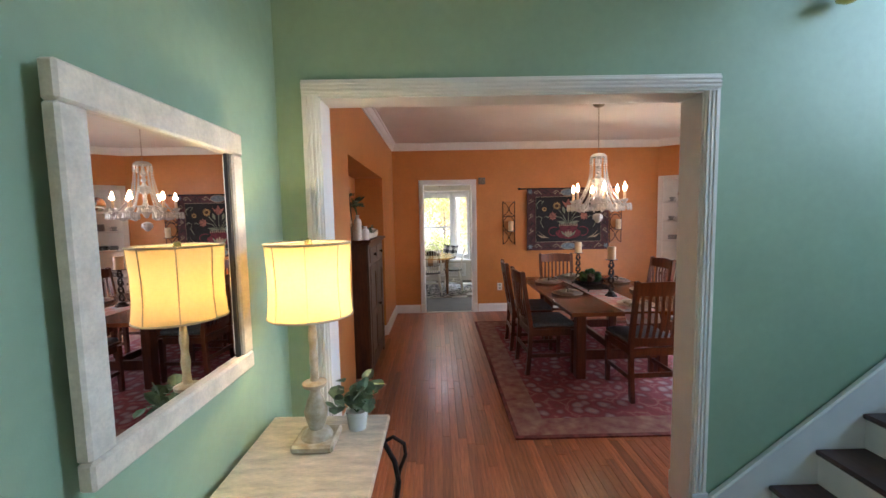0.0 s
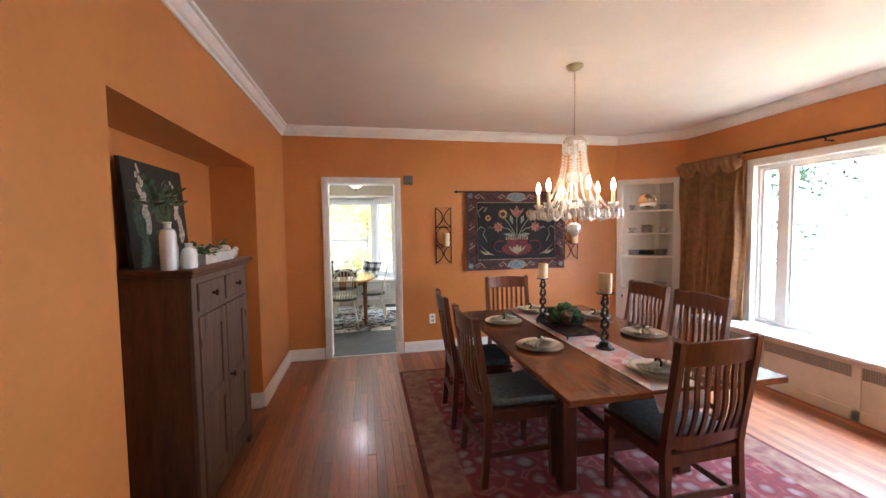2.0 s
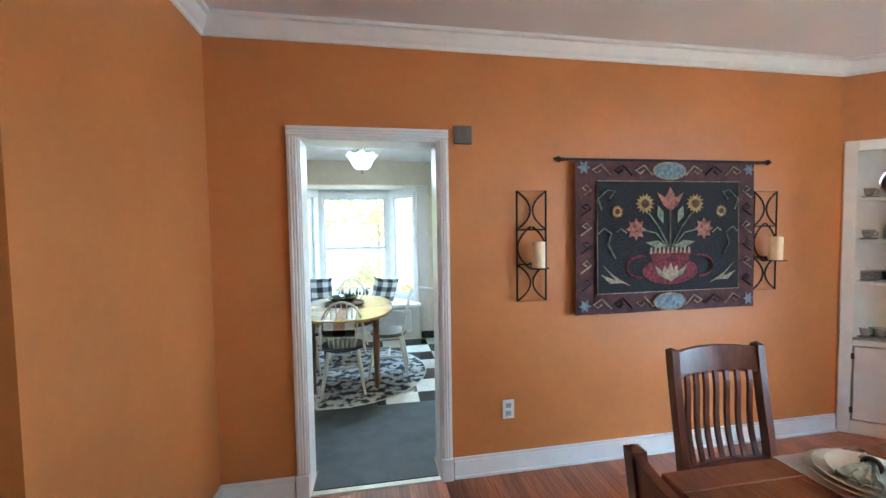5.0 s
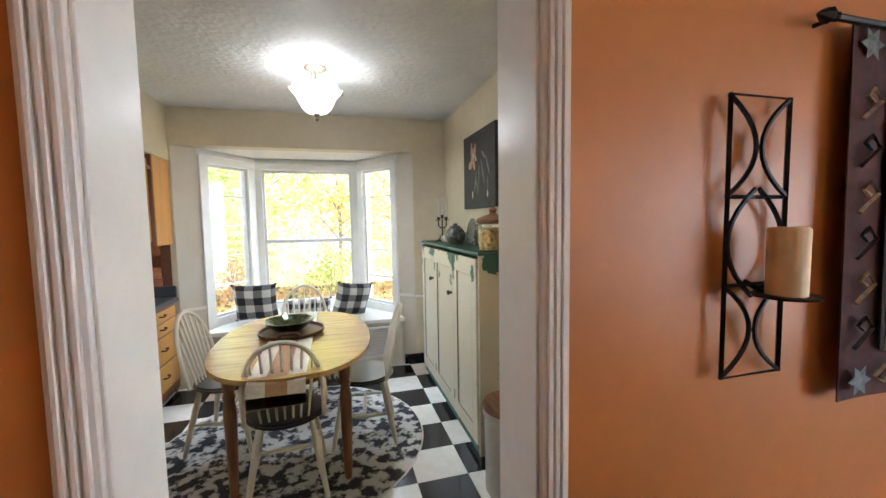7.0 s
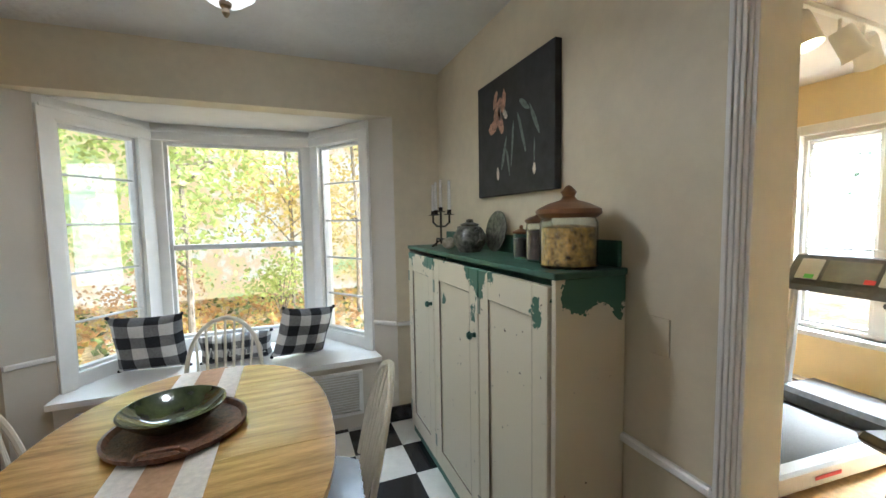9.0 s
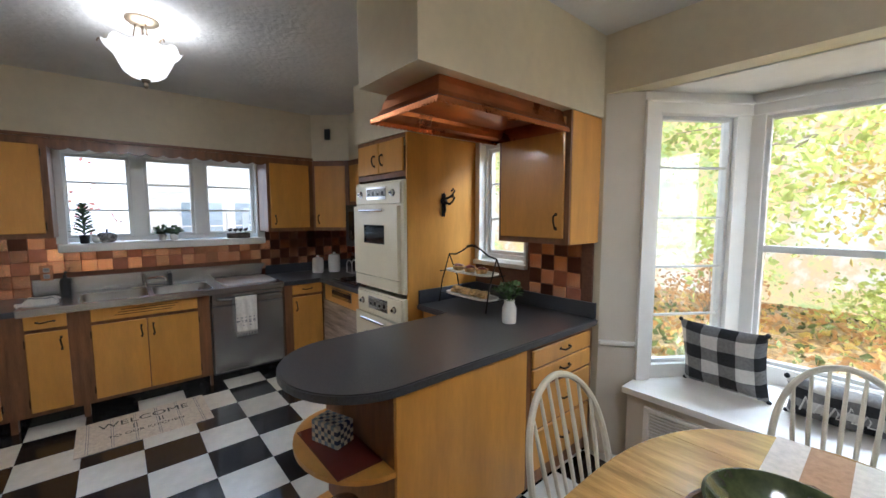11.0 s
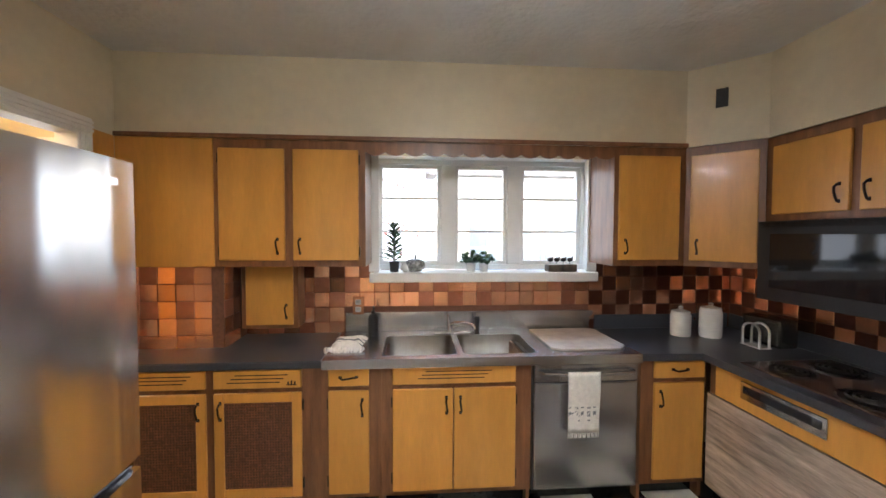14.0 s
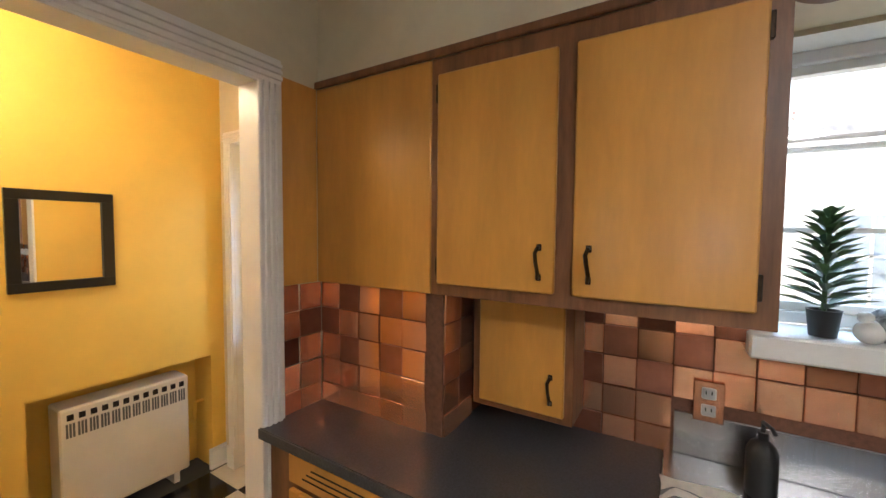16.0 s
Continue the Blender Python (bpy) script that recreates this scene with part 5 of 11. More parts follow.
def prism_drop(bm, x, y, z, s):
    q = [(x + s * 0.35 * math.cos(2 * math.pi * i / 6), y + s * 0.35 * math.sin(2 * math.pi * i / 6), z - s * 1.5) for i in range(6)]
    r = [(x + s * 0.2 * math.cos(2 * math.pi * i / 6), y + s * 0.2 * math.sin(2 * math.pi * i / 6), z - s * 0.2) for i in range(6)]
    a, c = bm.verts.new((x, y, z)), bm.verts.new((x, y, z - s * 2.1))
    Q, R = [bm.verts.new(p) for p in q], [bm.verts.new(p) for p in r]
    for i in range(6):
        j = (i + 1) % 6
        bm.faces.new((a, R[j], R[i]))
        bm.faces.new((R[i], R[j], Q[j], Q[i]))
        bm.faces.new((Q[i], Q[j], c))


for k in range(10):
    a = 2 * math.pi * k / 10
    for r, z, w in ((0.046, 1.585, 0.024), (0.080, 2.155, 0.036), (0.066, 1.74, 0.030), (0.052, 1.935, 0.026)):
        bm = B()
        prism_drop(bm, CX + r * math.cos(a + z), CY + r * math.sin(a + z), z, w)
        part("drop", bm, CRYSTAL, t)
bm = B()
lathe(bm, [(0.02, 1.735), (0.05, 1.738), (0.072, 1.75), (0.075, 1.757), (0.05, 1.748), (0.02, 1.745)], (CX, CY, 0), 24)
part("centre_dish", bm, CRYSTAL, t, smooth=True)


def bead_chain(parent, a, r1, z1, sag):
    """Graded beads from the crown out to the arms."""
    bm = B()
    for j in range(24):
        u = j / 23
        r = 0.080 + (r1 - 0.080) * u ** 2.0
        z = 2.14 - (2.14 - z1) * (u ** 0.92) - sag * math.sin(math.pi * u)
        bmesh.ops.create_icosphere(bm, subdivisions=1, radius=0.0088 + 0.0035 * u, matrix=Matrix.Translation((CX + r * math.cos(a), CY + r * math.sin(a), z)) @ Matrix.Rotation(u * 5, 4, 'Z'))
    return part("bead_chain", bm, CRYSTAL, parent)


for k in range(6):
    a = radians(k * 60 + 20)
    ca, sa = math.cos(a), math.sin(a)
    bm = B()
    tube(bm, [(CX + r * ca, CY + r * sa, z) for r, z in ((0.03, 1.72), (0.07, 1.755), (0.11, 1.75), (0.135, 1.70), (0.15, 1.645), (0.19, 1.62), (0.24, 1.635), (0.268, 1.67))], [0.011, 0.011, 0.012, 0.012, 0.012, 0.012, 0.011, 0.01], 8)
    arm = part("arm", bm, CRYSTAL, t, smooth=True)
    X, Y = CX + 0.27 * ca, CY + 0.27 * sa
    bm = B()
    lathe(bm, [(0, 1.665), (0.02, 1.668), (0.062, 1.685), (0.068, 1.694), (0.055, 1.69), (0.018, 1.682), (0.014, 1.70), (0.034, 1.72), (0.036, 1.735), (0.014, 1.73), (0, 1.73)], (X, Y, 0), 18)
    part("bobeche", bm, CRYSTAL, arm, smooth=True)
    bm = B()
    lathe(bm, [(0, 1.73), (0.0125, 1.73), (0.0125, 1.81), (0.005, 1.815), (0, 1.815)], (X, Y, 0), 12)
    part("candle_sleeve", bm, CANDLE, arm, smooth=True)
    bm = B()
    lathe(bm, [(0, 1.813), (0.008, 1.815), (0.016, 1.836), (0.015, 1.856), (0.006, 1.884), (0, 1.897)], (X, Y, 0), 12)
    part("flame_bulb", bm, BULB, arm, "glowing flame-shaped bulb", smooth=True)
    for j in range(12):
        bm = B()
        b = 2 * math.pi * j / 12
        prism_drop(bm, X + 0.064 * math.cos(b), Y + 0.064 * math.sin(b), 1.69, 0.033)
        part("prism_drop", bm, CRYSTAL, arm)
    bead_chain(arm, a, 0.235, 1.70, 0.02)
    bead_chain(arm, a + radians(30), 0.17, 1.72, 0.035)
for o in t.children_recursive:
    for v in o.data.vertices:
        if v.co.z < 2.16:
            v.co.z = 2.16 - (2.16 - v.co.z) * 1.075

# ---- dining room: old cupboard in the niche ----
t = thing("jelly_cupboard", "old dark brown wooden cupboard with two drawers over two panelled doors", "cupboard", (-0.6, 4.1, 0))
HF = -0.40
HUTF = mat("worn_brown_cupboard_front", (0.12, 0.066, 0.04), 0.45, var=0.28, scale=3, stretch=(8, 8, 1), bump=0.15, bscale=50, fine=0.2)
bm = B()
box(bm, -0.79, HF - 0.02, 3.66, 3.68, 0.0, 1.32)
box(bm, -0.79, HF - 0.02, 4.52, 4.54, 0.0, 1.32)
box(bm, -0.79, -0.78, 3.68, 4.52, 0.06, 1.32)
box(bm, -0.78, HF - 0.03, 3.68, 4.52, 0.06, 0.08)
part("body", bm, HUTCHW, t)
part("top", one(-0.795, HF + 0.035, 3.60, 4.60, 1.32, 1.345, bev=0.006), HUTCHW, t)
part("cornice", one(-0.79, HF + 0.018, 3.63, 4.57, 1.30, 1.3195, bev=0.006), HUTCHW, t)
bm = B()
for a in ((3.655, 3.715, 0, 1.3), (4.485, 4.545, 0, 1.3), (3.715, 4.485, 1.265, 1.3), (3.715, 4.485, 1.09, 1.115), (3.715, 4.485, 0.06, 0.11), (4.087, 4.113, 1.115, 1.265)):
    box(bm, HF - 0.02, HF, a[0], a[1], a[2], a[3], 0.002)
part("face_frame", bm, HUTF, t)
for ya, yb in ((3.72, 4.083), (4.117, 4.48)):
    d = part("drawer", one(HF - 0.018, HF + 0.008, ya, yb, 1.118, 1.262, bev=0.004), HUTF, t)
    bm = B()
    lathe(bm, [(0, 0), (0.008, 0), (0.008, 0.012), (0.018, 0.02), (0.016, 0.032), (0, 0.036)], m=pose(HF + 0.008, (ya + yb) / 2, 1.19, 0, 90, 0), seg=14)
    part("knob", bm, BRONZE, d, smooth=True)
for k, (ya, yb) in enumerate(((3.72, 4.096), (4.104, 4.48))):
    bm = B()
    for a in ((ya, ya + 0.07, 0.115, 1.085), (yb - 0.07, yb, 0.115, 1.085), (ya + 0.07, yb - 0.07, 1.0, 1.085), (ya + 0.07, yb - 0.07, 0.115, 0.2), (ya + 0.07, yb - 0.07, 0.56, 0.64)):
        box(bm, HF - 0.015, HF + 0.006, a[0], a[1], a[2], a[3], 0.003)
    d = part("door", bm, HUTF, t)
    for za, zb in ((0.2, 0.56), (0.64, 1.0)):
        part("panel", one(HF - 0.013, HF - 0.004, ya + 0.068, yb - 0.068, za - 0.002, zb + 0.002), HUTF, d)
    for z in (0.3, 0.95):
        part("hinge", one(HF + 0.0062, HF + 0.009, (ya - 0.004 if k == 0 else yb - 0.012), (ya + 0.012 if k == 0 else yb + 0.004), z - 0.025, z + 0.025), BRONZE, d)
    if k == 1:
        bm = B()
        lathe(bm, [(0, 0), (0.008, 0), (0.008, 0.012), (0.018, 0.02), (0.016, 0.032), (0, 0.036)], m=pose(HF + 0.006, ya + 0.03, 0.64, 0, 90, 0), seg=14)
        part("knob", bm, BRONZE, d, smooth=True)
# painting and objects on top
t = thing("flower_painting", "dark canvas painted with white foxgloves, leaning in the niche", "painting", (-0.74, 4.05, 1.345))
m0 = pose(-0.715, 4.05, 1.63, 0, -4, 0)
bm = B()
obox(bm, m0, 0.022, 0.64, 0.565, 0.002)
part("canvas", bm, mat("black_painted_canvas", (0.012, 0.014, 0.014), 0.5, var=0.4, scale=20, bump=0.1, bscale=300), t)
rnd = random.Random(9)


def daub(bm, m, u, v, r, asp=1.0, rot=0.0, n=9, off=0.0125):
    """A flat dab of paint on a canvas face, at u across and v up."""
    pts = []
    for i in range(n):
        a = 2 * math.pi * i / n
        x, y = r * math.cos(a) * (1 + 0.25 * rnd.uniform(-1, 1)), r * asp * math.sin(a) * (1 + 0.25 * rnd.uniform(-1, 1))
        pts.append((u + x * math.cos(rot) - y * math.sin(rot), v + x * math.sin(rot) + y * math.cos(rot)))
    bm.faces.new([bm.verts.new(m @ Vector((off, p, q))) for p, q in pts])


PW = mat("white_paint_dabs", (0.62, 0.55, 0.45), 0.6, var=0.35, scale=60)
PG = mat("green_paint_dabs", (0.07, 0.11, 0.07), 0.6, var=0.4, scale=50)
PP = mat("peach_paint_dabs", (0.55, 0.30, 0.20), 0.6, var=0.3, scale=60)
bm = B()
for u0, v0 in ((-0.16, 0.05), (0.2, 0.0)):
    for k in range(16):
        daub(bm, m0, u0 + 0.05 * (k / 16 - 0.4) + rnd.uniform(-0.025, 0.025), v0 + 0.2 - k * 0.022, 0.012 + 0.0012 * k, 1.3, rnd.uniform(-0.5, 0.5))
part("blossoms", bm, PW, t)
bm = B()
for k in range(20):
    daub(bm, m0, rnd.uniform(-0.22, 0.2), rnd.uniform(-0.26, 0.15), rnd.uniform(0.03, 0.05), 1.9, rnd.uniform(-0.7, 0.7), off=0.0118)
part("painted_leaves", bm, PG, t)


def bottle(name, lab, cat, x, y, z, prof, m, group=""):
    bm = B()
    lathe(bm, [(r, z + h) for r, h in prof], (x, y, 0), 24)
    return tagged(part(name, bm, m, smooth=True), lab, cat, group)


bottle("ceramic_bottle", "tall white ceramic bottle on the old cupboard", "bottle", -0.49, 3.65, 1.345, [(0, 0), (0.034, 0), (0.037, 0.012), (0.037, 0.17), (0.031, 0.195), (0.017, 0.205), (0.016, 0.225), (0.021, 0.23), (0.018, 0.236), (0, 0.23)], CERAM, "white bottles on the cupboard")
bottle("ceramic_jar", "short white ceramic jar on the old cupboard", "jar", -0.435, 3.735, 1.345, [(0, 0), (0.035, 0), (0.038, 0.012), (0.038, 0.075), (0.031, 0.098), (0.017, 0.107), (0.017, 0.12), (0.022, 0.125), (0.018, 0.129), (0, 0.125)], CERAM, "white bottles on the cupboard")
bottle("ceramic_jar", "white ceramic jar beside the tall bottle", "jar", -0.53, 3.76, 1.345, [(0, 0), (0.032, 0), (0.035, 0.015), (0.035, 0.11), (0.029, 0.135), (0.016, 0.15), (0.022, 0.165), (0.017, 0.168), (0, 0.16)], CERAM, "white bottles on the cupboard")
t = thing("eucalyptus_stems", "grey-green eucalyptus stems standing in the bottles", "plant", (-0.55, 3.78, 1.6))
bm = B()
leaves(bm, (-0.53, 3.68, 1.66), 46, 0.14, 0.055, 0.3, random.Random(21))
part("foliage", bm, EUCA, t)
bm = B()
for dy in (-0.06, 0, 0.07):
    tube(bm, [(-0.49, 3.65, 1.56), (-0.51, 3.66 + dy * 0.6, 1.66), (-0.53, 3.68 + dy, 1.74)], 0.003, 5)
part("stem", bm, LEAF, t)
t = thing("dough_box", "white wooden trough of pale gourds and greenery on the cupboard", "box", (-0.5, 4.18, 1.345))
bm = B()
box(bm, -0.56, -0.55, 3.93, 4.40, 1.345, 1.40)
box(bm, -0.44, -0.43, 3.93, 4.40, 1.345, 1.40)
box(bm, -0.55, -0.44, 3.93, 3.94, 1.345, 1.40)
box(bm, -0.55, -0.44, 4.39, 4.40, 1.345, 1.40)
box(bm, -0.55, -0.44, 3.94, 4.39, 1.345, 1.352)
part("trough", bm, mat("chalky_white_wood", (0.66, 0.62, 0.54), 0.7, var=0.15, scale=12, bump=0.3, bscale=60), t)
GOURD = mat("pale_gourd_skin", (0.60, 0.52, 0.40), 0.6, var=0.25, scale=25)
for k in range(8):
    bm = B()
    ball(bm, (-0.495 + 0.02 * math.sin(k * 2.1), 3.97 + k * 0.056, 1.395 + 0.012 * (k % 2)), 0.036 + 0.006 * (k % 3), sz=0.8, sub=3, jit=0.15)
    part("gourd", bm, mat("dark_plum_ball", (0.05, 0.05, 0.07), 0.4) if k == 5 else GOURD, t, smooth=True)
bm = B()
leaves(bm, (-0.45, 3.97, 1.40), 70, 0.085, 0.036, 0.3, random.Random(3))
part("greenery", bm, EUCA, t)
bm = B()
leaves(bm, (-0.49, 4.36, 1.43), 14, 0.05, 0.03, 0.6, random.Random(4))
part("greenery", bm, EUCA, t)
bm = B()
ball(bm, (-0.46, 4.49, 1.378), 0.033, sx=0.8, sy=1.25, sub=3)
ball(bm, (-0.455, 4.525, 1.402), 0.02, sub=2)
tube(bm, [(-0.46, 4.46, 1.375), (-0.465, 4.42, 1.378), (-0.467, 4.395, 1.39)], [0.018, 0.012, 0.004], 8)
tagged(part("bird_figurine", bm, CERAM, smooth=True), "small white ceramic bird on the cupboard", "figurine")

# ---- dining room: far wall ----
t = thing("tapestry", "black floral tapestry with a red vase, hung on an iron rod", "tapestry", (2.345, 6.22, 0.99))
TX, TYY = (1.685, 3.005), 6.215
KNIT = mat("black_woven_tapestry", (0.020, 0.020, 0.022), 0.9, var=0.3, scale=70, bump=0.5, bscale=300)
TBOR = mat("plum_woven_border", (0.115, 0.045, 0.045), 0.9, var=0.45, scale=26, color2=(0.05, 0.03, 0.035), bump=0.5, bscale=300)


def cloth(x0, x1, z0, z1, y, n=30, amp=0.006):
    bm = B()
    a = []
    for dy in (-0.004, 0.0):
        rows = []
        for j in range(9):
            z = z0 + (z1 - z0) * j / 8
            rows.append([bm.verts.new((x0 + (x1 - x0) * i / n, y + dy + amp * math.sin(i * 0.55 + 0.3) * (1 - j / 8) - 0.012 * (1 - j / 8), z)) for i in range(n + 1)])
        a.append(rows)
    for k, rows in enumerate(a):
        for j in range(8):
            for i in range(n):
                bm.faces.new((rows[j][i], rows[j][i + 1], rows[j + 1][i + 1], rows[j + 1][i]))
    for j in range(8):
        for i in (0, n):
            bm.faces.new((a[0][j][i], a[1][j][i], a[1][j + 1][i], a[0][j + 1][i]))
    for i in range(n):
        for j in (0, 8):
            bm.faces.new((a[0][j][i], a[1][j][i], a[1][j][i + 1], a[0][j][i + 1]))
    bmesh.ops.recalc_face_normals(bm, faces=bm.faces)
    return bm


part("border_cloth", cloth(TX[0], TX[1], 0.99, 1.985, TYY), TBOR, t, "plum scrolled border")
W, H = TX[1] - TX[0], 0.995
part("field_cloth", cloth(TX[0] + W * 0.105, TX[1] - W * 0.105, 0.99 + H * 0.135, 1.985 - H * 0.145, TYY - 0.010, amp=0.005), KNIT, t, "black woven field")


def tp(u, v, d=0.0):
    """A place on the tapestry: u, v from 0 to 1, v up."""
    z = 0.99 + H * v
    f = 1 - v
    return Vector((TX[0] + W * u, TYY - 0.021 - 0.012 * f - d - 0.005 * f, z))


def tflat(name, shapes, m, d=0.0):
    bm = B()
    for s in shapes:
        bm.faces.new([bm.verts.new(tp(u, v, d)) for u, v in s])
    bmesh.ops.recalc_face_normals(bm, faces=bm.faces)
    return part(name, bm, m, t)


def tline(name, lines, r, m, d=0.0):
    for ln in lines:
        bm = B()
        tube(bm, [tp(u, v, d) for u, v in ln], r, 4)
        part(name, bm, m, t)


def ell(u, v, ru, rv, n=18, a0=0, a1=360):
    return [(u + ru * math.cos(radians(a0 + (a1 - a0) * k / n)), v + rv * math.sin(radians(a0 + (a1 - a0) * k / n))) for k in range(n + (0 if a1 - a0 == 360 else 1))]


def star(u, v, r1, r2, n, asp=1.33):
    return [(u + (r1 if k % 2 == 0 else r2) * math.cos(math.pi * k / n), v + asp * (r1 if k % 2 == 0 else r2) * math.sin(math.pi * k / n)) for k in range(2 * n)]


TRED = mat("dark_red_wool", (0.17, 0.03, 0.04), 0.9, var=0.4, scale=40, bump=0.4, bscale=300)
TGOLD = mat("gold_wool", (0.42, 0.27, 0.10), 0.9, var=0.3, scale=40)
TSAGE = mat("sage_wool", (0.24, 0.27, 0.18), 0.9, var=0.3, scale=40)
TPINK = mat("dusty_pink_wool", (0.36, 0.15, 0.11), 0.9, var=0.4, scale=40)
TBLUE = mat("grey_blue_wool", (0.20, 0.25, 0.27), 0.9, var=0.3, scale=40)
TTAN = mat("tan_wool", (0.38, 0.31, 0.20), 0.9, var=0.3, scale=40)
tline("inner_border_line", [[(0.105, 0.135), (0.895, 0.135), (0.895, 0.855), (0.105, 0.855), (0.105, 0.135)]], 0.0035, TTAN)
vase = ell(0.5, 0.27, 0.155, 0.09, 24)
tflat("vase", [vase, [(0.40, 0.33), (0.60, 0.33), (0.62, 0.40), (0.38, 0.40)]], TRED)
tline("vase_handle", [ell(0.33, 0.30, 0.07, 0.07, 10, 60, 280), ell(0.67, 0.30, 0.07, 0.07, 10, 120, -100)], 0.008, TRED)
tflat("vase_collar", [[(0.385 + k * 0.0235, 0.385), (0.397 + k * 0.0235, 0.385), (0.40 + k * 0.0235, 0.425), (0.388 + k * 0.0235, 0.425)] for k in range(10)], TTAN, 0.002)
tflat("vase_tulip", [[(0.5, 0.20), (0.545, 0.26), (0.535, 0.31), (0.515, 0.275), (0.5, 0.325), (0.485, 0.275), (0.465, 0.31), (0.455, 0.26)]], TTAN, 0.002)
tflat("vase_leaf", [[(0.5, 0.2), (0.43, 0.25), (0.41, 0.31), (0.45, 0.27)], [(0.5, 0.2), (0.57, 0.25), (0.59, 0.31), (0.55, 0.27)]], TSAGE, 0.002)
tline("stem", [[(0.5, 0.43), (0.5, 0.68)], [(0.49, 0.43), (0.44, 0.55), (0.38, 0.65)], [(0.51, 0.43), (0.56, 0.55), (0.62, 0.65)], [(0.48, 0.43), (0.42, 0.52), (0.35, 0.54)], [(0.52, 0.43), (0.58, 0.52), (0.65, 0.54)]], 0.005, TSAGE)
for u, v, r in ((0.36, 0.71, 0.052), (0.64, 0.71, 0.052), (0.21, 0.66, 0.033), (0.79, 0.66, 0.033)):
    tflat("sunflower", [star(u, v, r, r * 0.66, 14)], TGOLD, 0.001)
    tflat("sunflower_eye", [ell(u, v, r * 0.42, r * 0.55)], mat("brown_wool", (0.10, 0.05, 0.03), 0.9, var=0.4, scale=60), 0.003)
tflat("tulip", [[(0.5, 0.66), (0.54, 0.70), (0.575, 0.785), (0.53, 0.75), (0.5, 0.82), (0.47, 0.75), (0.425, 0.785), (0.46, 0.70)]], TPINK, 0.001)
for s in (-1, 1):
    tflat("carnation", [star(0.5 + s * 0.19, 0.545, 0.055, 0.035, 8)], TPINK, 0.001)
    tflat("base_leaf", [[(0.5 + s * 0.02, 0.43), (0.5 + s * 0.08, 0.42), (0.5 + s * 0.14, 0.46), (0.5 + s * 0.07, 0.47)]], TSAGE, 0.002)
    tflat("feather_leaf", [[(0.5 + s * 0.04, 0.58), (0.5 + s * 0.075, 0.63), (0.5 + s * 0.07, 0.70), (0.5 + s * 0.04, 0.66)]], TSAGE, 0.002)
    tline("curl", [[(0.5 + s * 0.33, 0.74), (0.5 + s * 0.30, 0.79), (0.5 + s * 0.34, 0.80), (0.5 + s * 0.39, 0.74), (0.5 + s * 0.37, 0.67)], [(0.5 + s * 0.30, 0.36), (0.5 + s * 0.34, 0.45), (0.5 + s * 0.32, 0.52), (0.5 + s * 0.36, 0.555), (0.5 + s * 0.39, 0.52)], [(0.5 + s * 0.24, 0.52), (0.5 + s * 0.27, 0.55), (0.5 + s * 0.29, 0.53)]], 0.006, TSAGE)
    tflat("palm_leaf", [[(0.5 + s * 0.22, 0.18), (0.5 + s * 0.30, 0.22), (0.5 + s * 0.37, 0.32), (0.5 + s * 0.31, 0.25)], [(0.5 + s * 0.25, 0.2), (0.5 + s * 0.33, 0.20), (0.5 + s * 0.38, 0.26), (0.5 + s * 0.31, 0.225)]], TTAN, 0.001)
for v in (0.065, 0.925):
    tflat("border_medallion", [ell(0.5, v, 0.09, 0.055)], TBLUE, -0.006)
    tline("medallion_rim", [ell(0.5, v, 0.09, 0.055) + [(0.59, v)]], 0.005, TTAN, -0.006)
    for s in (-1, 1):
        for k in range(3):
            u = 0.5 + s * (0.14 + 0.115 * k)
            tline("border_scroll", [[(u - s * 0.05, v - 0.03), (u, v + 0.035), (u + s * 0.045, v), (u + s * 0.02, v - 0.02), (u, v)]], 0.006, IRON if k % 2 else TTAN, -0.008)
for k in range(6):
    v = 0.2 + k * 0.12
    for u, s in ((0.052, 1), (0.948, -1)):
        tline("border_scroll", [[(u - s * 0.03, v - 0.05), (u + s * 0.025, v), (u, v + 0.03), (u - s * 0.02, v + 0.01), (u, v - 0.005)]], 0.006, TTAN if k % 2 else IRON, -0.008)
for u in (0.04, 0.96):
    tflat("corner_flower", [star(u, 0.06, 0.035, 0.018, 6)], TBLUE, -0.006)
    tflat("corner_flower", [star(u, 0.94, 0.035, 0.018, 6)], TBLUE, -0.006)
bm = B()
tube(bm, [(1.60, 6.20, 1.975), (3.07, 6.20, 1.975)], 0.009, 8)
part("rod", bm, IRON, t)
for x, s in ((1.60, -1), (3.07, 1)):
    bm = B()
    lathe(bm, [(0, 0), (0.012, 0.0), (0.008, 0.012), (0.02, 0.03), (0.012, 0.05), (0, 0.07)], m=pose(x, 6.20, 1.975, 0, 90 * s, 0), seg=8)
    part("finial", bm, IRON, t)
    bm = B()
    tube(bm, [(x, 6.20, 1.975), (x, 6.248, 1.975)], 0.006, 6)
    part("bracket", bm, IRON, t)


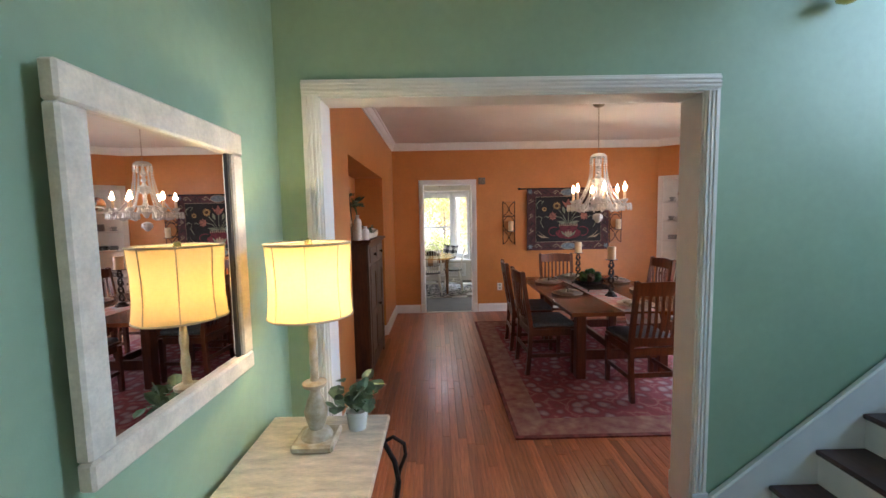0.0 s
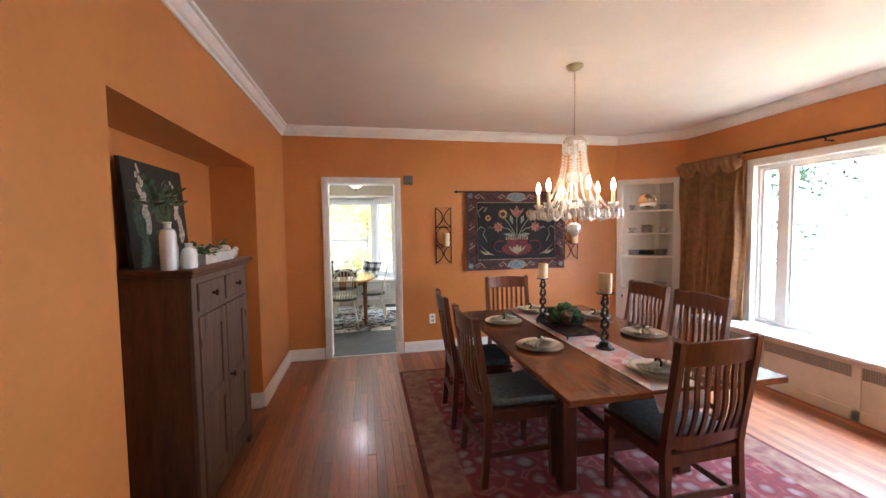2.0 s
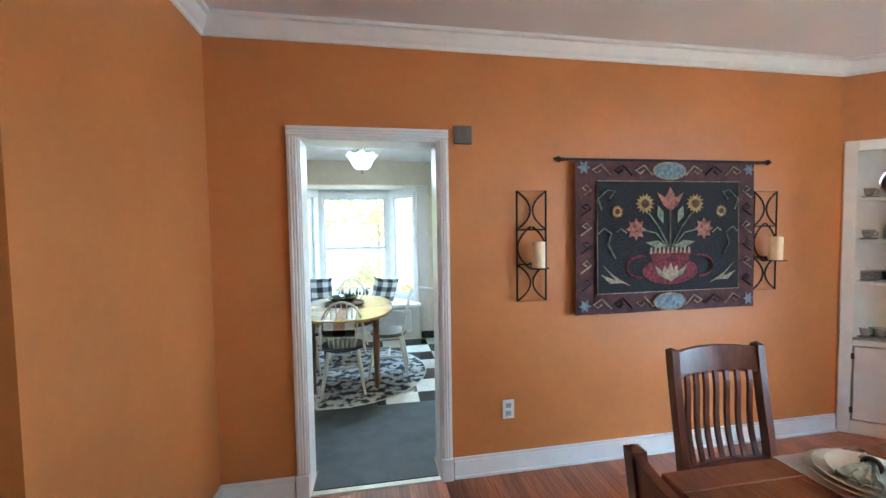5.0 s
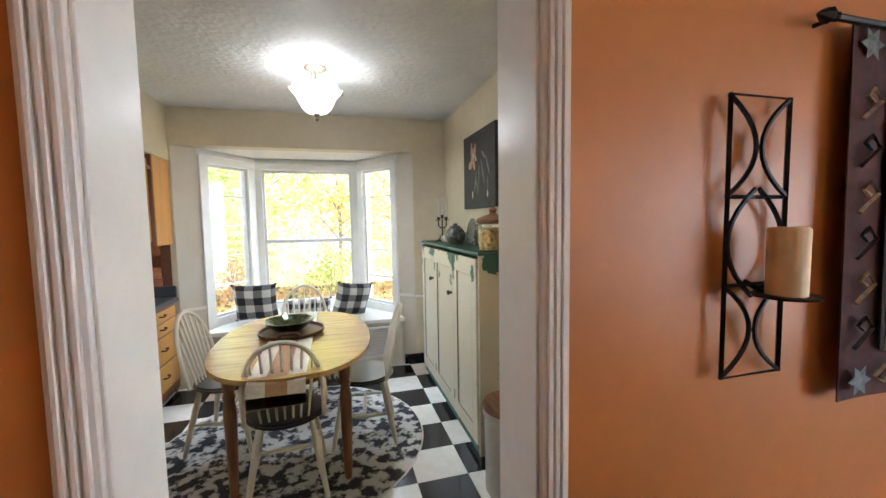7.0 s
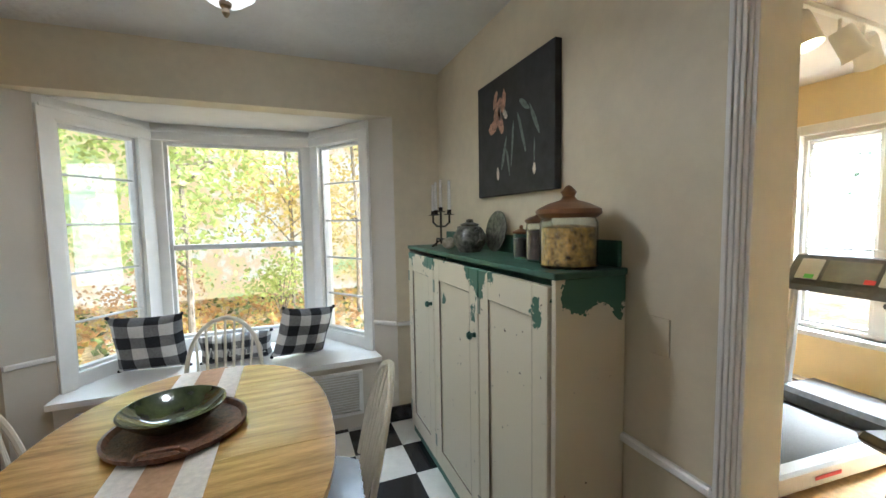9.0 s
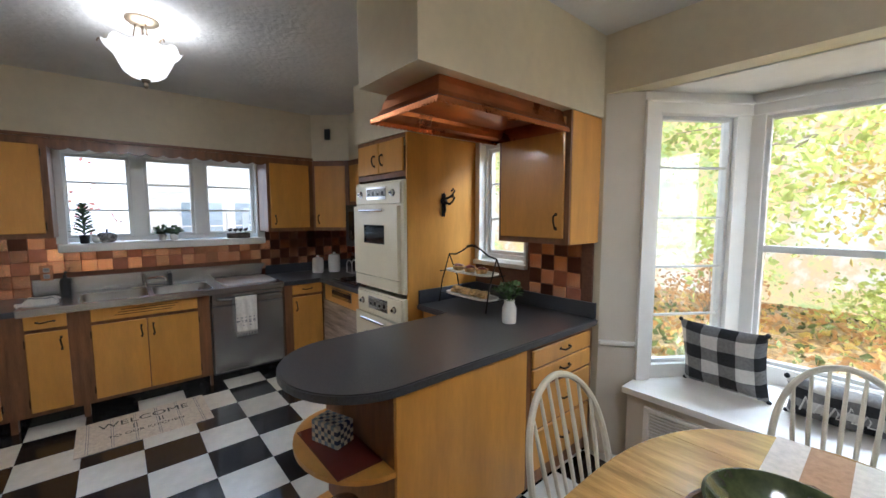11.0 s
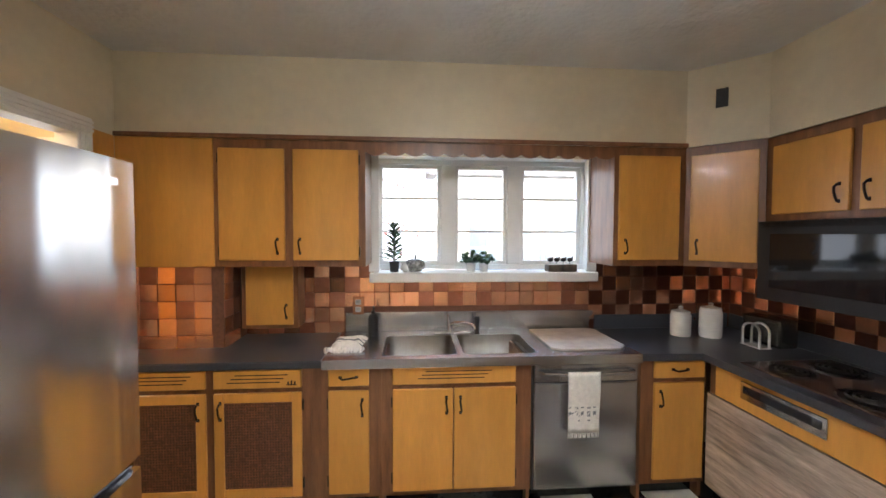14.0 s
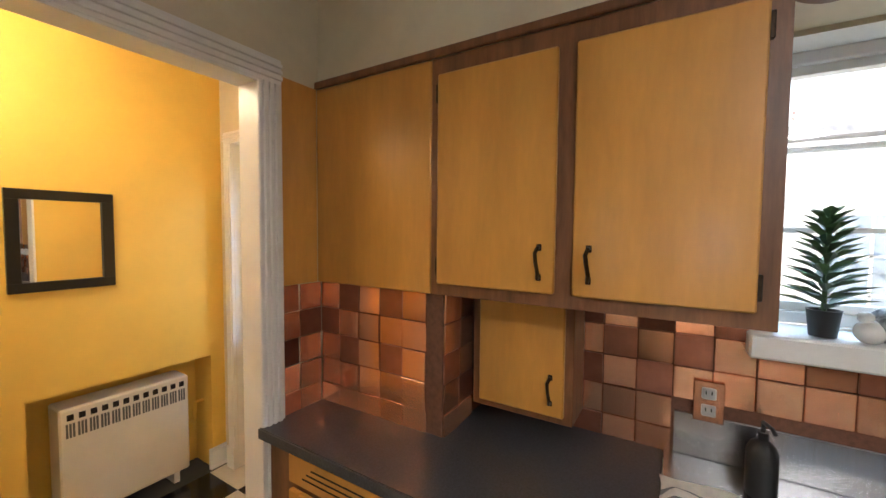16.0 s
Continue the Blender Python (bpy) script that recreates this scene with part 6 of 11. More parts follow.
def wall_sconce(x0, x1):
    z0, z1, y = 1.095, 1.78, 6.225
    t = thing("candle_sconce", "black iron wall sconce of curved bars holding an ivory candle", "sconce", ((x0 + x1) / 2, 6.25, z0), "pair of candle sconces")
    xc, w = (x0 + x1) / 2, (x1 - x0) / 2
    bm = B()
    tube(bm, [(x0, y, z0), (x1, y, z0), (x1, y, z1), (x0, y, z1)], 0.007, 4, closed=True)
    for a, b in ((x0, x1),):
        for zz in (z0 + 0.23, z1 - 0.24):
            tube(bm, [(a, y, zz), (b, y, zz)], 0.005, 4)
    part("frame", bm, IRON, t)
    for s in (-1, 1):
        for za, zb, inv in ((z1 - 0.24, z1, 1), (z0, z0 + 0.23, 1), (z0 + 0.2, z1 - 0.22, -1)):
            bm = B()
            pts = []
            for k in range(11):
                u = -1 + 2 * k / 10
                off = (w * 0.95 * u * u + 0.008) if inv == 1 else (w * 0.9 * (1 - u * u) + 0.006)
                pts.append((xc + s * off, y, (za + zb) / 2 + u * (zb - za) / 2))
            tube(bm, pts, 0.006, 5)
            part("curved_bar", bm, IRON, t)
    bm = B()
    tube(bm, [(xc, 6.247, z0 + 0.235), (xc, y - 0.03, z0 + 0.21)], 0.006, 6)
    part("bracket", bm, IRON, t)
    bm = B()
    lathe(bm, [(0, z0 + 0.205), (0.065, z0 + 0.207), (0.067, z0 + 0.213), (0, z0 + 0.213)], (xc + 0.02, y - 0.06, 0), 20)
    part("shelf", bm, IRON, t)
    c = thing("pillar_candle", "ivory pillar candle standing on a wall sconce", "candle", (xc + 0.02, y - 0.06, z0 + 0.213), "candles on the sconces")
    bm = B()
    lathe(bm, [(0, z0 + 0.213), (0.04, z0 + 0.213), (0.041, z0 + 0.365), (0.036, z0 + 0.372), (0.028, z0 + 0.366), (0, z0 + 0.362)], (xc + 0.02, y - 0.06, 0), 22)
    part("wax", bm, CANDLE, c, smooth=True)


wall_sconce(1.305, 1.495)
wall_sconce(3.03, 3.215)
t = thing("door_chime", "small grey square speaker box beside the doorway", "speaker", (0.97, 6.25, 2.11))
part("box", one(0.917, 1.028, 6.225, 6.25, 2.06, 2.168, bev=0.004), mat("brown_grey_plastic", (0.16, 0.13, 0.11), 0.6), t)
part("grille", one(0.93, 1.015, 6.221, 6.2255, 2.073, 2.155, bev=0.002), mat("grey_mesh", (0.20, 0.17, 0.14), 0.7, var=0.4, scale=300), t)


def outlet(name, m, lab, material=None):
    t = thing(name, lab, "outlet", m.translation)
    bm = B()
    obox(bm, m @ pose(0, -0.003, 0), 0.075, 0.006, 0.12, 0.002)
    part("plate", bm, material or WHITE, t)
    for dz in (-0.025, 0.025):
        bm = B()
        obox(bm, m @ pose(0, -0.007, dz), 0.036, 0.004, 0.034, 0.004)
        s = part("socket", bm, mat("grey_socket", (0.42, 0.42, 0.40), 0.4), t)
        bm = B()
        for dx in (-0.007, 0.007):
            obox(bm, m @ pose(dx, -0.0092, dz + 0.003), 0.003, 0.001, 0.010)
        part("slot", bm, IRON, s)
    return t


outlet("wall_outlet", pose(1.248, 6.25, 0.405), "white duplex outlet on the orange wall")

# ---- dining room: corner cupboard ----
t = thing("corner_cupboard", "white built-in corner cupboard with open shelves of china", "cupboard", (4.12, 6.0, 0))
CW = mat("corner_cupboard_paint", (0.74, 0.70, 0.64), 0.4, var=0.03, scale=10)
bm = B()
for a in ((0.012, 0.085, 0, 2.14), (dgl - 0.135, dgl - 0.05, 0, 2.14), (0.085, dgl - 0.135, 2.07, 2.14), (0.085, dgl - 0.135, 0, 0.1), (0.085, dgl - 0.135, 0.66, 0.70)):
    dgbox(bm, a[0], a[1], -0.045, 0.012, a[2], a[3], 0.003)
part("face_frame", bm, CW, t)
bm = B()
dgbox(bm, 0.02, dgl - 0.02, -0.36, -0.35, 0.0, 2.14)
dgbox(bm, 0.03, 0.04, -0.35, -0.045, 0.0, 2.14)
dgbox(bm, dgl - 0.06, dgl - 0.05, -0.35, -0.045, 0.0, 2.14)
dgbox(bm, 0.04, dgl - 0.06, -0.35, -0.045, 2.10, 2.14)
part("back", bm, CW, t)
part("side_lining", one(3.84, 4.442, 6.240, 6.2485, 0.0, 2.14), CW, t)
part("side_lining", one(4.442, 4.4485, 5.80, 6.240, 0.0, 2.14), CW, t)
SH = [0.70, 1.125, 1.43, 1.735]
for z in SH:
    bm = B()
    dgbox(bm, 0.04, dgl - 0.06, -0.35, -0.02, z - 0.022, z, 0.002)
    part("shelf", bm, CW, t)
bm = B()
dgbox(bm, 0.095, dgl - 0.145, -0.012, 0.018, 0.11, 0.65, 0.004)
d = part("door", bm, CW, t)
for z in (0.18, 0.58):
    bm = B()
    dgbox(bm, 0.078, 0.095, 0.012, 0.022, z - 0.02, z + 0.02, 0.002)
    part("hinge", bm, BRONZE, d)
bm = B()
ball(bm, dg(dgl - 0.18, 0.03, 0.6), 0.012)
part("knob", bm, CHROME, d, smooth=True)
CHINA = mat("patterned_china", (0.58, 0.56, 0.52), 0.2, var=0.4, scale=70, color2=(0.20, 0.20, 0.22))
DARKC = mat("dark_china", (0.10, 0.09, 0.085), 0.2, var=0.4, scale=60)


def stack(u, w, z, r, n, m, lab):
    p = dg(u, w, z)
    bm = B()
    prof = [(0, z)]
    for k in range(n):
        prof += [(r * 0.7, z + k * 0.012), (r, z + k * 0.012 + 0.007), (r, z + k * 0.012 + 0.010), (r * 0.9, z + k * 0.012 + 0.0115)]
    prof += [(0, z + n * 0.012)]
    lathe(bm, prof, (p.x, p.y, 0), 22)
    tagged(part("china_piece", bm, m, smooth=True), lab, "dishes", "china on the corner shelves")


def cupc(u, w, z, m=None):
    p = dg(u, w, z)
    c = thing("china_cup", "patterned china cup on a saucer", "cup", p, "china on the corner shelves")
    bm = B()
    lathe(bm, [(0, z), (0.05, z), (0.065, z + 0.01), (0.03, z + 0.012), (0.025, z + 0.014), (0.042, z + 0.05), (0.046, z + 0.07), (0.042, z + 0.07), (0.03, z + 0.02), (0, z + 0.018)], (p.x, p.y, 0), 18)
    part("cup", bm, m or CHINA, c, smooth=True)
    bm = B()
    q = dgd * 0.05
    tube(bm, [p + dgd * 0.043 + Vector((0, 0, 0.06)), p + dgd * 0.062 + Vector((0, 0, 0.05)), p + dgd * 0.058 + Vector((0, 0, 0.03)), p + dgd * 0.038 + Vector((0, 0, 0.028))], 0.004, 6)
    part("handle", bm, m or CHINA, c)


um = dgl / 2 - 0.02
stack(um - 0.17, -0.15, 1.1255, 0.075, 6, CHINA, "stack of patterned saucers")
stack(um, -0.2, 1.1255, 0.11, 6, DARKC, "stack of dark plates")
stack(um + 0.17, -0.15, 1.1255, 0.075, 7, CHINA, "stack of patterned bowls")
stack(um, -0.17, 1.4305, 0.075, 9, CHINA, "tall stack of patterned bowls")
for u in (um - 0.19, um + 0.18):
    cupc(u, -0.13, 1.4305)
    cupc(u, -0.14, 1.7355)
for u in (um - 0.18, um - 0.1, um + 0.13, um + 0.2):
    cupc(u, -0.13, 0.7005)
t = thing("silver_platter", "round silver platter leaning on the top shelf", "platter", dg(um, -0.2, 1.7355))
M = Matrix.Translation(dg(um, -0.2, 1.85)) @ dgn.to_track_quat('Z', 'Y').to_matrix().to_4x4() @ pose(0, 0, 0, 0, 0, 0)
bm = B()
lathe(bm, [(0, 0.004), (0.07, 0.004), (0.085, 0.012), (0.112, 0.016), (0.112, 0.012), (0.08, 0.002), (0, -0.002)], m=M, seg=28)
part("platter", bm, CHROME, t, smooth=True)
t = thing("silver_dish", "small silver dish on the top shelf", "dish", dg(um, -0.1, 1.7355))
bm = B()
p = dg(um, -0.1, 0)
lathe(bm, [(0, 1.7355), (0.04, 1.7355), (0.06, 1.76), (0.075, 1.79), (0.072, 1.79), (0.05, 1.755), (0, 1.745)], (p.x, p.y, 0), 22)
part("bowl", bm, CHROME, t, smooth=True)

# ---- dining room: window side ----
t = thing("curtain", "orange-brown damask curtain gathered on a dark rod", "curtain", (4.37, 5.3, 0.5))
CURT = mat("orange_brown_damask", (0.30, 0.135, 0.04), 0.6, var=0.4, scale=16, color2=(0.16, 0.075, 0.025), bump=0.2, bscale=120, fine=0.15)
bm = B()
n = 90
rows = []
for j in range(13):
    z = 0.50 + (2.20 - 0.50) * j / 12
    row = []
    for i in range(n + 1):
        u = i / n
        y = 4.90 + 0.80 * u
        row.append(bm.verts.new((4.34 + 0.04 * math.sin(u * 50 + 0.6 * math.sin(j * 0.4)) + 0.014 * math.sin(u * 117 + j * 0.2), y + 0.01 * math.sin(j * 0.8), z)))
    rows.append(row)
for a, b in zip(rows, rows[1:]):
    for i in range(n):
        bm.faces.new((a[i], a[i + 1], b[i + 1], b[i]))
o = part("panel", bm, CURT, t, smooth=True)
o.modifiers.new("thickness", 'SOLIDIFY').thickness = 0.003
bm = B()
n = 60
rows = []
for j in range(7):
    row = []
    for i in range(n + 1):
        u = i / n
        sag = 0.10 * abs(math.sin(u * 3 * math.pi)) ** 0.7 + 0.10
        row.append(bm.verts.new((4.29 - 0.03 * math.sin(j / 6 * math.pi) + 0.012 * math.sin(u * 70 + j), 4.88 + 0.84 * u, 2.275 - sag * j / 6)))
    rows.append(row)
for a, b in zip(rows, rows[1:]):
    for i in range(n):
        bm.faces.new((a[i], a[i + 1], b[i + 1], b[i]))
o = part("valance", bm, CURT, t, "scalloped swag valance", smooth=True)
o.modifiers.new("thickness", 'SOLIDIFY').thickness = 0.003
bm = B()
tube(bm, [(4.36, 5.70, 2.275), (4.36, 2.30, 2.275)], 0.013, 8)
rod = part("curtain_rod", bm, IRON, t)
bm = B()
ball(bm, (4.36, 5.72, 2.275), 0.024)
part("finial", bm, IRON, rod, smooth=True)
for y in (5.6, 4.2, 2.5):
    bm = B()
    tube(bm, [(4.36, y, 2.275), (4.36, y, 2.24), (4.448, y, 2.24)], 0.008, 6)
    part("bracket", bm, IRON, rod)
t = thing("radiator_cover", "long white radiator cover with perforated panels below the window", "radiator cover", (4.28, 4.0, 0))
RC = mat("cream_radiator_paint", (0.72, 0.67, 0.58), 0.4, var=0.04, scale=10)
part("top", one(4.08, 4.5, 2.2, 5.30, 0.465, 0.498, bev=0.006), RC, t)
bm = B()
for k in range(5):
    y = 2.25 + k * 0.745
    box(bm, 4.12, 4.14, y, y + 0.06, 0, 0.465, 0.002)
box(bm, 4.12, 4.139, 2.25, 5.29, 0.43, 0.464, 0.002)
box(bm, 4.12, 4.139, 2.25, 5.29, 0.0, 0.09, 0.002)
box(bm, 4.12, 4.448, 5.27, 5.29, 0, 0.465, 0.002)
part("frame", bm, RC, t)
for k in range(4):
    y = 2.31 + k * 0.745
    part("panel", one(4.131, 4.136, y, y + 0.685, 0.09, 0.33), RC, t)
    bm = B()
    for j in range(46):
        for i in range(7):
            box(bm, 4.128, 4.133, y + j * 0.0149, y + j * 0.0149 + 0.0095, 0.335 + i * 0.0135, 0.3435 + i * 0.0135)
    part("grille", bm, mat("radiator_grille_shadow", (0.32, 0.29, 0.25), 0.6), t)
    part("grille_back", one(4.1345, 4.1365, y, y + 0.685, 0.33, 0.43), RC, t)

# ---- kitchen cabinets ----


def pull(parent, m, w=0.085):
    """A bowed dark pull; m's x runs along it, y points out of the door."""
    bm = B()
    tube(bm, [m @ Vector(p) for p in ((-w / 2, 0, 0), (-w / 2, 0.012, 0), (-w * 0.32, 0.024, 0.004), (0, 0.028, 0), (w * 0.32, 0.024, -0.004), (w / 2, 0.012, 0), (w / 2, 0, 0))], 0.0055, 6)
    for x in (-w / 2, w / 2):
        obox(bm, m @ pose(x, 0.002, 0), 0.018, 0.004, 0.014, 0.0015)
    return part("handle", bm, BRONZE, parent, smooth=False)


def west_m(x, y, z, up=False):
    """Pose on a front that faces +x."""
    return Matrix.Translation((x, y, z)) @ Matrix(((0, 1, 0, 0), (-1, 0, 0, 0), (0, 0, 1, 0), (0, 0, 0, 1))) @ (Matrix.Rotation(radians(90), 4, 'Y') if up else Matrix())


def south_m(x, y, z, up=False):
    """Pose on a front that faces -y."""
    return Matrix.Translation((x, y, z)) @ Matrix(((-1, 0, 0, 0), (0, -1, 0, 0), (0, 0, 1, 0), (0, 0, 0, 1))) @ (Matrix.Rotation(radians(90), 4, 'Y') if up else Matrix())


BF, UF = -3.62, -3.85
CT = 0.858
CANE = mat("dark_woven_cane", (0.085, 0.032, 0.015), 0.6, var=0.3, scale=40, bump=0.4, bscale=200)


def base_w(y0, y1, doors, drawers, lab, slots=True):
    """A base cabinet of the sink wall: carcass, front frame, drawers and doors as (y0, y1, kind, handle side)."""
    t = thing("base_cabinet", lab, "cabinet", (-3.9, (y0 + y1) / 2, 0), "maple base cabinets")
    bm = B()
    box(bm, -4.19, BF - 0.02, y0, y0 + 0.018, 0.0, CT - 0.04)
    box(bm, -4.19, BF - 0.02, y1 - 0.018, y1, 0.0, CT - 0.04)
    box(bm, -4.19, BF - 0.02, y0 + 0.018, y1 - 0.018, 0.10, 0.118)
    part("body", bm, FRAMEW, t)
    part("front_frame", one(BF - 0.02, BF, y0, y1, 0.10, CT - 0.04, bev=0.001), FRAMEW, t)
    part("toe_kick", one(-3.75, -3.70, y0, y1, 0.0, 0.10), BLACKT, t)
    for a, b, sl in drawers:
        d = part("drawer", one(BF + 0.0005, BF + 0.018, a, b, 0.715, 0.81, bev=0.004), MAPLE, t)
        if sl:
            for k in range(3):
                c = (a + b) / 2 + (k - 1) * 0.02
                w = min(0.36, (b - a) * 0.6) / 2
                part("vent_slot", one(BF + 0.0182, BF + 0.0195, c - w, c + w, 0.745 + k * 0.019, 0.750 + k * 0.019), IRON, d)
        else:
            pull(d, west_m(BF + 0.018, (a + b) / 2, 0.765))
    for a, b, kind, side in doors:
        if kind == "cane":
            bm = B()
            f = 0.05
            for q in ((a, a + f, 0.13, 0.69), (b - f, b, 0.13, 0.69), (a + f, b - f, 0.13, 0.18), (a + f, b - f, 0.64, 0.69)):
                box(bm, BF + 0.0005, BF + 0.018, *q, bev=0.003)
            d = part("door", bm, MAPLE, t)
            part("cane_panel", one(BF + 0.004, BF + 0.008, a + f - 0.002, b - f + 0.002, 0.178, 0.642), CANE, d)
            bm = B()
            n, mz = int((b - a - 2 * f) / 0.014), 32
            for i in range(n):
                yy = a + f + (b - a - 2 * f) * (i + 0.5) / n
                box(bm, BF + 0.008, BF + 0.0095, yy - 0.003, yy + 0.003, 0.18, 0.64)
            for j in range(mz):
                zz = 0.18 + 0.46 * (j + 0.5) / mz
                box(bm, BF + 0.009, BF + 0.0105, a + f, b - f, zz - 0.003, zz + 0.003)
            o = part("cane_weave", bm, mat("brown_cane_strand", (0.16, 0.065, 0.03), 0.5, var=0.3, scale=50), d)
            o["kind"] = "stuff"
        else:
            d = part("door", one(BF + 0.0005, BF + 0.018, a, b, 0.13, 0.69, bev=0.004), MAPLE, t)
        hy = b - 0.035 if side > 0 else a + 0.035
        pull(d, west_m(BF + 0.018, hy, 0.60, True))
        for z in (0.2, 0.62):
            hh = a - 0.004 if side > 0 else b + 0.004
            part("hinge", one(BF + 0.0005, BF + 0.012, hh - 0.005, hh + 0.005, z - 0.028, z + 0.028, bev=0.002), BRONZE, d)
    return t


base_w(5.52, 6.62, [(5.645, 6.09, "cane", 1), (6.13, 6.575, "cane", -1)], [(5.645, 6.09, True), (6.13, 6.575, True)], "honey maple base cabinet with two cane-fronted doors")
base_w(6.62, 6.99, [(6.712, 6.925, "plain", 1)], [(6.712, 6.925, False)], "narrow honey maple base cabinet with one door and drawer")
base_w(6.99, 7.81, [(7.05, 7.374, "plain", 1), (7.38, 7.72, "plain", -1)], [(7.05, 7.72, True)], "honey maple sink cabinet with two doors")
base_w(8.44, 8.83, [(8.512, 8.81, "plain", -1)], [(8.512, 8.81, False)], "narrow honey maple base cabinet beside the dishwasher")
t = thing("letter_decal", "tiny dark metal word mark on a drawer front", "badge", (BF + 0.019, 6.53, 0.742))
bm = B()
for k in range(3):
    box(bm, BF + 0.0182, BF + 0.021, 6.505 + k * 0.017, 6.512 + k * 0.017, 0.735, 0.75 + 0.005 * (k % 2))
box(bm, BF + 0.0182, BF + 0.021, 6.50, 6.55, 0.731, 0.735)
part("mark", bm, IRON, t)

t = thing("dishwasher", "stainless steel dishwasher with a bar handle", "dishwasher", (-3.9, 8.125, 0))
part("body", one(-4.18, BF - 0.02, 7.825, 8.425, 0.08, CT - 0.045), STEELD, t)
part("door", one(BF - 0.02, BF + 0.01, 7.828, 8.422, 0.10, 0.70, bev=0.006), STEEL, t)
part("control_panel", one(BF - 0.02, BF + 0.006, 7.828, 8.422, 0.703, CT - 0.055, bev=0.004), STEEL, t)
part("seam", one(BF - 0.015, BF - 0.002, 7.828, 8.422, CT - 0.055, CT - 0.042), BLACKG, t)
bm = B()
tube(bm, [(BF + 0.01, 7.86, 0.765), (BF + 0.04, 7.87, 0.765), (BF + 0.05, 8.125, 0.757), (BF + 0.04, 8.38, 0.765), (BF + 0.01, 8.39, 0.765)], 0.011, 8)
part("handle", bm, STEEL, t, smooth=True)
part("toe_kick", one(-3.75, -3.70, 7.81, 8.44, 0.0, 0.10), BLACKT, t)


def towel(name, lab, m, w, h, stripes, mt, fringe=True):
    """A folded cloth hanging from a bar; m: x across, y out, z up from its fold."""
    t = thing(name, lab, "towel", m.translation)
    bm = B()
    nx, nz = 10, 12
    rows = []
    for j in range(nz + 1):
        z = -h * j / nz
        rows.append([bm.verts.new(m @ Vector((w * (i / nx - 0.5), 0.004 * math.sin(i * 1.7 + j * 0.25) + 0.004 * math.sin(j * 0.5), z))) for i in range(nx + 1)])
    for a, b in zip(rows, rows[1:]):
        for i in range(nx):
            bm.faces.new((a[i], b[i], b[i + 1], a[i + 1]))
    o = part("cloth", bm, mt, t, smooth=True)
    o.modifiers.new("thickness", 'SOLIDIFY').thickness = 0.006
    for z0, z1, c in stripes:
        bm = B()
        q = [[bm.verts.new(m @ Vector((w * (i / nx - 0.5) * 0.995, 0.006 + 0.004 * math.sin(i * 1.7 + (-z / h * nz) * 0.25) + 0.004 * math.sin(-z / h * nz * 0.5), z))) for i in range(nx + 1)] for z in (z0, z1)]
        for i in range(nx):
            bm.faces.new((q[0][i], q[1][i], q[1][i + 1], q[0][i + 1]))
        part("stripe", bm, c, t, smooth=True)
    if fringe:
        bm = B()
        for k in range(22):
            x = w * ((k + 0.5) / 22 - 0.5)
            tube(bm, [m @ Vector((x, 0.003, -h)), m @ Vector((x + 0.004 * math.sin(k * 2.2), 0.002, -h - 0.028))], 0.0028, 4)
        part("fringe", bm, mt, t)
    return t


TOWEL = mat("white_cotton_towel", (0.74, 0.71, 0.65), 0.9, var=0.06, scale=40, bump=0.4, bscale=250)
GSTRIPE = mat("grey_towel_stripe", (0.22, 0.23, 0.24), 0.9, var=0.2, scale=60)
towel("dish_towel", "white fringed towel with grey stripes over the dishwasher handle", west_m(BF + 0.058, 8.085, 0.778), 0.175, 0.335, [(-0.19, -0.20, GSTRIPE), (-0.215, -0.245, GSTRIPE), (-0.262, -0.27, GSTRIPE)], TOWEL)

# worktop of the sink wall and range wall
bm = B()
prism(bm, [(-4.2, 5.505), (-3.59, 5.505), (-3.59, 6.68), (-4.2, 6.68)], CT - 0.04, CT)
bmesh.ops.bevel(bm, geom=[e for e in bm.edges if abs(e.verts[0].co.z - e.verts[1].co.z) < 0.001], offset=0.004, segments=2, affect='EDGES')
tagged(part("worktop", bm, SLATE), "short charcoal laminate worktop beside the sink", "worktop")
bm = B()
prism(bm, [(-4.2, 8.43), (-3.59, 8.43), (-3.59, 8.785), (-2.712, 8.785), (-2.712, 9.455), (-4.2, 9.455)], CT - 0.04, CT)
bmesh.ops.bevel(bm, geom=[e for e in bm.edges if abs(e.verts[0].co.z - e.verts[1].co.z) < 0.001], offset=0.004, segments=2, affect='EDGES')
tagged(part("worktop", bm, SLATE), "charcoal laminate corner worktop running to the range", "worktop")
tagged(part("worktop_upstand", one(-4.195, -4.175, 8.43, 9.43, CT, CT + 0.10, bev=0.003), SLATE), "charcoal laminate upstand behind the worktop", "worktop")
tagged(part("worktop_upstand", one(-4.17, -2.72, 9.43, 9.455, CT, CT + 0.10, bev=0.003), SLATE), "charcoal laminate upstand on the range wall", "worktop")
t = thing("kitchen_sink", "stainless double-bowl sink with drainboard and splashback", "sink", (-3.9, 7.55, CT))
bm = B()
Y0, Y1 = 6.683, 8.427
bowls = [(6.99, 7.40), (7.44, 7.85)]
XF, XB = -3.645, -4.06
for a in ((-4.19, XB, Y0, Y1), (XF, -3.585, Y0, Y1), (XB, XF, Y0, 6.99), (XB, XF, 7.40, 7.44), (XB, XF, 7.85, Y1)):
    box(bm, a[0], a[1], a[2], a[3], CT - 0.012, CT + 0.004)
box(bm, -3.592, -3.582, Y0, Y1, CT - 0.045, CT - 0.012)
part("deck", bm, STEEL, t)
